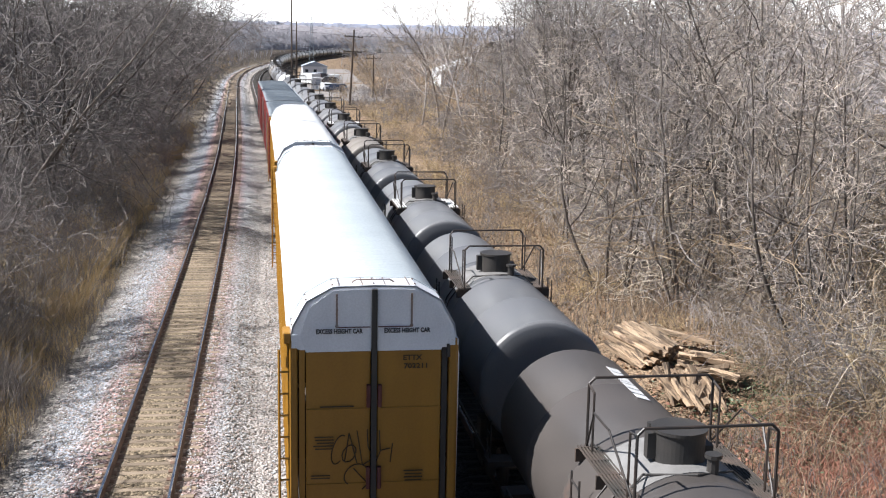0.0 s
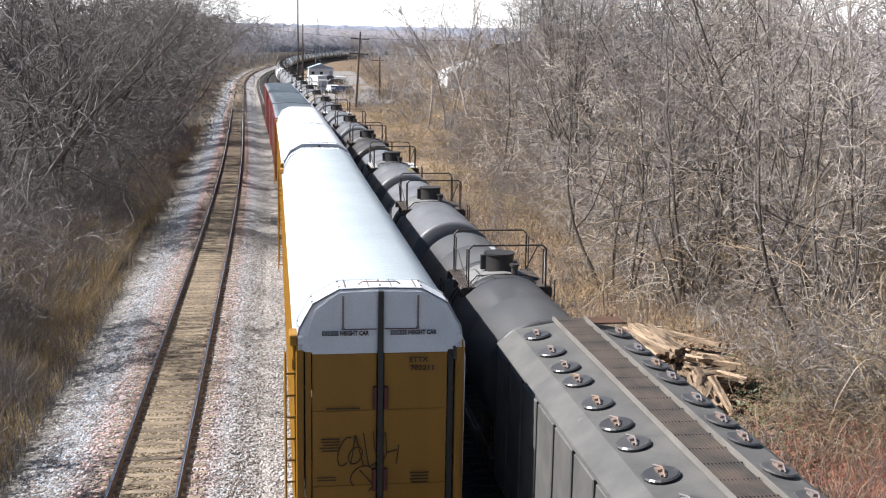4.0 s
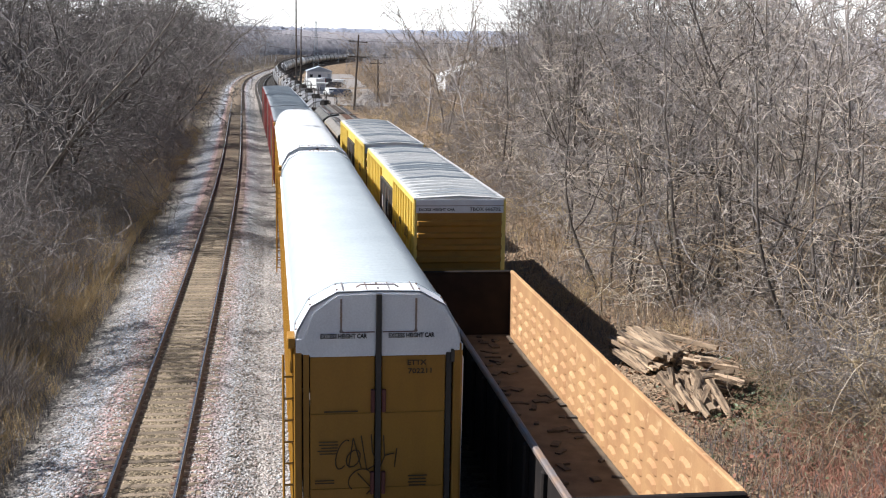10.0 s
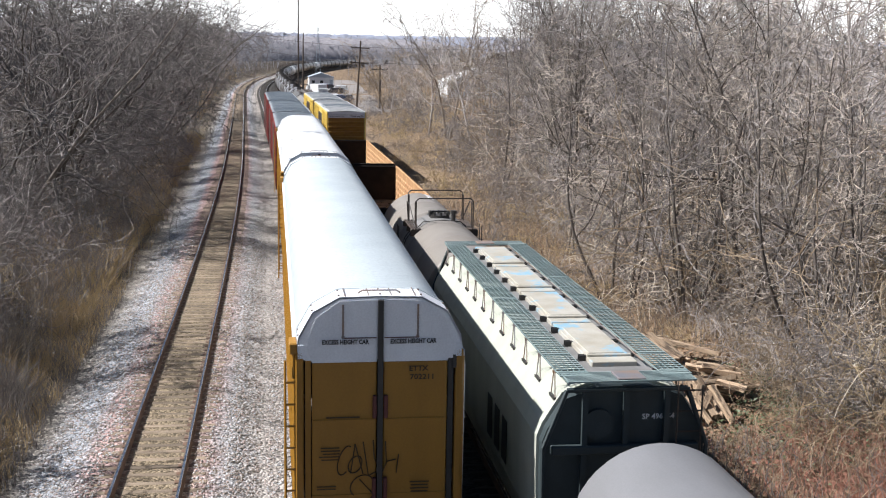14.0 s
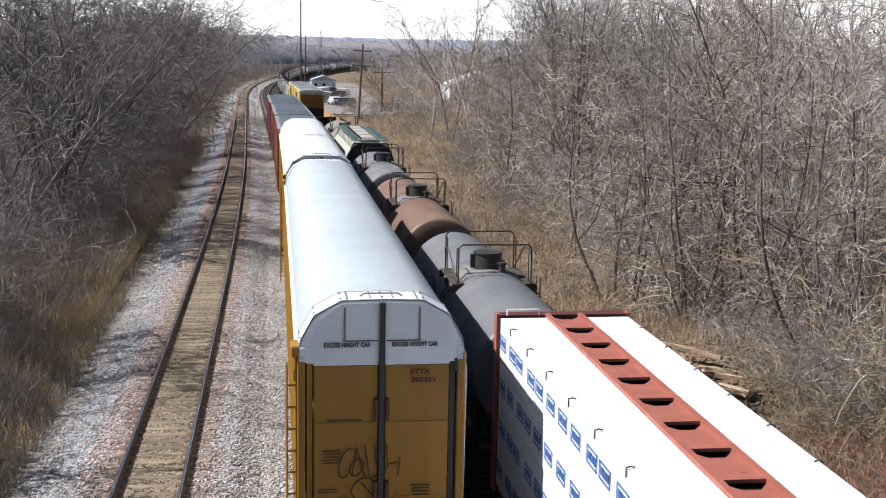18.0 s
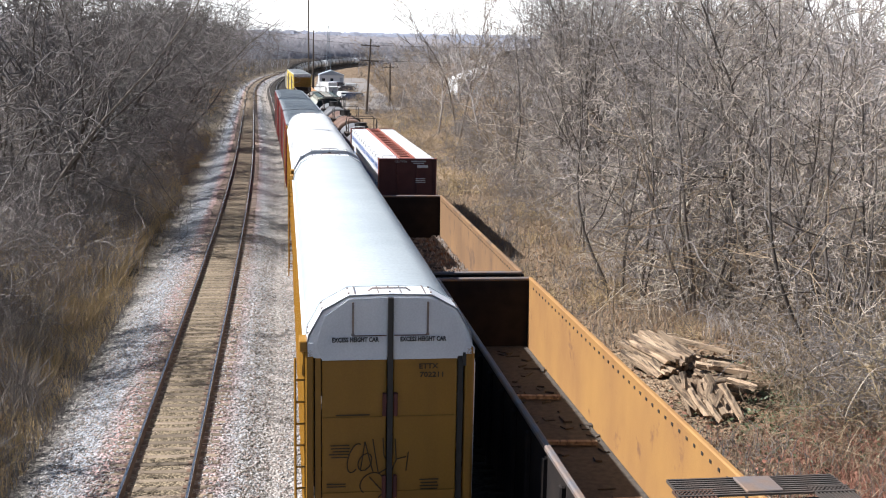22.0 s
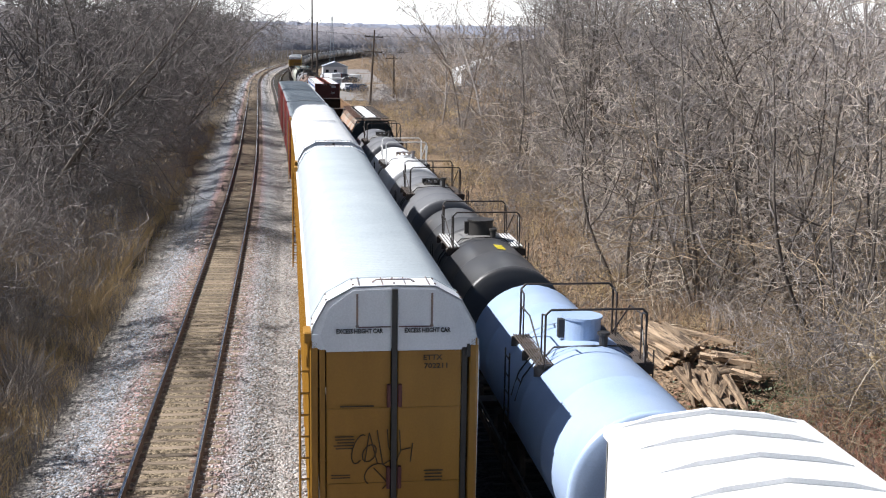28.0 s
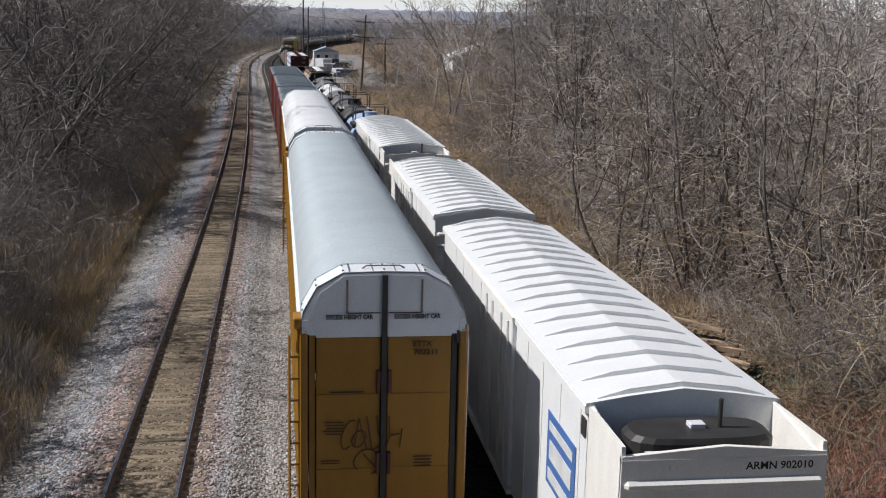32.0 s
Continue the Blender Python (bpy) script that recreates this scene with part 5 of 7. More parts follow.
        part("side_seam", boxes([(s * (w + 0.006), y, 2.9, 0.014, 0.06, 3.5) for y in np.arange(-h + 2.2, h - 1.8, 1.3) if abs(y) > 1.8]), M["white_end"], car)
    part("underframe", boxes([(0, 0, 0.9, 0.6, L + 0.9, 0.3), (0, 0, 0.8, 2.2, 3.5, 0.5)]), M["under"], car)
    if lettering:
        lettering(car, h, w)
    running_gear(car, h + 0.4, h - 2.0)
    return car


def roof_rib(w, H, ridge, half=0.04):
    bm = bmesh.new()
    for s in (-1, 1):
        extrude(bm, [(s * (w - 0.12), H + 0.06), (s * 0.85, ridge - 0.095), (0, ridge + 0.005), (0, ridge + 0.075), (s * 0.85, ridge - 0.025), (s * (w - 0.16), H + 0.1)], -half, half)
    return bm


def autorack(label, L, roof, near_detail):
    """Enclosed auto carrier: corrugated cambered roof, panelled sides with posts, two-leaf end doors under a white cap."""
    car = thing("autorack_car", label, "autorack", "cars of the standing train")
    h, zt = L / 2, 5.81
    half_arch = [(1.47, 4.75), (1.42, 5.1), (1.18, 5.54), (0.72, 5.80)]
    arch = [(-x, z) for x, z in half_arch] + [(0, 5.82)] + half_arch[::-1]
    verts, faces, n = [], [], len(arch)
    ys, k, y = [], 0, -h + 0.75
    while y < h - 0.7:
        ys.append((y, 0.0 if k % 4 < 2 else 0.024))
        y += 0.042
        k += 1
    for y, o in ys:
        for x, z in arch:
            d = Vector((x, z - 4.2)).normalized() * (1.0 if abs(x) < 0.8 else 0.0)
            verts.append((x + d.x * o, y, z + d.y * o))
    for i in range(len(ys) - 1):
        for j in range(n - 1):
            faces.append((i * n + j, i * n + j + 1, (i + 1) * n + j + 1, (i + 1) * n + j))
    rf = link_mesh("roof", mesh_of("roof", verts, faces), M[roof], car, "corrugated galvanised roof")
    for s in (-1, 1):
        cap = bmesh.new()
        lo = [(x * 1.01, z + 0.015) for x, z in arch]
        extrude(cap, lo + [(1.3, 4.7), (-1.3, 4.7)], s * (h - 0.8), s * (h - 0.02))
        part("roof_cap", cap, M["silver_white"], car, "white riveted end cap")
        part("cap_seam", extrude(bmesh.new(), [(x * 1.02, z + 0.03) for x, z in arch] + [(x * 1.005, z + 0.01) for x, z in arch[::-1]], s * (h - 0.8), s * (h - 0.74)), M["galv"], car)
        for x in (-0.62, -0.2, 0.2, 0.62):
            part("hood_seam", boxes([(x, s * (h - 0.42), 5.832, 0.02, 0.7, 0.012)]), M["rim"], car)
        part("hood_lip", extrude(bmesh.new(), [(x * 1.014, z + 0.03) for x, z in arch] + [(x * 1.0, z + 0.0) for x, z in arch[::-1]], s * (h - 0.06), s * (h - 0.02)), M["silver_white"], car)
        tagged(part("rivet", boxes([(x * 1.012, s * (h - d), z + 0.022, 0.035, 0.03, 0.03) for x, z in arch[1:-1] for d in (0.2, 0.62)]), M["rim"], car), kind="stuff")
        part("cap_handle", chain(bmesh.new(), [(-0.38, s * (h - 0.35), 5.83), (-0.3, s * (h - 0.35), 5.88), (0.3, s * (h - 0.35), 5.88), (0.38, s * (h - 0.35), 5.83)], 0.015), M["rim"], car)
        # side: lower body, posts, perforated panels
        part("deck_side", boxes([(s * 1.42, 0, 1.0, 0.1, L, 0.5)]), M["yellow"], car)
        m = 21
        for k in range(m + 1):
            y = -h + 0.12 + (L - 0.24) * k / m
            shared("side_post", "rack_post", lambda: bevel(box(bmesh.new(), 0, 0, 2.95, 0.09, 0.13, 3.7), 0.02), M["yellow"], car, pose(s * 1.475, y, 0))
            if k < m:
                shared("side_panel", "rack_panel", lambda: boxes([(0, 0, z, 0.02, L / m - 0.16, 0.8) for z in (1.75, 2.6, 3.45, 4.3)]), M["rack_side"], car, pose(s * 1.44, y + (L - 0.24) / m / 2, 0))
        part("top_rail", boxes([(s * 1.475, 0, 4.78, 0.09, L - 0.1, 0.1)]), M["silver_white"], car)
        # end doors
        for q in (-1, 1):
            dr = part("end_door", door_leaf(q, s * (h - 0.05)), M["yellow"], car, "yellow end door leaf with a white top")
            part("door_top", door_top(q, s * (h - 0.05), s), M["silver_white"], dr, "white door top")
            for z in (3.6, 2.2):
                part("door_rib", boxes([(q * 0.66, s * (h + 0.002), z, 1.08, 0.025, 0.03)]), M["yellow"], dr)
            for z in (3.85, 2.32):
                part("latch", bevel(boxes([(q * 0.1, s * (h + 0.04), z, 0.07, 0.08, 0.42)]), 0.012), M["maroon"], dr, "dark red door latch")
            part("door_outline", boxes([(q * 0.36, s * (h + 0.004), 5.1, 0.58, 0.02, 0.014)]), M["maroon"], dr, "thin dark red panel edge")
            part("door_outline", boxes([(q * 0.66, s * (h + 0.0035), 5.4, 0.035, 0.018, 0.6)]), M["rim"], dr)
            part("door_bolt", rod(bmesh.new(), (q * 0.66, s * (h - 0.01), 5.12), (q * 0.66, s * (h + 0.02), 5.12), 0.03, 8), M["rim"], dr)
            part("door_gap", boxes([(q * 1.27, s * (h - 0.09), 2.95, 0.1, 0.06, 3.75)]), M["dark" if q * s < 0 else "yellow"], car, "door pocket beside the leaf")
            part("corner_post", bevel(boxes([(q * 1.42, s * (h - 0.12), 2.92, 0.14, 0.24, 3.9)]), 0.02), M["yellow"], car)
            part("corner_plate", boxes([(q * 1.4, s * (h - 0.25), 4.86, 0.1, 0.5, 0.24)]), M["silver_white"], car)
        part("centre_bar", boxes([(0, s * (h + 0.02), 3.42, 0.095, 0.07, 4.72)]), M["dark"], car, "black centre door bar")
        part("end_sill", boxes([(0, s * (h + 0.1), 1.0, 2.7, 0.5, 0.14)]), M["under"], car)
        part("end_ladder", ladder(-1.57, s * (h - 0.06), 0.9, 4.7, 0.2, 0.40, axis="x", r=0.02), M["yellow"], car, "yellow corner ladder")
        part("corner_guard", chain(bmesh.new(), [(1.5, s * (h - 0.1), 1.0), (1.52, s * (h - 0.1), 4.55), (1.46, s * (h - 0.1), 4.82), (1.3, s * (h - 0.1), 5.02)], 0.022, 6), M["silver_white"], car, "white curved corner rail")
        part("corner_recess", boxes([(1.36, s * (h - 0.03), 4.64, 0.12, 0.05, 0.24)]), M["dark"], car)
        part("ladder_bracket", bevel(boxes([(-1.53, s * (h - 0.25), 4.92, 0.14, 0.5, 0.2), (-1.52, s * (h - 0.06), 4.62, 0.06, 0.06, 0.5)]), 0.02), M["yellow"], car)
    part("deck", boxes([(0, 0, 1.1, 2.7, L - 0.3, 0.12), (0, 0, 2.6, 2.7, L - 0.4, 0.08), (0, 0, 4.0, 2.7, L - 0.4, 0.08)]), M["under"], car)
    part("centre_sill", boxes([(0, 0, 0.8, 0.6, L + 0.8, 0.3)]), M["under"], car)
    running_gear(car, h + 0.35, h - 3.2)
    if near_detail:
        y = -h + -0.022
        for x, dx in ((-0.62, 0), (0.58, 0)):
            letters("lettering", "EXCESS HEIGHT CAR", 0.115, NEAR_END(x, y, 5.03), M["print_black"], car, 0.82, 0.004)
        letters("lettering", "ETTX", 0.13, NEAR_END(0.68, y + 0.003, 4.53), M["print_brown"], car, 0.34, 0.003)
        letters("lettering", "702211", 0.13, NEAR_END(0.75, y + 0.003, 4.375), M["print_brown"], car, 0.42, 0.003)
        rnd = random.Random(3)
        tagged(part("stencil", boxes([(-0.66, y, 3.66, 0.6, 0.004, 0.025)] + [(-0.88 + rnd.uniform(-0.02, 0.04), y, 3.1 - 0.055 * k, 0.34 + rnd.uniform(-0.05, 0.03), 0.004, 0.02) for k in range(5)] + [(0.72, y, 2.42 - 0.06 * k, 0.32 + rnd.uniform(-0.05, 0.03), 0.004, 0.024) for k in range(4)] + [(-0.95, y, 2.38 - 0.05 * k, 0.34, 0.004, 0.02) for k in range(2)]), M["print_brown"], car, "faded stencilled lines"), kind="stuff")
        bm = bmesh.new()
        g = lambda pts: chain(bm, [(x, y - 0.002, z) for x, z in pts], 0.011, 5)
        arc = lambda cx, cz, rx, rz, a0, a1, tilt=0.25: g([(cx + rx * math.cos(a) + tilt * rz * math.sin(a), cz + rz * math.sin(a)) for a in np.linspace(a0, a1, 12)])
        arc(-0.62, 2.86, 0.12, 0.27, 1.2, 5.4)
        g([(-0.52, 2.62), (-0.44, 3.16), (-0.3, 2.6)])
        arc(-0.44, 2.78, 0.12, 0.16, 0.0, 6.2)
        g([(-0.3, 3.2), (-0.2, 2.56), (-0.02, 2.66)])
        g([(-0.12, 3.22), (-0.1, 2.9), (0.04, 2.6), (0.12, 2.8), (0.1, 3.2)])
        g([(0.12, 2.82), (0.3, 2.86)])
        g([(0.34, 2.95), (0.3, 2.6)])
        arc(-0.32, 2.38, 0.2, 0.2, 0.6, 4.2)
        g([(-0.36, 2.5), (-0.1, 2.2), (-0.2, 2.1)])
        part("scrawl", bm, M["print_brown"], car, "dark sprayed scrawl")
    return car


def door_leaf(q, y):
    return bevel(boxes([(q * 0.63, y, 2.85, 1.14, 0.09, 3.62)]), 0.015)


def door_top(q, y, s):
    pr = [(q * 0.06, 4.66), (q * 1.2, 4.66), (q * 1.3, 4.95), (q * 1.2, 5.28), (q * 1.14, 5.46), (q * 0.72, 5.76), (q * 0.06, 5.78)]
    return extrude(bmesh.new(), pr, y - 0.045, y + 0.045)

# ---------------------------------------------------------------- standing train
def stand(car, y_near, length):
    car.matrix_basis = on_line(y_near + length / 2, OFF_PARKED, Z_PARKED)


stand(autorack("yellow autorack with galvanised roof and white end cap, standing", 26.7, "galv", True), 19.77, 26.7)
stand(autorack("yellow autorack with a bright white roof, coupled behind another", 26.7, "galv_far", False), 48.0, 26.7)
for k, (y, n) in enumerate(((76.4, 15.6), (93.8, 18.8), (114.4, 18.8))):
    stand(box_car("red boxcar with a weathered grey roof in the standing train", n, "boxred", "boxred", "roof_grey", True, 4.95, "boxred", "cars of the standing train"), y, n)


# ---------------------------------------------------------------- moving train
TRAIN = []          # (car, place of its middle along the line at the start)


def couple(car, near, far):
    TRAIN.append((car, (near + far) / 2))


def tbox_letters(number):
    def put(car, h, H, w):
        letters("lettering", "EXCESS HEIGHT CAR", 0.12, NEAR_END(-0.78, -h - 0.048, H - 0.33), M["print_black"], car, 1.2, 0.003)
        letters("lettering", number, 0.16, NEAR_END(0.85, -h - 0.048, H - 0.32), M["print_black"], car, 1.05, 0.003)
        for k, (z, n) in enumerate(((4.0, 3), (2.9, 3))):
            part("side_marking", boxes([(-w - 0.115, -h + 1.4 + 0.34 * q, z, 0.004, 0.2, 0.42) for q in range(n)]), M["print_black"], car)
        part("side_logo", boxes([(-w - 0.116, -h + 5.2, 3.3, 0.004, 0.3, 1.0), (-w - 0.117, -h + 5.6, 3.0, 0.004, 0.3, 1.0)]), M["print_blue"], car)
        part("side_stripe", boxes([(-w - 0.118, -h + 5.4, 2.6, 0.004, 0.8, 0.16), (-w - 0.118, -h + 5.9, 3.5, 0.004, 0.5, 0.16)]), M["print_red"], car)
        part("side_badge", boxes([(-w - 0.12, -h + 3.6, 4.1, 0.02, 0.22, 0.26)]), M["dark"], car)
    return put


GREY = "slate grey tank car with a black pipe handrail round its dome"
marks = [((0.26, 0.26, 0.26, 0.1, 0.26, 0.26, 0.26), "print_white", 3.9, 0.3), None, ((0.3, 0.3), "print_white", 3.6, 0.3), None]
paints = ["tank_soot", "tank_slate", "tank_slate", "tank_slate", "tank_taupe", "tank_slate", "tank_grey", "tank_slate", "tank_grey", "tank_slate", "tank_grey"]
P14 = 14.5
for k in range(11):
    near = 10.0 + P14 * k
    couple(tank_car({"tank_soot": "sooty black tank car with rust bloom and white lettering", "tank_taupe": "dusty taupe tank car with a dark dome"}.get(paints[k], GREY), 12.4, paints[k], mark=marks[k % 4] if k < 6 else None, panel=k in (2, 5), detail=k < 8), near, near + 12.4)
couple(tank_car("slate grey tank car with white tread panels by its dome", 12.4, "tank_slate", mark=("UTLX", "print_yellow", -3.6, 0.35), panel=True), -4.6, 7.8)
couple(tank_car("dusty charcoal tank car with white lettering", 12.4, "tank_dkgrey", mark=((0.3, 0.24, 0.36), "print_white", 3.4, 0.3)), -19.1, -6.7)
couple(tank_car("black tank car with white lettering", 12.4, "tank_black", mark=((0.3, 0.3, 0.3), "print_white", 3.5, 0.35)), -33.5, -21.1)
far_proto = {}
for k in range(40):
    near = 170.5 + 14.9 * k
    tone = ("tank_black", "tank_white", "tank_grey", "tank_black", "tank_grey", "tank_taupe", "tank_black", "tank_black")[k % 8] if k < 12 else "tank_black"
    if tone not in far_proto:
        car = far_proto[tone] = tank_car({"tank_black": "dark", "tank_white": "white", "tank_grey": "grey", "tank_taupe": "taupe"}[tone] + " tank car far ahead in the moving train", 12.8, tone, detail=False)
    else:
        car = copy_thing(far_proto[tone], Matrix())
    couple(car, near, near + 12.8)

couple(round_hopper("sooty black covered hopper with rows of round hatches", 12.8, "hop_black", "hop_black", "grate_dark",
                    [(-5.4 + 1.08 * k + (0.2 if k % 3 == 1 else 0), s * 0.86) for k in range(11) for s in (-1, 1)], "hop_black"), -47.9, -35.1)
hatch = [(-6.3, -0.9), (-4.9, -0.85), (-4.2, -0.85), (-3.6, -0.88), (-2.2, -0.86), (-0.9, -0.85), (-0.2, -0.87), (0.6, -0.9), (1.9, -0.86), (3.2, -0.86), (4.4, -0.85), (5.9, -0.86),
         (-5.8, 0.88), (-4.6, 0.88), (-3.2, 0.87), (-2.5, 0.86), (-1.9, 0.86), (-0.3, 0.88), (1.2, 0.86), (2.3, 0.86), (3.6, 0.86), (4.2, 0.87), (5.5, 0.88)]
couple(round_hopper("taupe covered hopper with a rusty running board and round hatches", 15.2, "hop_taupe", "hop_side", "grate_rust", hatch, "grate_rust"), -64.8, -49.6)
# ends take the darker autorack yellow, which carries their shade in the colour
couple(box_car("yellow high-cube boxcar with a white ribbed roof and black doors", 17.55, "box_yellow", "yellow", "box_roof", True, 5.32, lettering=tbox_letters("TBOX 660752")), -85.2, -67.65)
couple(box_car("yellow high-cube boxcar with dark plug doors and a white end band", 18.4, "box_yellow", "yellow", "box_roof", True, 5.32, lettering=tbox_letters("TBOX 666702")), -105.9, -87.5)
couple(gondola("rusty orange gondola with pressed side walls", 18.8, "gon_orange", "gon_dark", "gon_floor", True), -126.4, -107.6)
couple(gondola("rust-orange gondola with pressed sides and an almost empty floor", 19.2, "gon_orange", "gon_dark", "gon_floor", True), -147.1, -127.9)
couple(tank_car("taupe tank car with a low manway and white lettering", 15.0, "tank_taupe", fitting="low", mark=((0.3, 0.24, 0.4, 0.3), "print_white", 6.3, 0.3)), -164.0, -149.0)


def green_letters(car, h):
    letters("lettering", "SP 496454", 0.14, NEAR_END(0.62, -h + 0.1, 4.0), M["print_white"], car, 0.6, 0.003)
    part("end_wheel", rod(bmesh.new(), (-0.5, -h + 0.02, 3.9), (-0.5, -h + 0.1, 3.9), 0.28, 18), M["hop_dkgreen"], car, "brake wheel")
    part("side_lettering", boxes([(-1.56, y, 2.6, 0.01, 0.5, 0.9) for y in (-4, -3.2, -2.4, 2.2, 3.0, 3.8)]), M["print_black"], car)


couple(trough_hopper("pale green covered hopper with tan hatches and grey-green running boards", 14.2, "hop_green", "hop_green", "hop_dkgreen", "hop_hatch_tan", "grate_green", green_letters), -180.1, -165.9)
couple(tank_car("smooth grey tank car with a black dome", 12.6, "tank_grey", mark=((0.3, 0.3), "print_white", -3.3, 0.3)), -194.4, -181.8)
couple(tank_car("rust-brown tank car with a low fittings ring", 14.8, "tank_rust", fitting="dome"), -211.6, -196.8)
couple(tank_car("charcoal grey tank car with grated platforms", 13.6, "tank_dkgrey", fitting="dome"), -228.2, -214.6)
couple(centerbeam(21.5), -251.9, -230.4)
couple(gondola("brown gondola with smooth sides and cinders inside", 19.5, "gon_brown", "gon_dark", "scrap", False, 3.2, True), -273.2, -253.7)
couple(gondola("ochre gondola with riveted rims, timber dunnage inside", 19.6, "gon_gold", "gon_dark", "scrap", False, 3.3), -294.3, -274.7)


def orange_letters(car, h):
    part("end_plate", boxes([(0.35, -h + 0.09, 3.9, 0.75, 0.02, 0.26)]), M["dark"], car, "dark number panel")
    part("side_lettering", boxes([(-1.56, -h + 2.0 + k * 0.75, 2.7, 0.01, 0.4, 1.1) for k in range(5)]), M["print_white"], car)


couple(trough_hopper("rust-washed orange covered hopper with white oval hatches", 14.0, "hop_pale", "hop_orange", "hop_dkgreen", "white_clean", "grate_dark", orange_letters), -309.8, -295.8)
couple(tank_car("charcoal tank car with a low manway", 11.4, "tank_dkgrey", fitting="low", mark=((0.3, 0.26), "print_white", 4.6, 0.12)), -323.2, -311.8)
couple(tank_car("bright white tank car with white handrails", 10.7, "tank_white", fitting="low", rails="print_white", deck="hop_top_grey"), -336.0, -325.3)
couple(tank_car("dark grey tank car with black handrails", 9.9, "tank_dkgrey", fitting="low"), -347.4, -337.5)
couple(tank_car("black tank car with yellow lettering by its dome", 11.6, "tank_black", mark=((0.22, 0.22, 0.2), "print_yellow", -2.6, 0.12), panel=True), -361.0, -349.4)
couple(tank_car("pale blue tank car with a round blue dome", 10.6, "tank_blue"), -373.7, -363.1)


def reefer_marks(car, h, w):
    letters("lettering", "ARMN 902010", 0.16, NEAR_END(0.8, -h - 0.012, 4.42), M["print_black"], car, 1.0, 0.003)
    part("side_sign", boxes([(-w - 0.012, -h + 3.3, 3.2, 0.012, 1.9, 1.3)]), M["print_blue"], car, "blue sign panel")
    part("sign_lettering", boxes([(-w - 0.022, -h + 3.3, z, 0.01, n, q) for z, n, q in ((3.62, 1.6, 0.16), (3.2, 1.5, 0.34), (2.75, 1.6, 0.2))]), M["print_white"], car)
    part("side_vent", boxes([(-w - 0.015, -h + 1.95, 4.35, 0.02, 0.25, 0.3)]), M["dark"], car)


def reefer_plain(car, h, w):
    part("end_lettering", boxes([(0.35 + 0.12 * k, -h - 0.012, 4.42, 0.09, 0.004, 0.13) for k in range(8)]), M["print_black"], car)


couple(reefer("white refrigerator car with rusty ribbed roof and open end bay", 17.4, -1, reefer_marks), -393.3, -375.9)
couple(reefer("white refrigerator car with plain ribbed end", 14.9, 1, reefer_plain), -410.7, -395.8)
couple(reefer("white refrigerator car with blue side sign and an end cooling unit", 17.4, -1, reefer_marks), -430.1, -412.7)

# ---------------------------------------------------------------- bare trees and brush
def bend(d, axis, a):
    """The way d turned by a radians about an axis."""
    return d * math.cos(a) + np.cross(axis, d) * math.sin(a) + axis * axis.dot(d) * (1 - math.cos(a))


def grow(rnd, start, way, length, radius, depth, out, wander, kids, spread, up, tip, curl=0.0):
    """A crooked limb and its branches, added to out as (points, radii, depth); each limb keeps its own bow."""
    n = max(2, min(9, int(length / 0.7) + 1)) if depth < 2 else max(3, min(5, int(length / 0.35) + 1))
    pts, rad = [np.array(start, float)], [radius]
    d = np.array(way, float)
    d /= np.linalg.norm(d)
    axis = np.array([rnd.gauss(0, 1), rnd.gauss(0, 1), rnd.gauss(0, 1)])
    axis /= np.linalg.norm(axis) + 1e-6
    bow = rnd.gauss(0, curl) / n
    w = wander * math.sqrt(6.0 / n)
    for k in range(n):
        d = bend(d, axis, bow) + np.array([rnd.gauss(0, w), rnd.gauss(0, w), rnd.gauss(0, w) + up])
        d /= np.linalg.norm(d)
        pts.append(pts[-1] + d * length / n)
        rad.append(max(tip, radius * (1 - 0.8 * (k + 1) / n)))
    out.append((pts, rad, depth))
    if not kids or not kids[0]:
        return
    for c in range(kids[0]):
        f = rnd.uniform(0.22 if depth == 0 else 0.12, 0.99)
        i = min(n - 1, int(f * n))
        p = pts[i] + (pts[i + 1] - pts[i]) * (f * n - i)
        base_d = pts[i + 1] - pts[i]
        base_d /= np.linalg.norm(base_d)
        side = np.array([rnd.gauss(0, 1), rnd.gauss(0, 1), rnd.gauss(0, 0.6)])
        side -= base_d * side.dot(base_d)
        side /= np.linalg.norm(side) + 1e-6
        a = rnd.uniform(*spread)
        way2 = base_d * math.cos(a) + side * math.sin(a)
        l2 = length * rnd.uniform(0.26, 0.6) * (1.15 - 0.5 * f)
        grow(rnd, p, way2, max(0.7, l2), max(tip * 1.3, rad[i] * rnd.uniform(0.38, 0.68)), depth + 1, out, wander * 1.6, kids[1:], spread, up * 0.6, tip, max(curl, 0.9))


def tree_meshes(seed, height, stems, kids, lean=0.08, tip=0.011, up=0.03, spread=(0.35, 1.3), thick=0.0078):
    rnd = random.Random(seed)
    out = []
    for s in range(stems):
        a = rnd.uniform(0, 6.28)
        r = 0.0 if stems == 1 else rnd.uniform(0.12, 0.4)
        hgt = height * (1 if s == 0 else rnd.uniform(0.6, 0.95))
        grow(rnd, (r * math.cos(a), r * math.sin(a), -0.3), (rnd.gauss(0, lean) + 0.35 * r * math.cos(a), rnd.gauss(0, lean) + 0.35 * r * math.sin(a), 1), hgt, height * thick * (1 if s == 0 else 0.75), 0, out, 0.12, kids, spread, up, tip, 0.25)
    return (tubes([(p, r) for p, r, d in out if d == 0], 7 if tip < 0.03 else 4), tubes([(p, r) for p, r, d in out if d == 1], 4), tubes([(p, r) for p, r, d in out if d >= 2], 3))


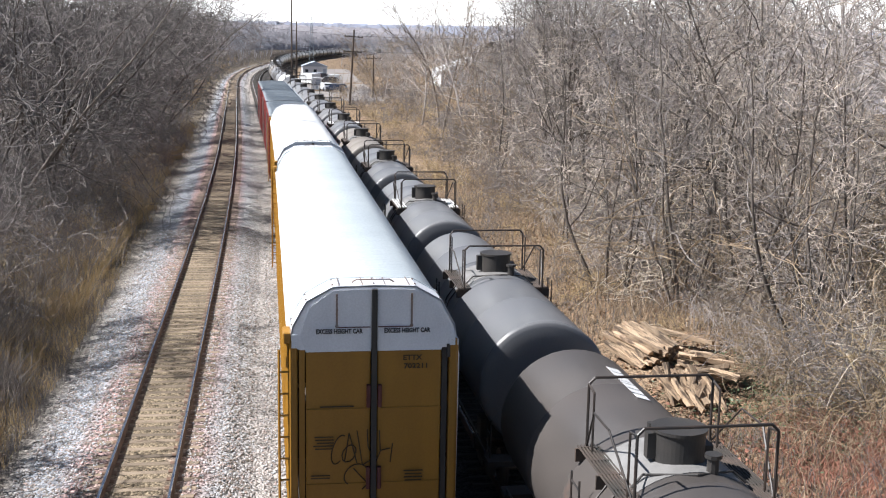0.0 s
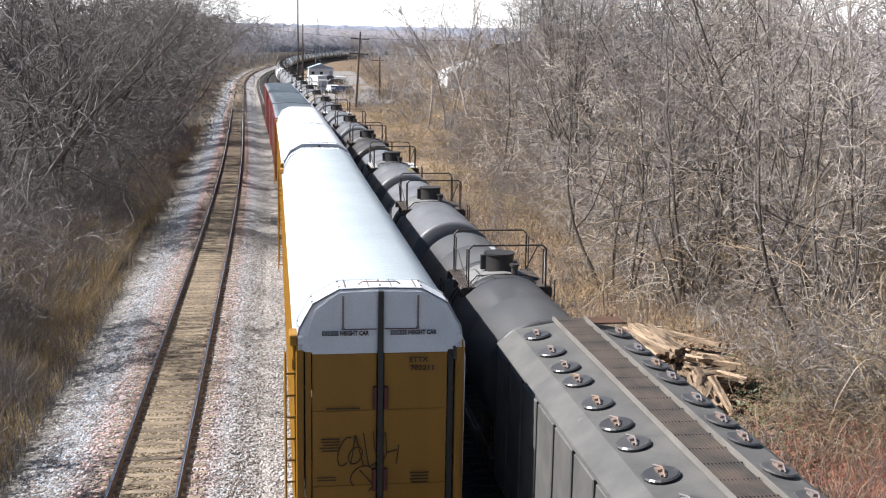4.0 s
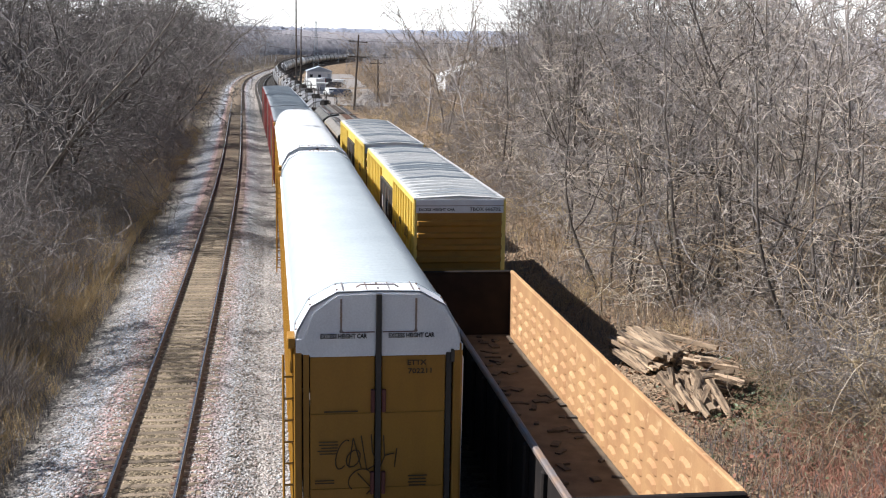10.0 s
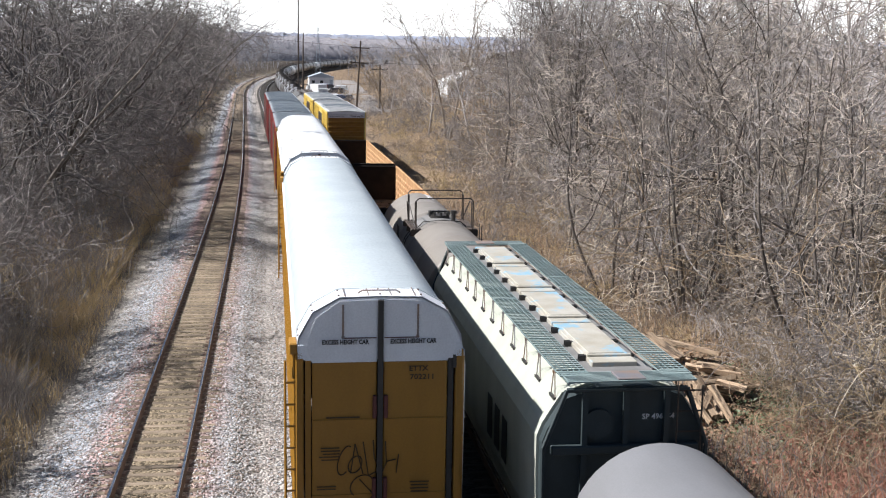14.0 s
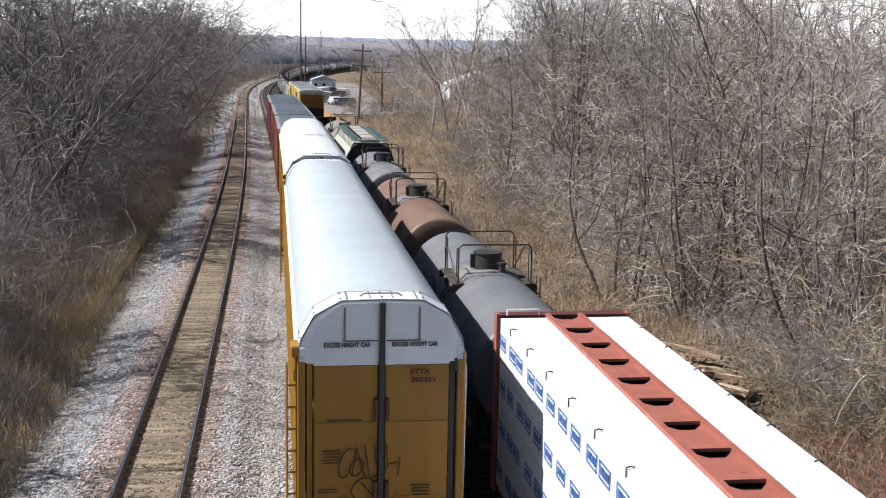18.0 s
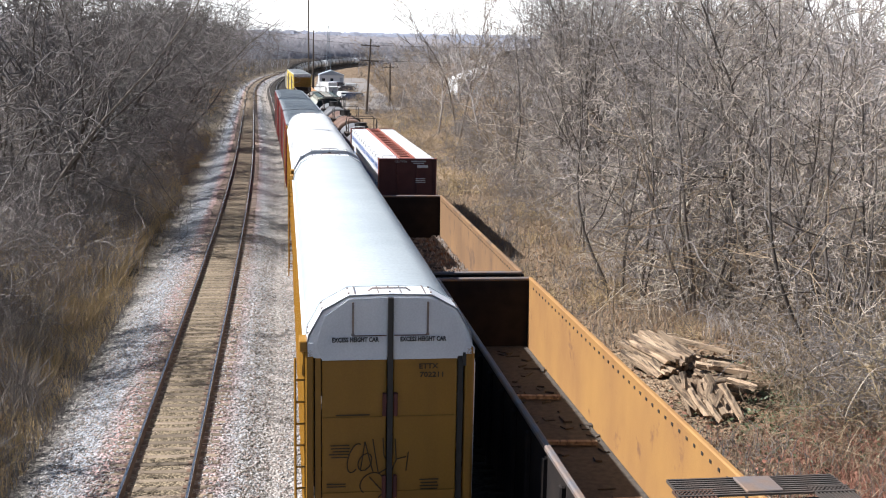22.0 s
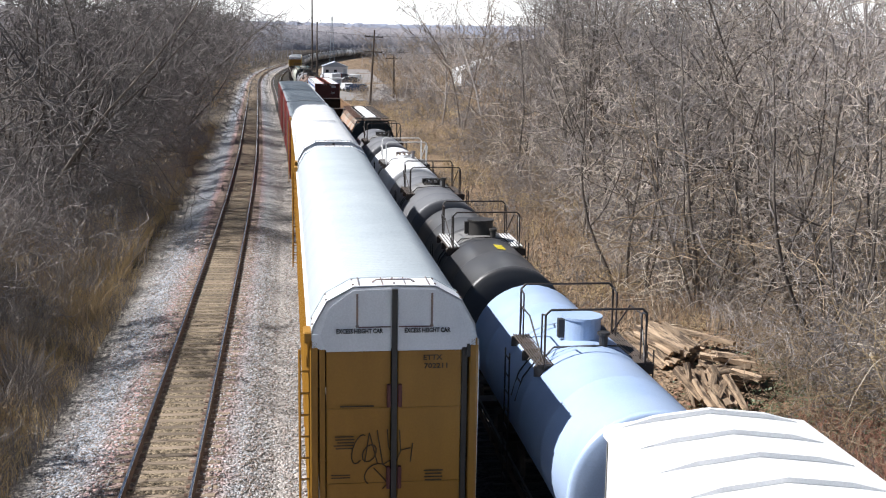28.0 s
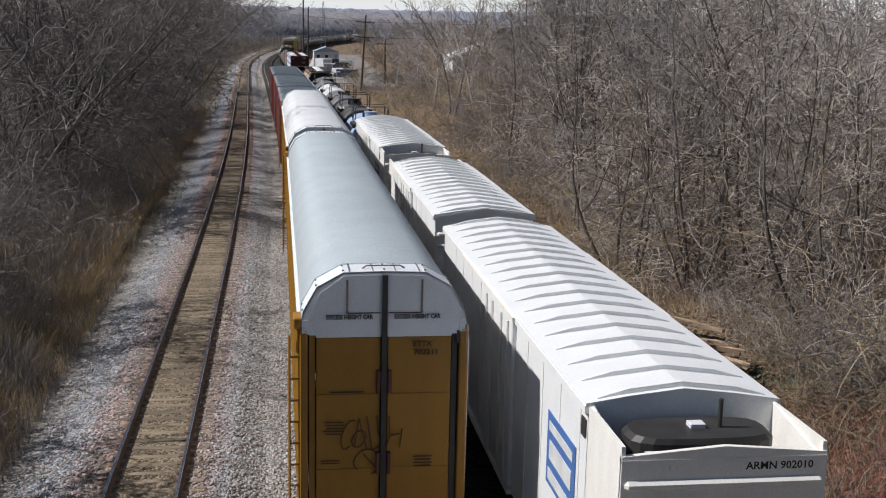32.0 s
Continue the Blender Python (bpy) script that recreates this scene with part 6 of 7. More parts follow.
TREE_KINDS = [tree_meshes(40 + k, height, stems, kids) for k, (height, stems, kids) in enumerate((
    (13.5, 1, (19, 7, 1)), (12.0, 2, (11, 7, 1)), (14.5, 1, (20, 7, 1)), (10.5, 3, (8, 6, 1)), (11.5, 1, (17, 7, 1)), (8.5, 2, (10, 7, 1))))]
# trees whose boughs reach out and hang
ARCH_KINDS = [tree_meshes(140 + k, height, stems, kids, 0.1, 0.012, -0.035, (0.6, 1.45)) for k, (height, stems, kids) in enumerate((
    (13.0, 1, (17, 8, 1)), (11.0, 2, (10, 8, 1)), (12.0, 1, (18, 8, 1))))]
LIGHT_KINDS = [tree_meshes(60 + k, height, 1, kids, tip=0.022) for k, (height, kids) in enumerate(((13, (14, 5)), (11, (13, 5)), (14, (15, 5))))]
HAZE_KINDS = [tree_meshes(80 + k, 12, 1, (11, 1), tip=0.06) for k in range(3)]
SHADE_KINDS = [tree_meshes(100 + k, 13, 1, (17, 6), tip=0.034) for k in range(3)]


def bush_meshes(seed, height, count, kids, spread, droop, reach=0.9, tip=0.009, curl=1.4):
    """A tangle of bowed canes with short side twigs."""
    rnd = random.Random(seed)
    out = []
    for s in range(count):
        a = rnd.uniform(0, 6.28)
        r = reach * rnd.random()
        t = rnd.uniform(0.1, spread)
        grow(rnd, (r * math.cos(a), r * math.sin(a), -0.15), (math.cos(a) * t + rnd.gauss(0, 0.35), math.sin(a) * t + rnd.gauss(0, 0.35), 1), height * rnd.uniform(0.5, 1.25), rnd.uniform(0.011, 0.02), 1, out, 0.2, kids, (0.3, 1.4), droop, tip, curl)
    return tubes([(p, r) for p, r, d in out], 3)


BUSH_KINDS = [bush_meshes(70 + k, *q) for k, q in enumerate(((2.8, 34, (3,), 1.0, -0.14), (3.8, 24, (5,), 0.9, -0.1), (1.8, 38, (2,), 1.4, -0.2, 1.2), (5.0, 20, (6,), 0.7, -0.07), (2.3, 36, (3,), 1.6, -0.24, 1.3)))]


def vine_meshes(seed, height, count, loops):
    """Long loose vines that climb, loop over and hang back."""
    rnd = random.Random(seed)
    paths = []
    for s in range(count):
        p = np.array([rnd.gauss(0, 0.8), rnd.gauss(0, 0.8), rnd.uniform(0, height * 0.75)])
        d = np.array([rnd.gauss(0, 1), rnd.gauss(0, 1), rnd.gauss(0.5, 0.8)])
        d /= np.linalg.norm(d)
        axis = np.array([rnd.gauss(0, 1), rnd.gauss(0, 1), rnd.gauss(0, 0.5)])
        axis /= np.linalg.norm(axis)
        turn_by = rnd.choice((-1, 1)) * rnd.uniform(0.12, loops)
        step = rnd.uniform(0.16, 0.34)
        r = rnd.uniform(0.008, 0.015)
        pts = [p]
        for k in range(rnd.randrange(6, 11)):
            d = bend(d, axis, turn_by) + np.array([rnd.gauss(0, 0.14), rnd.gauss(0, 0.14), rnd.gauss(-0.04, 0.14)])
            d /= np.linalg.norm(d)
            p = p + d * step
            if p[2] < 0.03:
                d[2] = abs(d[2]) + 0.2
                p[2] = 0.03
            pts.append(p)
        paths.append((pts, [r * (1 - 0.4 * k / len(pts)) for k in range(len(pts))]))
    return tubes(paths, 3)


VINE_KINDS = [vine_meshes(170 + k, *q) for k, q in enumerate(((3.2, 84, 0.5), (4.6, 90, 0.4), (2.2, 80, 0.6)))]
FAR_BUSH = [bush_meshes(90 + k, *q) for k, q in enumerate(((2.4, 16, (3,), 0.9, -0.12, 1.0, 0.016), (1.8, 18, (2,), 1.3, -0.15, 1.2, 0.016), (3.0, 14, (4,), 0.8, -0.1, 0.9, 0.018)))]


def hang(ob, me, tint):
    """Gives one user of a shared mesh its own material."""
    if not me.materials:
        me.materials.append(None)
    ob.material_slots[0].link = "OBJECT"
    ob.material_slots[0].material = M[tint]


def plant_tree(kind, e, y, scale=1.0, turn=0.0, tint="twig", label="leafless young tree with pale grey twigs in the thicket", lean=(0, 0), kinds=TREE_KINDS):
    tr = thing("bare_tree", label, "tree", "bare trees along the line")
    tr.matrix_basis = Matrix.Translation(place(e, y)) @ Euler((lean[0], lean[1], 0)).to_matrix().to_4x4() @ Matrix.LocRotScale(None, Euler((0, 0, turn)), (scale, scale, scale))
    trunk, limbs, twigs = kinds[kind]
    for name, me, mt in (("trunk", trunk, "bark"), ("bough", limbs, "bark" if tint == "twig" else "twig_dark"), ("crown", twigs, tint)):
        ob = new(name, me)
        ob.parent = tr
        hang(ob, me, mt)


def plant_bush(kind, e, y, scale=1.0, turn=0.0, tint="twig_tan", label="tangled leafless brush on the bank", squash=1.0, kinds=BUSH_KINDS):
    if y > 68:
        HEAPS.setdefault(tint, []).append((kinds[kind], place(e, y), scale, turn, squash))
        return
    ob = new("bare_bush", kinds[kind])
    tagged(ob, label, "bush", "brush along the line")
    ob.matrix_basis = Matrix.LocRotScale(place(e, y), Euler((0, 0, turn)), (scale, scale, scale * squash))
    hang(ob, kinds[kind], tint)


FAR, HEAPS = {}, {}


def join_heaps():
    """Brush beyond the nearest stretch, one mesh for each tint."""
    for tint, rows in HEAPS.items():
        vs, fs, base = [], [], 0
        for me, p, scale, spin, squash in rows:
            v = np.empty(len(me.vertices) * 3)
            me.vertices.foreach_get("co", v)
            v = v.reshape(-1, 3) * np.array([scale, scale, scale * squash])
            c, s = math.cos(spin), math.sin(spin)
            f = np.empty(len(me.loops), np.int32)
            me.loops.foreach_get("vertex_index", f)
            vs.append(np.stack([v[:, 0] * c - v[:, 1] * s, v[:, 0] * s + v[:, 1] * c, v[:, 2]], 1) + np.array(p))
            fs.append(f.reshape(-1, 4) + base)
            base += len(v)
        tagged(link_mesh("brush", mesh_of("brush", np.concatenate(vs), np.concatenate(fs)), M[tint]), "tangled leafless brush further along the line", "brush", kind="stuff")


def far_bush(kind, e, y, scale, spin, tint):
    """Brush too far off to tell apart."""
    FAR.setdefault((tint, "brush"), []).append((kind, place(e, y), scale, spin))


def far_tree(kind, e, y, scale, spin, tint="twig", what="trees"):
    """A tree too far off to tell apart, gathered for one joined mesh."""
    FAR.setdefault((tint, what), []).append((kind, place(e, y), scale, spin))


def join_far():
    for (tint, what), rows in FAR.items():
        vs, fs, base = [], [], 0
        for kind, p, scale, spin in rows:
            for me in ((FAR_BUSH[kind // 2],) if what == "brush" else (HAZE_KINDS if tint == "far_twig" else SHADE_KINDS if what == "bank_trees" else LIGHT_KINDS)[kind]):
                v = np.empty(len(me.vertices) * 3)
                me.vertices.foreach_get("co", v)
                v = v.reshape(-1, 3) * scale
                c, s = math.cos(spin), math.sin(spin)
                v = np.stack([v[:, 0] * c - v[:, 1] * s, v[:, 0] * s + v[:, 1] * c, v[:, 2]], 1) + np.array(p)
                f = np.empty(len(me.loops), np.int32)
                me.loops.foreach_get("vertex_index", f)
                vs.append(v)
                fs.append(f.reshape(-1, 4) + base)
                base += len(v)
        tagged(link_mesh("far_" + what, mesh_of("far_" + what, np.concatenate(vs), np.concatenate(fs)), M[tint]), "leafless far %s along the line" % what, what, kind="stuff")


rnd = random.Random(11)
turn = lambda: rnd.uniform(0, 6.28)
# trees that stand out beside the passing track
FRONT = "slender forked leafless tree with pale lit branches at the thicket edge"
for kind, e, y, sc, dark in ((3, 14.6, 48.5, 1.0, 0), (1, 15.0, 46.8, 0.8, 0), (1, 16.6, 44.0, 1.02, 1), (3, 16.9, 44.6, 0.85, 1), (5, 19.3, 41.0, 1.05, 0), (4, 20.4, 37.2, 0.8, 1), (0, 18.6, 53.0, 1.0, 1), (2, 21.0, 47.0, 1.0, 0),
                             (0, 23.5, 58.0, 1.0, 1), (2, 19.5, 72.0, 1.0, 0), (1, 17.0, 84.0, 1.0, 1), (4, 24.0, 40.0, 1.0, 0), (5, 15.6, 58.0, 1.0, 1)):
    plant_tree(kind, e, y, sc, turn(), "twig" if not dark else "twig_grey", FRONT, lean=(rnd.gauss(0, 0.05), rnd.gauss(0, 0.05)))
# thicket on the right-of-way
for k in range(90):
    y = 33 + 95 * (k + rnd.random()) / 90
    e = rnd.uniform(18, 22 + 0.24 * y) if k % 3 else rnd.uniform(16.5, 20)
    if y > 66:
        e = max(e, 0.2 * y + rnd.uniform(3, 7))
    plant_tree(rnd.randrange(6), e, y, rnd.choice((rnd.uniform(0.6, 0.9), rnd.uniform(0.9, 1.2))), turn(), rnd.choice(("twig", "twig", "twig_grey")), lean=(rnd.gauss(0, 0.1), rnd.gauss(0, 0.1)))
for k in range(70):
    y = rnd.uniform(48, 120)
    far_tree(rnd.randrange(3), y * rnd.uniform(0.36, 0.62) + 3, y, rnd.uniform(0.85, 1.25), turn(), "twig_grey" if k % 3 else "twig")
for k in range(34):
    y = rnd.uniform(62, 135)
    plant_tree(rnd.randrange(6), y * rnd.uniform(0.21, 0.34) + 2.5, y, rnd.uniform(1.05, 1.5), turn(), "twig_grey" if k % 3 else "twig_dark", "tall grey leafless tree at the back of the thicket", lean=(rnd.gauss(0, 0.06), rnd.gauss(0, 0.06)))
for k in range(60):
    y = rnd.uniform(80, 230)
    e = rnd.uniform(18, 24 + 0.2 * y) if y < 150 else rnd.uniform(28, 62)
    far_tree(rnd.randrange(3), e, y, rnd.uniform(0.8, 1.25), turn(), "twig_grey" if k % 2 else "twig")
for k in range(76):
    y = 27 + 100 * (k + rnd.random()) / 98
    e = rnd.uniform(15.0, 20) if k % 2 else rnd.uniform(18, 30)
    if 30 < y < 45 and e < 17.5:
        e += 3
    plant_bush(rnd.randrange(5), e, y, rnd.uniform(0.65, 1.15), turn(), rnd.choice(("twig_tan", "twig", "twig_grey", "twig_dark")))
for k in range(34):
    y = 21 + 24 * rnd.random()
    plant_bush(rnd.choice((2, 4)), rnd.uniform(13.5, 24) if y > 31 else rnd.uniform(12.5, 18), y, rnd.uniform(0.3, 0.6), turn(), rnd.choice(("twig_tan", "leaf", "twig_dark")), "low brown brush on leaf litter")
# vines heaped over the thicket, thickest where it comes nearest
for k in range(58):
    y = rnd.uniform(29, 48)
    e = y * rnd.uniform(0.45, 0.68) + rnd.uniform(0, 2.5)
    plant_bush(rnd.randrange(3), e, y, rnd.uniform(0.8, 1.4), turn(), rnd.choice(("twig_dark", "twig_tan", "twig_grey") if e < 0.56 * y else ("straw", "twig_tan", "vine")), "heap of pale looping vines over dead brush", kinds=VINE_KINDS)
for k in range(46):
    y = rnd.uniform(40, 85)
    plant_bush(rnd.randrange(3), rnd.uniform(15.5, 19 + 0.22 * y), y, rnd.uniform(0.9, 1.6), turn(), rnd.choice(("twig", "twig_grey", "vine")), "grey looping vines hung through the thicket", kinds=VINE_KINDS)
for k in range(26):
    plant_bush(2, rnd.uniform(14.0, 19.5), rnd.uniform(21.5, 31), rnd.uniform(0.35, 0.6), turn(), rnd.choice(("twig_dark", "leaf_red", "leaf")), "low red-brown bramble mound", squash=0.7, kinds=VINE_KINDS)
for k in range(75):
    y = 40 + 85 * rnd.random()
    far_bush(rnd.choice((0, 2, 4)), rnd.uniform(10.5, 15.5), y, rnd.uniform(0.3, 0.7), turn(), rnd.choice(("twig_tan", "straw", "twig_dark")))
for k in range(60):
    y = rnd.uniform(130, 340)
    far_tree(rnd.randrange(3), rnd.uniform(20.5, 46) + max(0, y - 190) * 0.08, y, rnd.uniform(0.6, 0.95), turn(), rnd.choice(("twig_grey", "twig_tan")))
for k in range(120):
    y = rnd.uniform(62, 190)
    far_bush(rnd.choice((0, 2, 4)), rnd.uniform(10.8, 13 + min(0.17 * y, 15)), y, rnd.uniform(0.5, 1.0), turn(), rnd.choice(("twig_tan", "straw", "straw", "twig_dark")))
for k in range(110):
    y = rnd.uniform(100, 245)
    far_bush(rnd.choice((0, 2, 4)), rnd.uniform(15.5, 30), y, rnd.uniform(0.7, 1.3), turn(), rnd.choice(("twig_tan", "twig_dark", "twig_dark")))
# woods and brush on the left bank; the trees lean out over the ballast
# darker twig tints on this bank: part of the wood's shade is in the colour
for k in range(54):
    y = 33 + 102 * (k + rnd.random()) / 54
    if 44 < y < 56:
        y += 13
    kinds = ARCH_KINDS if k % 3 else TREE_KINDS
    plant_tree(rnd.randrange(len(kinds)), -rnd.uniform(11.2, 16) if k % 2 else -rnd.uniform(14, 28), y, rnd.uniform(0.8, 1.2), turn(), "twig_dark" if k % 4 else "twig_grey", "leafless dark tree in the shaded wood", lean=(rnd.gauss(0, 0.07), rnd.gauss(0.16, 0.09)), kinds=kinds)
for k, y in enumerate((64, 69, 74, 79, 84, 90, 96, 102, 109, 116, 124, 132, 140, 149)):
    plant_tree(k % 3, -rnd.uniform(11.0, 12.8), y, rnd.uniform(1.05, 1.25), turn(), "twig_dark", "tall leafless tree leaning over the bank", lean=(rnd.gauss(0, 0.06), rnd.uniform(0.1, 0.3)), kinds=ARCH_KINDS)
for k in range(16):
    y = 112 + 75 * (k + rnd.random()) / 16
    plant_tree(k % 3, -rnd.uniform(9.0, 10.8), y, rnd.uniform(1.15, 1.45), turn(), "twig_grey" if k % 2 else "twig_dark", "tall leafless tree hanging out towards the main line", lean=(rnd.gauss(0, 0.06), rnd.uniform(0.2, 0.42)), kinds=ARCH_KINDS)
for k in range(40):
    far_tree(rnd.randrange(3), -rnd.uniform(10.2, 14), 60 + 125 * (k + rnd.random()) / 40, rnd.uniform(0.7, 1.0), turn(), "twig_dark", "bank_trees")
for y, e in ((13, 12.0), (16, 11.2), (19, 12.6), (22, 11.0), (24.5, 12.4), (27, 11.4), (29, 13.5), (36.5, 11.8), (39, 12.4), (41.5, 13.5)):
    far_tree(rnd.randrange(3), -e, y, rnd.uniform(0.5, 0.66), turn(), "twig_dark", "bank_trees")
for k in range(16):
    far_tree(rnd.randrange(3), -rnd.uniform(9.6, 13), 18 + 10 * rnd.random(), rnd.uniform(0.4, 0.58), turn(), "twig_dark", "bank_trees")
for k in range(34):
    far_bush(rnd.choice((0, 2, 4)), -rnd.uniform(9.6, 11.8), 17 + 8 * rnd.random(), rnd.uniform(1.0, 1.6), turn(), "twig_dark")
for k in range(80):
    far_tree(rnd.randrange(3), -rnd.uniform(10.5, 34), rnd.uniform(125, 420), rnd.uniform(0.7, 1.05), turn(), "twig_dark")
for k in range(80):
    y = 20 + 110 * (k + rnd.random()) / 80
    e = -rnd.uniform(8.2, 10.5) if k % 2 else -rnd.uniform(9.5, 17)
    plant_bush(rnd.randrange(5), e, y, rnd.uniform(0.55, 1.0) * (0.65 if y < 50 else 1), turn(), rnd.choice(("twig_tan", "straw", "twig_dark", "twig_dark")) if e > -10.5 else rnd.choice(("twig_dark", "twig_dark", "twig_grey")), "tangled brown brush beside the ballast")
for k in range(40):
    y = 36 + 75 * (k + rnd.random()) / 40
    plant_bush(rnd.randrange(3), -rnd.uniform(9.6, 14), y, rnd.uniform(0.7, 1.1), turn(), rnd.choice(("twig_dark", "twig_dark", "twig_grey")), "dull heap of vines over brush on the bank", kinds=VINE_KINDS)
for k in range(110):
    far_bush(rnd.choice((0, 2, 4)), -rnd.uniform(7.8, 22), 140 + 300 * rnd.random() ** 1.4, rnd.uniform(0.8, 1.6), turn(), rnd.choice(("straw", "twig_tan", "twig_dark", "twig_dark")))
for k in range(70):
    far_bush(rnd.choice((0, 2, 4)), rnd.uniform(26, 52), rnd.uniform(190, 420), rnd.uniform(0.9, 1.7), turn(), rnd.choice(("twig_tan", "twig_dark", "twig_dark")))
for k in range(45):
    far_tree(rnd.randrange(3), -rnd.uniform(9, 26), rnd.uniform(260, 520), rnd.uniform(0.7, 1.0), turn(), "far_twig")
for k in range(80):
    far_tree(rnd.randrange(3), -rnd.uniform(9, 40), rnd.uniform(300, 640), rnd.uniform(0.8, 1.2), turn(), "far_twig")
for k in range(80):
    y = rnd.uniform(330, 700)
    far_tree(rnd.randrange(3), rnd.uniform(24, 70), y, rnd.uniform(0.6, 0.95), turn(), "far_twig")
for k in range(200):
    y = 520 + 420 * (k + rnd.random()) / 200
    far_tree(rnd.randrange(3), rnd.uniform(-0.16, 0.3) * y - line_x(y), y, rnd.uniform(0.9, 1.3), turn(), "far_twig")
join_far()
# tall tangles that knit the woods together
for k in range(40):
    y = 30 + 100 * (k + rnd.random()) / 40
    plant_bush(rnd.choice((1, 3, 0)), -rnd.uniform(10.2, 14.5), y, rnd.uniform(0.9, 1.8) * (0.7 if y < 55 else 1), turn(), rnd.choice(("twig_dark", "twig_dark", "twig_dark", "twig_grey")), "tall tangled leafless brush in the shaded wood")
for k in range(46):
    y = 34 + 80 * (k + rnd.random()) / 46
    plant_bush(rnd.choice((1, 3)), rnd.uniform(17, 20 + 0.18 * y), y, rnd.uniform(1.2, 2.2), turn(), rnd.choice(("twig", "twig_grey", "twig_tan", "twig_dark")), "tall tangled leafless brush in the thicket")
join_heaps()


# ---------------------------------------------------------------- grass, leaves and sticks on the ground
def blades(name, label, count, spot, high, tint, category, wide=0.012):
    rnd = random.Random(name + tint)
    paths = []
    for k in range(count):
        p = spot(rnd)
        h = rnd.uniform(*high)
        b = (rnd.gauss(0, 0.35) * h, rnd.gauss(0, 0.35) * h)
        paths.append(([p, p + Vector((b[0] * 0.35, b[1] * 0.35, h * 0.6)), p + Vector((b[0], b[1], h))], [wide, wide * 0.8, wide * 0.25]))
    tagged(link_mesh(name, tubes(paths, 3), M[tint]), label, category, kind="stuff")


def clear_of_pile(r, e, y):
    """A spot on the ground, thinned out where the timber lies."""
    if 11 < e < 15.4 and 29.5 < y < 39.5:
        e += r.choice((4.2, 5.5))
    return place(e, y, -0.03)


def canes(name, label, count, spot, reach, tint, wide):
    """Runners that rise from the ground, bow over and come down again."""
    rnd = random.Random(label)
    paths = []
    for k in range(count):
        p = spot(rnd)
        w = rnd.uniform(*reach)
        a, b = rnd.uniform(0, 6.28), rnd.gauss(0, 0.5)
        high = w * rnd.uniform(0.2, 1.1)
        pts = [p + Vector((w * f * math.cos(a + b * f), w * f * math.sin(a + b * f), high * 4 * f * (1 - f * rnd.uniform(0.75, 1.0)) * 0.9)) for f in (0.0, 0.25, 0.5, 0.75, 1.0)]
        paths.append((pts, [wide, wide, wide * 0.9, wide * 0.75, wide * 0.5]))
    tagged(link_mesh(name, tubes(paths, 3), M[tint]), label, "brush", kind="stuff")


TUFTS = [(-rnd.uniform(6.9, 8.8), 18 + 120 * rnd.random() ** 1.3, rnd.uniform(0.25, 0.7)) for k in range(190)] + [(-rnd.uniform(8.2, 10.5), 20 + 100 * rnd.random(), rnd.uniform(0.5, 1.0)) for k in range(70)] + [(-7.6, 79, 1.0), (-8.2, 81, 1.0), (-7.3, 77.5, 0.8), (-8.0, 50, 1.1), (-7.6, 53, 1.0), (-8.3, 47, 1.0), (-8.1, 37, 0.9)]


def clump(r, e0, wide, y0, long):
    """A spot in a strip of ground, kept to patches."""
    for k in range(8):
        e, y = e0 - wide * r.random(), y0 + long * r.random()
        if noise.noise((e * 0.5, y * 0.22, 9.0)) > 0.08:
            break
    return place(e, y, -0.03)


def tuft_spot(rnd):
    e, y, r = rnd.choice(TUFTS)
    return place(e + rnd.gauss(0, r * 0.5), y + rnd.gauss(0, r * 0.5), -0.03)


blades("dry_grass", "straw-coloured dry grass along the ballast edge", 15000, tuft_spot, (0.25, 0.8), "straw", "grass")
blades("dry_grass", "dry grass on the far bank by the curve", 2500, lambda r: place(-r.uniform(8.0, 13), r.uniform(165, 290), -0.03), (0.5, 1.3), "straw", "grass", 0.04)
blades("dry_grass", "sunlit tan grass clumps at the foot of the bank", 6000, lambda r: clump(r, -7.0, 2.6, 42, 46), (0.25, 0.95), "straw", "grass", 0.014)
MOUNDS = [(-7.4 - 5.5 * rnd.random() ** 1.3, 17 + 105 * rnd.random() ** 1.25, rnd.uniform(0.35, 0.95), rnd.random()) for k in range(330)]


def mound_spot(low, top):
    """Spots in rounded clumps of brush; a clump belongs to a tint by its own number."""
    own = [q for q in MOUNDS if low <= q[3] < top]

    def spot(rnd):
        e, y, r, f = own[rnd.randrange(len(own))]
        return place(min(e + rnd.gauss(0, r * 0.5), -6.2), y + rnd.gauss(0, r * 0.6), -0.03)
    return spot


blades("dead_stems", "clumps of tan dead stems on the bank", 9000, mound_spot(0.0, 0.34), (0.35, 1.35), "twig_tan", "dead stems", 0.013)
blades("dry_grass", "clumps of yellow-tan grass along the foot of the bank", 8000, mound_spot(0.0, 0.22), (0.3, 1.1), "straw", "grass", 0.013)
blades("dead_stems", "clumps of pale grey dead stems on the bank", 6500, mound_spot(0.34, 0.6), (0.4, 1.6), "twig", "dead stems", 0.012)
blades("dead_stems", "clumps of dark dead stems on the bank", 9500, mound_spot(0.5, 1.01), (0.4, 1.7), "twig_dark", "dead stems", 0.014)
blades("dead_stems", "low brown weeds spilling over the ballast edge", 7000, lambda r: place(-6.1 - 2.6 * r.random() ** 0.8, 15 + 34 * r.random() ** 1.2, -0.03), (0.15, 0.75), "twig_dark", "dead stems", 0.009)
blades("dry_grass", "tan weeds spilling over the ballast edge", 5000, lambda r: place(-6.3 - 2.2 * r.random(), 15 + 34 * r.random() ** 1.2, -0.03), (0.15, 0.7), "straw", "grass", 0.009)
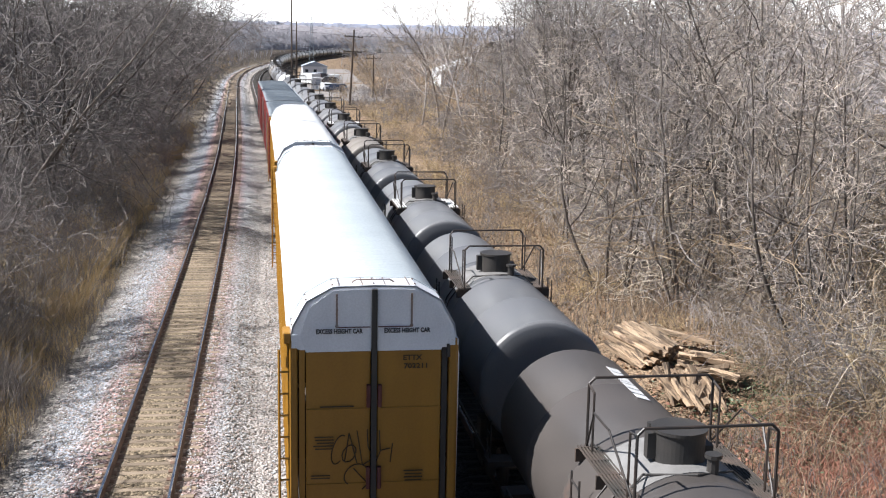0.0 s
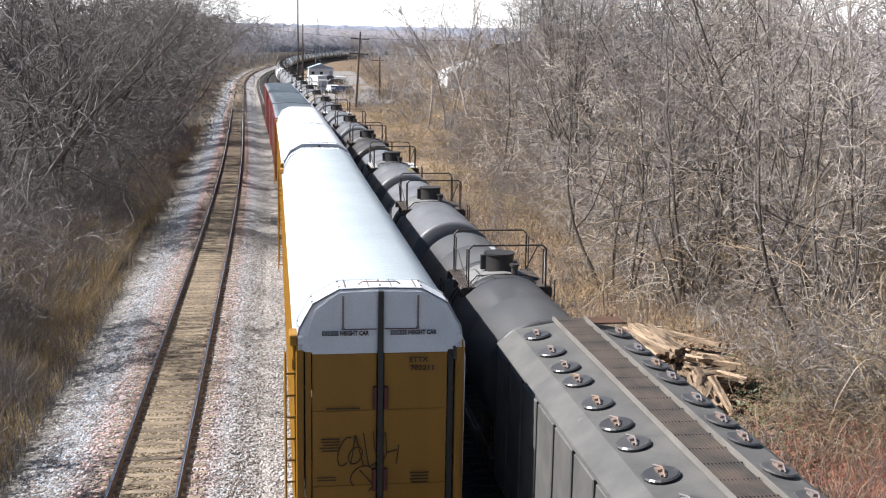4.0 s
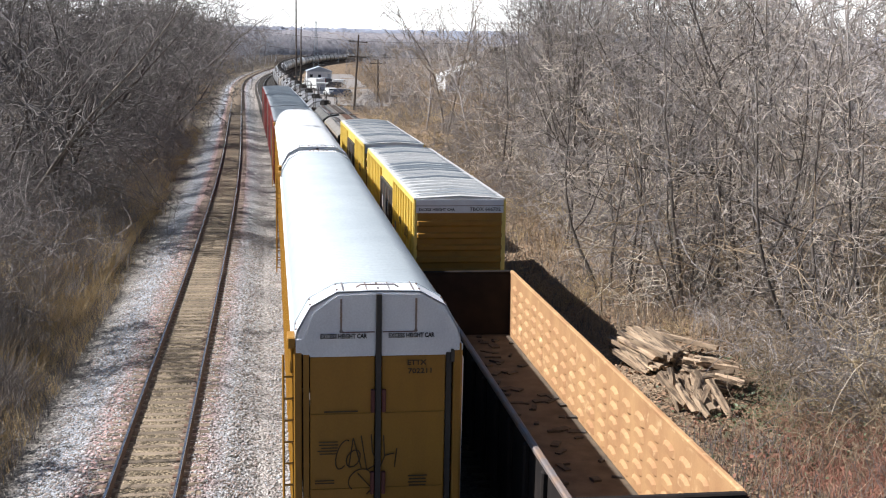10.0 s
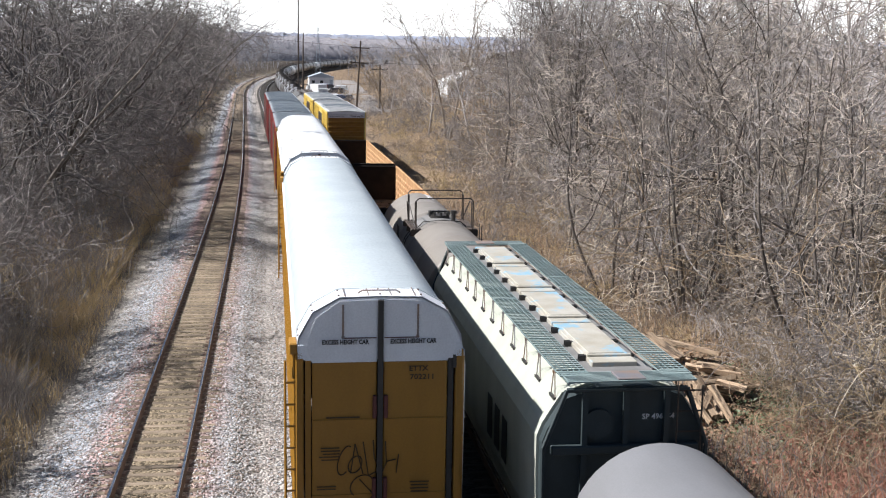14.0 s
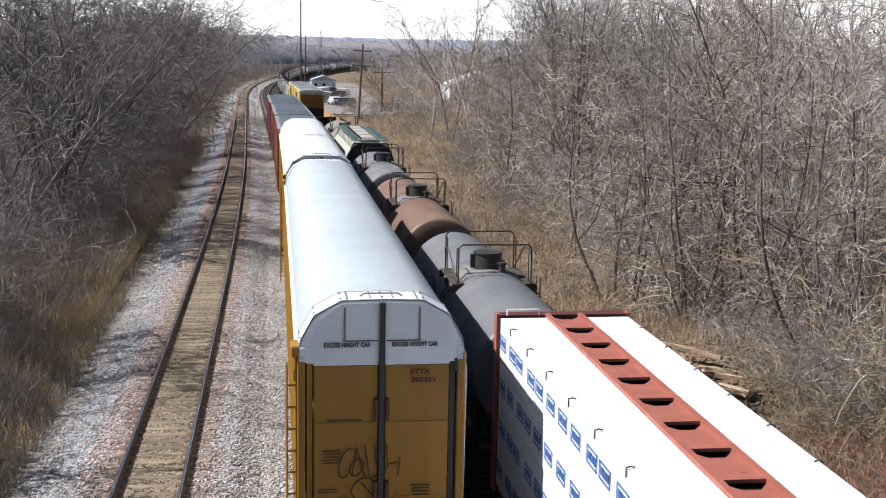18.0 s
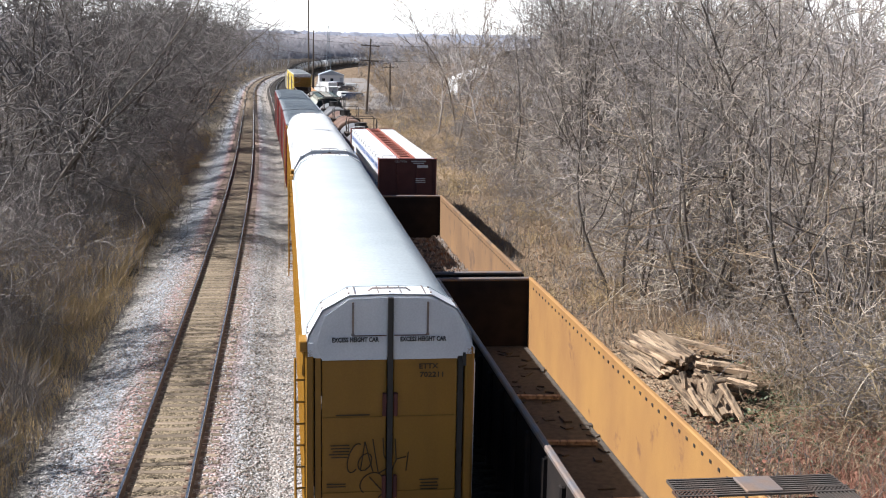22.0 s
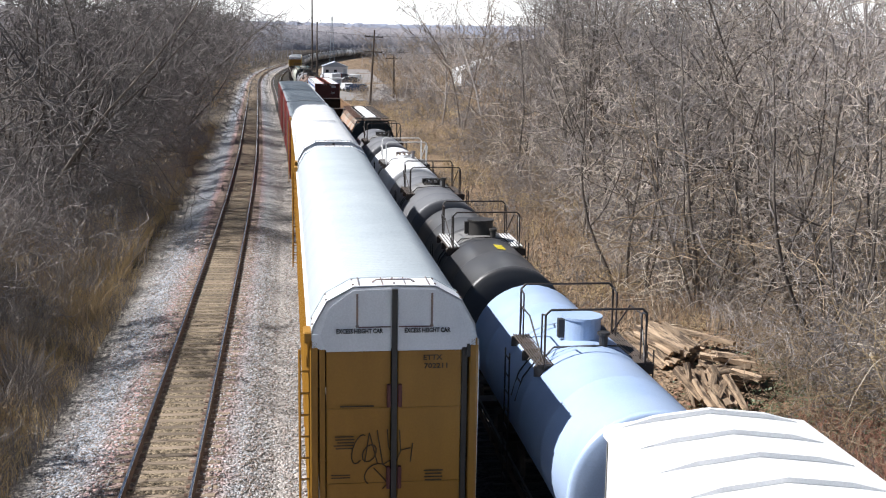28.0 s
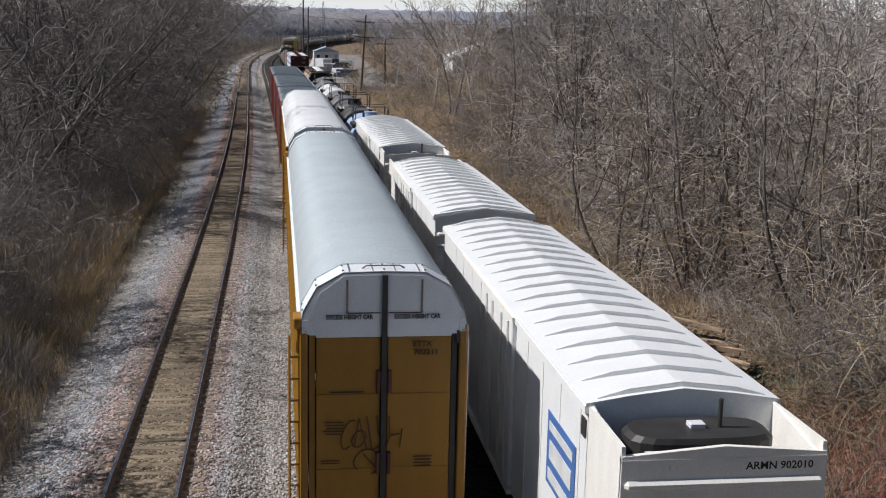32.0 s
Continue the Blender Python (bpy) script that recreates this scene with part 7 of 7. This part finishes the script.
blades("dead_stems", "thin brown dead stems over leaf litter", 9000, lambda r: clear_of_pile(r, r.uniform(9.4, 25), 20 + 75 * r.random() ** 1.3), (0.2, 1.1), "twig_tan", "dead stems", 0.01)
canes("fallen_canes", "pale arched canes and runners low in the thicket", 3600, lambda r: place(r.uniform(15.5, 27), 33 + 38 * r.random() ** 1.2, -0.03), (0.4, 1.5), "twig_grey", 0.011)
canes("fallen_canes", "tan arched canes over leaf litter beside the timber pile", 6500, lambda r: clear_of_pile(r, r.uniform(11.8, 22), 20.5 + 24 * r.random()), (0.12, 0.55), "twig_tan", 0.006)
canes("brambles", "red-brown bramble runners in a drift of leaves", 4500, lambda r: place(15.8 + r.gauss(0, 1.9), 24.5 + r.gauss(0, 2.8), -0.03), (0.15, 0.6), "leaf_red", 0.01)
canes("fallen_canes", "dull tan runners matted over the bank", 4500, lambda r: place(-7.6 - 5 * r.random(), 19 + 60 * r.random() ** 1.2, -0.03), (0.2, 0.8), "twig_tan", 0.007)
blades("dead_stems", "dark dead stems over leaf litter", 7000, lambda r: clear_of_pile(r, r.uniform(10, 25), 20 + 65 * r.random() ** 1.3), (0.2, 1.0), "twig_dark", "dead stems", 0.012)


def scatter_leaves(name, label, count, spot, tint, size, lift=0.02):
    rnd = random.Random(name)
    vs, fs = [], []
    for k in range(count):
        p = spot(rnd) + Vector((0, 0, rnd.uniform(0.0, lift)))
        e = Euler((rnd.gauss(0, 0.5), rnd.gauss(0, 0.5), rnd.uniform(0, 6.28))).to_matrix()
        s = rnd.uniform(*size)
        for q in ((-s, 0, 0), (0, -s * 0.6, 0.012), (s, 0, 0), (0, s * 0.6, 0.012)):
            vs.append(p + e @ Vector(q))
        fs.append((4 * k, 4 * k + 1, 4 * k + 2, 4 * k + 3))
    tagged(link_mesh(name, mesh_of(name, vs, fs), M[tint]), label, "fallen leaves", kind="stuff")


scatter_leaves("leaf_litter", "brown fallen leaves covering the ground", 30000, lambda r: place(r.uniform(9.2, 26), 20 + 65 * r.random() ** 1.5), "leaf", (0.05, 0.1), 0.05)
scatter_leaves("red_leaves", "red-brown fallen leaves in a drift", 7000, lambda r: place(15.5 + r.gauss(0, 2.0), 24.5 + r.gauss(0, 3.0)), "leaf_red", (0.05, 0.1), 0.12)
scatter_leaves("ground_ivy", "dull green ground leaves under the brush", 3500, lambda r: place(15.5 + r.gauss(0, 1.6), 31 + r.gauss(0, 2.6)), "ivy", (0.04, 0.08), 0.25)


# ---------------------------------------------------------------- pile of old ties
def timber(rnd, length):
    bm = box(bmesh.new(), 0, 0, 0, rnd.uniform(0.13, 0.2), length, rnd.uniform(0.1, 0.16))
    bmesh.ops.subdivide_edges(bm, edges=[e for e in bm.edges if abs((e.verts[0].co - e.verts[1].co).y) > 0.5], cuts=4)
    for v in bm.verts:
        v.co += Vector((rnd.uniform(-0.02, 0.02), rnd.uniform(-0.05, 0.05) if abs(v.co.y) > length * 0.4 else 0, rnd.uniform(-0.02, 0.02)))
    return bm


prnd = random.Random(21)


def lay(x, y, z, length, yaw, pitch, roll):
    ob = part("old_tie", timber(prnd, length), M["split_wood"])
    tagged(ob, "broken weathered tie timber in a rough pile", "timber", "pile of old ties")
    ob.matrix_basis = pose(x, y, z, pitch, roll, yaw)


# a sloping stack, then a jumble beside it, then butts stood on end against it
for layer in range(5):
    for k in range(11 - layer):
        lay(11.75 + 0.17 * k + 0.1 * layer + prnd.gauss(0, 0.05), 36.2 + 0.1 * k + prnd.gauss(0, 0.25), -0.52 + 0.15 * layer + prnd.gauss(0, 0.02), prnd.uniform(1.6, 2.3), 22 + prnd.gauss(0, 5), 12 + prnd.gauss(0, 3), prnd.gauss(0, 10))
for k in range(15):
    lay(13.0 + 0.06 * k + prnd.gauss(0, 0.2), 33.7 + prnd.gauss(0, 0.5), -0.62 + 0.055 * k + prnd.gauss(0, 0.05), prnd.uniform(0.9, 1.8), 72 + prnd.gauss(0, 16), prnd.gauss(0, 9), prnd.gauss(0, 15))
for k in range(18):
    lay(11.9 + 0.07 * k + prnd.gauss(0, 0.08), 32.1 + prnd.gauss(0, 0.35), -0.5 + prnd.uniform(0, 0.3), prnd.uniform(0.8, 1.4), prnd.choice((-14, 6, 24)) + prnd.gauss(0, 10), prnd.gauss(42, 14), prnd.gauss(0, 15))
lay(14.15, 37.4, -0.15, 2.4, 48, 4, 0)
lay(14.5, 34.0, -0.55, 1.9, 80, 2, 5)

# ---------------------------------------------------------------- far woods, poles and yard
def canopy(name, label, points, depth, rows, high, rise, step, material, seed, away):
    """Far bare woods as a bumpy canopy over rising ground, drawn back from a line of (x, y) points."""
    line = []
    for (x0, y0), (x1, y1) in zip(points, points[1:]):
        n = max(2, int(math.hypot(x1 - x0, y1 - y0) / step))
        line += [(x0 + (x1 - x0) * k / n, y0 + (y1 - y0) * k / n) for k in range(n)]
    rnd = random.Random(seed)
    away = Vector(away).normalized()
    verts, m = [], rows + 1
    for x, y in line:
        verts.append((x, y, -3))
        for r in range(rows):
            g = r / (rows - 1)
            px, py = x + away.x * depth * g + rnd.gauss(0, step * 0.3), y + away.y * depth * g + rnd.gauss(0, step * 0.3)
            bump = 0.5 * noise.noise((px / (high * 0.9), py / (high * 0.9), seed)) + 0.3 * noise.noise((px / (high * 0.3), py / (high * 0.3), seed)) + 0.34 * rnd.random()
            verts.append((px, py, high * ((0.12, 0.5, 0.75)[r] if r < 3 else 0.85) + rise * g + high * (0.1 if r == 0 else 0.33) * bump))
    faces = [(c * m + q, (c + 1) * m + q, (c + 1) * m + q + 1, c * m + q + 1) for c in range(len(line) - 1) for q in range(rows)]
    tagged(link_mesh(name, mesh_of(name, verts, faces), M[material]), label, "woods", kind="stuff")


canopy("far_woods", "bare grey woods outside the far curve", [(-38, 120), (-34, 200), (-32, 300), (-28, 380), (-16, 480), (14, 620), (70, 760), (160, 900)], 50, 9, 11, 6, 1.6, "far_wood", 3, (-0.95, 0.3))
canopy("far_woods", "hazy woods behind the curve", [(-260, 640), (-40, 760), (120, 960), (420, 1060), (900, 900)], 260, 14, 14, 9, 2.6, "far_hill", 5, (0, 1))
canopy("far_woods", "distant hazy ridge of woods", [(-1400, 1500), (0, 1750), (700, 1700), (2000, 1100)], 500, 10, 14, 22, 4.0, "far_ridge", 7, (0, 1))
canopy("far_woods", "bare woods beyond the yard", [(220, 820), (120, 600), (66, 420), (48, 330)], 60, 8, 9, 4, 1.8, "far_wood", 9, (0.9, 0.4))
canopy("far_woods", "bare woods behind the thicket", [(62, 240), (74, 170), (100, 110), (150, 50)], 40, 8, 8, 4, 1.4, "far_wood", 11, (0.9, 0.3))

hz = bmesh.new()
hz_top = [hz.verts.new((-4200, 3300, 700)), hz.verts.new((0, 4300, 700)), hz.verts.new((4200, 3300, 700))]
hz_low = [hz.verts.new((-4200, 3300, -40)), hz.verts.new((0, 4300, -40)), hz.verts.new((4200, 3300, -40))]
for k in range(2):
    hz.faces.new((hz_low[k], hz_low[k + 1], hz_top[k + 1], hz_top[k]))
tagged(part("backdrop_sky", hz, M["sky_haze"]), "bright white hazy sky above the horizon", "sky", kind="structure")


def utility_pole(e, y, high, arms, lean=0.0, label="tall dark wooden utility pole with crossarms"):
    po = thing("utility_pole", label, "utility pole", "poles by the yard")
    po.matrix_basis = Matrix.LocRotScale(place(e, y), Euler((0, lean, 0)), (1, 1, 1))
    part("pole", rod(bmesh.new(), (0, 0, -0.4), (0, 0, high), 0.19, 10, 0.12), M["pole"], po)
    for z in arms:
        a = part("crossarm", boxes([(0, -0.14, z, 2.9, 0.1, 0.13)]), M["pole"], po)
        for x in (-1.3, -0.7, 0.7, 1.3):
            shared("insulator", "insulator", lambda: rod(bmesh.new(), (0, 0, 0), (0, 0, 0.2), 0.05, 6), M["dark"], a, pose(x, -0.14, z + 0.05))
    return po


utility_pole(12.9 + 2.4, 183, 11.6, (10.5, 8.2), 0.055)
utility_pole(8.5, 232, 24, (), 0.0, "very tall slim dark pole")
utility_pole(9.7, 240, 13.5, (), 0.012, "tall slim dark pole")
utility_pole(10.8, 262, 9.5, (), 0.0, "short grey wooden pole by the yard")
utility_pole(21.5, 205, 8.0, (7.2,), 0.0)


def wires():
    bm = bmesh.new()
    a0, a1, b = place(15.9, 183, 10.6), place(15.3, 183, 8.3), place(-20, 215, 11.5)
    for p, q in ((a0, b), (a1, place(-22, 210, 9.5)), (a0, place(60, 150, 10.5)), (a1, place(60, 146, 8.2))):
        pts = [p.lerp(q, f) - Vector((0, 0, 2.4 * f * (1 - f))) for f in np.linspace(0, 1, 10)]
        chain(bm, pts, 0.022, 4)
    tagged(part("overhead_wire", bm, M["dark"]), "thin dark overhead wires strung between poles", "wire", kind="stuff")


wires()


def lattice_mast(e, y, high):
    m = thing("lattice_mast", "grey lattice radio mast beyond the yard", "mast")
    m.matrix_basis = Matrix.Translation(place(e, y))
    bm = bmesh.new()
    w = 0.9
    for sx, sy in ((-1, -1), (1, -1), (1, 1), (-1, 1)):
        rod(bm, (sx * w, sy * w, -0.3), (sx * 0.15, sy * 0.15, high), 0.06, 5)
    part("leg_frame", bm, M["roof_grey"], m)
    bm = bmesh.new()
    for k in range(10):
        z0, z1 = high * k / 10, high * (k + 1) / 10
        f0, f1 = w + (0.15 - w) * k / 10, w + (0.15 - w) * (k + 1) / 10
        rod(bm, (-f0, -f0, z0), (f1, -f1, z1), 0.04, 4)
        rod(bm, (f0, f0, z0), (-f1, f1, z1), 0.04, 4)
        rod(bm, (f0, -f0, z0), (f1, f1, z1), 0.04, 4)
    tagged(part("bracing", bm, M["roof_grey"], m), kind="stuff")


lattice_mast(15.5, 380, 17)


def shed(e, y, wide, deep, high, wall, roof, label, turn=0.0, flat=False):
    s = thing("shed", label, "building", "yard buildings")
    s.matrix_basis = Matrix.Translation(place(e, y)) @ Matrix.Rotation(turn, 4, "Z")
    part("wall", boxes([(0, 0, high / 2 - 0.3, wide, deep, high + 0.6)]), M[wall], s)
    top = [(-wide / 2 - 0.2, high), (wide / 2 + 0.2, high), (wide / 2 + 0.2, high + 0.1), (0, high + (0.12 if flat else wide * 0.2)), (-wide / 2 - 0.2, high + 0.1)]
    part("roof", extrude(bmesh.new(), top, -deep / 2 - 0.2, deep / 2 + 0.2), M[roof], s)
    for k in range(max(1, int(wide / 2.2))):
        w = part("window", boxes([(-wide / 2 + 1.1 + 2.2 * k, -deep / 2 - 0.01, high * 0.55, 0.8, 0.06, 0.8)]), M["glass"], s)
        part("window_frame", boxes([(-wide / 2 + 1.1 + 2.2 * k, -deep / 2 - 0.03, high * 0.55 + dz, 0.9, 0.05, 0.07) for dz in (-0.42, 0.42)]), M["shed_white"], w)
    part("door", boxes([(wide / 2 - 0.7, -deep / 2 - 0.02, 1.0, 0.8, 0.06, 2.0)]), M["shed_grey"], s)


shed(16.5, 318, 6.5, 9, 2.6, "shed_white", "shed_grey", "white yard building with a blue-grey roof")
shed(15.6, 268, 1.7, 2.5, 2.6, "boxred", "shed_grey", "small dark red yard hut", flat=True)
shed(13.6, 236, 1.9, 1.9, 2.2, "shed_white", "shed_white", "white equipment cabinet by the track", flat=True)
shed(78, 190, 11, 9, 4.5, "shed_white", "shed_grey", "pale house glimpsed behind the thicket", 0.3)
shed(52, 205, 9, 8, 4.0, "shed_white", "shed_grey", "pale house glimpsed through bare trees", -0.2)
shed(50, 262, 16, 9, 3.6, "shed_white", "shed_white", "long pale building behind bare trees", 0.1)


def vehicle(e, y, paint, label, turn=0.0, long=4.4, tall=1.55, van=False):
    c = thing("parked_car" if not van else "parked_truck", label, "car" if not van else "truck", "vehicles in the yard")
    c.matrix_basis = Matrix.Translation(place(e, y)) @ Matrix.Rotation(turn, 4, "Z")
    w = 0.9 if not van else 1.15
    h = long / 2
    side = [(-h, 0.35), (h, 0.35), (h, 0.85), (h * 0.55, 0.95), (h * 0.3, tall), (-h * 0.75, tall), (-h * 0.95, 0.95)] if not van else [(-h, 0.5), (h, 0.5), (h, 1.3), (h * 0.7, 1.4), (h * 0.6, tall * 0.8), (h * 0.45, tall * 0.8), (h * 0.45, tall), (-h, tall)]
    bm = extrude(bmesh.new(), side, -w, w)
    bmesh.ops.rotate(bm, verts=bm.verts, cent=(0, 0, 0), matrix=Matrix.Rotation(radians(90), 3, "Z"))
    bevel(bm, 0.06)
    part("body", bm, M[paint], c)
    part("windscreen", boxes([(0, h * 0.42, tall * 0.78, w * 1.7, 0.08, 0.42)]), M["glass"], c)
    part("rear_window", boxes([(0, -h * 0.86, tall * 0.8, w * 1.6, 0.08, 0.36)]), M["glass"], c)
    for sx in (-1, 1):
        for sy in (-1, 1):
            shared("wheel", "car_wheel", lambda: rod(bmesh.new(), (-0.1, 0, 0), (0.1, 0, 0), 0.33, 14), M["dark"], c, pose(sx * (w - 0.05), sy * h * 0.62, 0.33))


vehicle(16.6, 226, "car_blue", "blue car parked in the gravel yard", 1.2)
vehicle(14.9, 228, "car_white", "white pickup parked beside a blue car", 0.2)
vehicle(13.4, 262, "car_white", "white box truck parked in the yard", 0.5, 6.5, 2.6, True)
vehicle(18.4, 272, "car_dark", "dark car parked in the yard", 1.3)
vehicle(20.0, 285, "car_white", "white car parked in the yard", 1.4)
vehicle(17.6, 300, "car_dark", "dark car parked in the yard", 1.4)

yard = boxes([(0, 0, 0, 15, 190, 0.06)])
yo = part("road_yard", yard, M["asphalt"])
tagged(yo, "pale gravel yard and access road beside the line", "road", kind="structure")
yo.matrix_basis = pose(line_x(290) + 19.5, 290, -0.62, 0, 0, -2)


# ---------------------------------------------------------------- what moves
SPEED = [(0, 14.75), (10, 13.95), (21, 13.75), (27, 13.7), (32, 12.9)]      # seconds, metres a second


def run(t):
    """Metres that the train has gone after t seconds."""
    s = 0.0
    for (a, va), (b, vb) in zip(SPEED, SPEED[1:]):
        if t <= a:
            break
        e = min(t, b)
        ve = va + (vb - va) * (e - a) / (b - a)
        s += (e - a) * (va + ve) / 2
    return s


def motions():
    for car, middle in TRAIN:
        walk(car, [(t, on_line(middle + run(t), OFF_MOVING, Z_MOVING)) for t in range(0, 33, 2)])


motions()
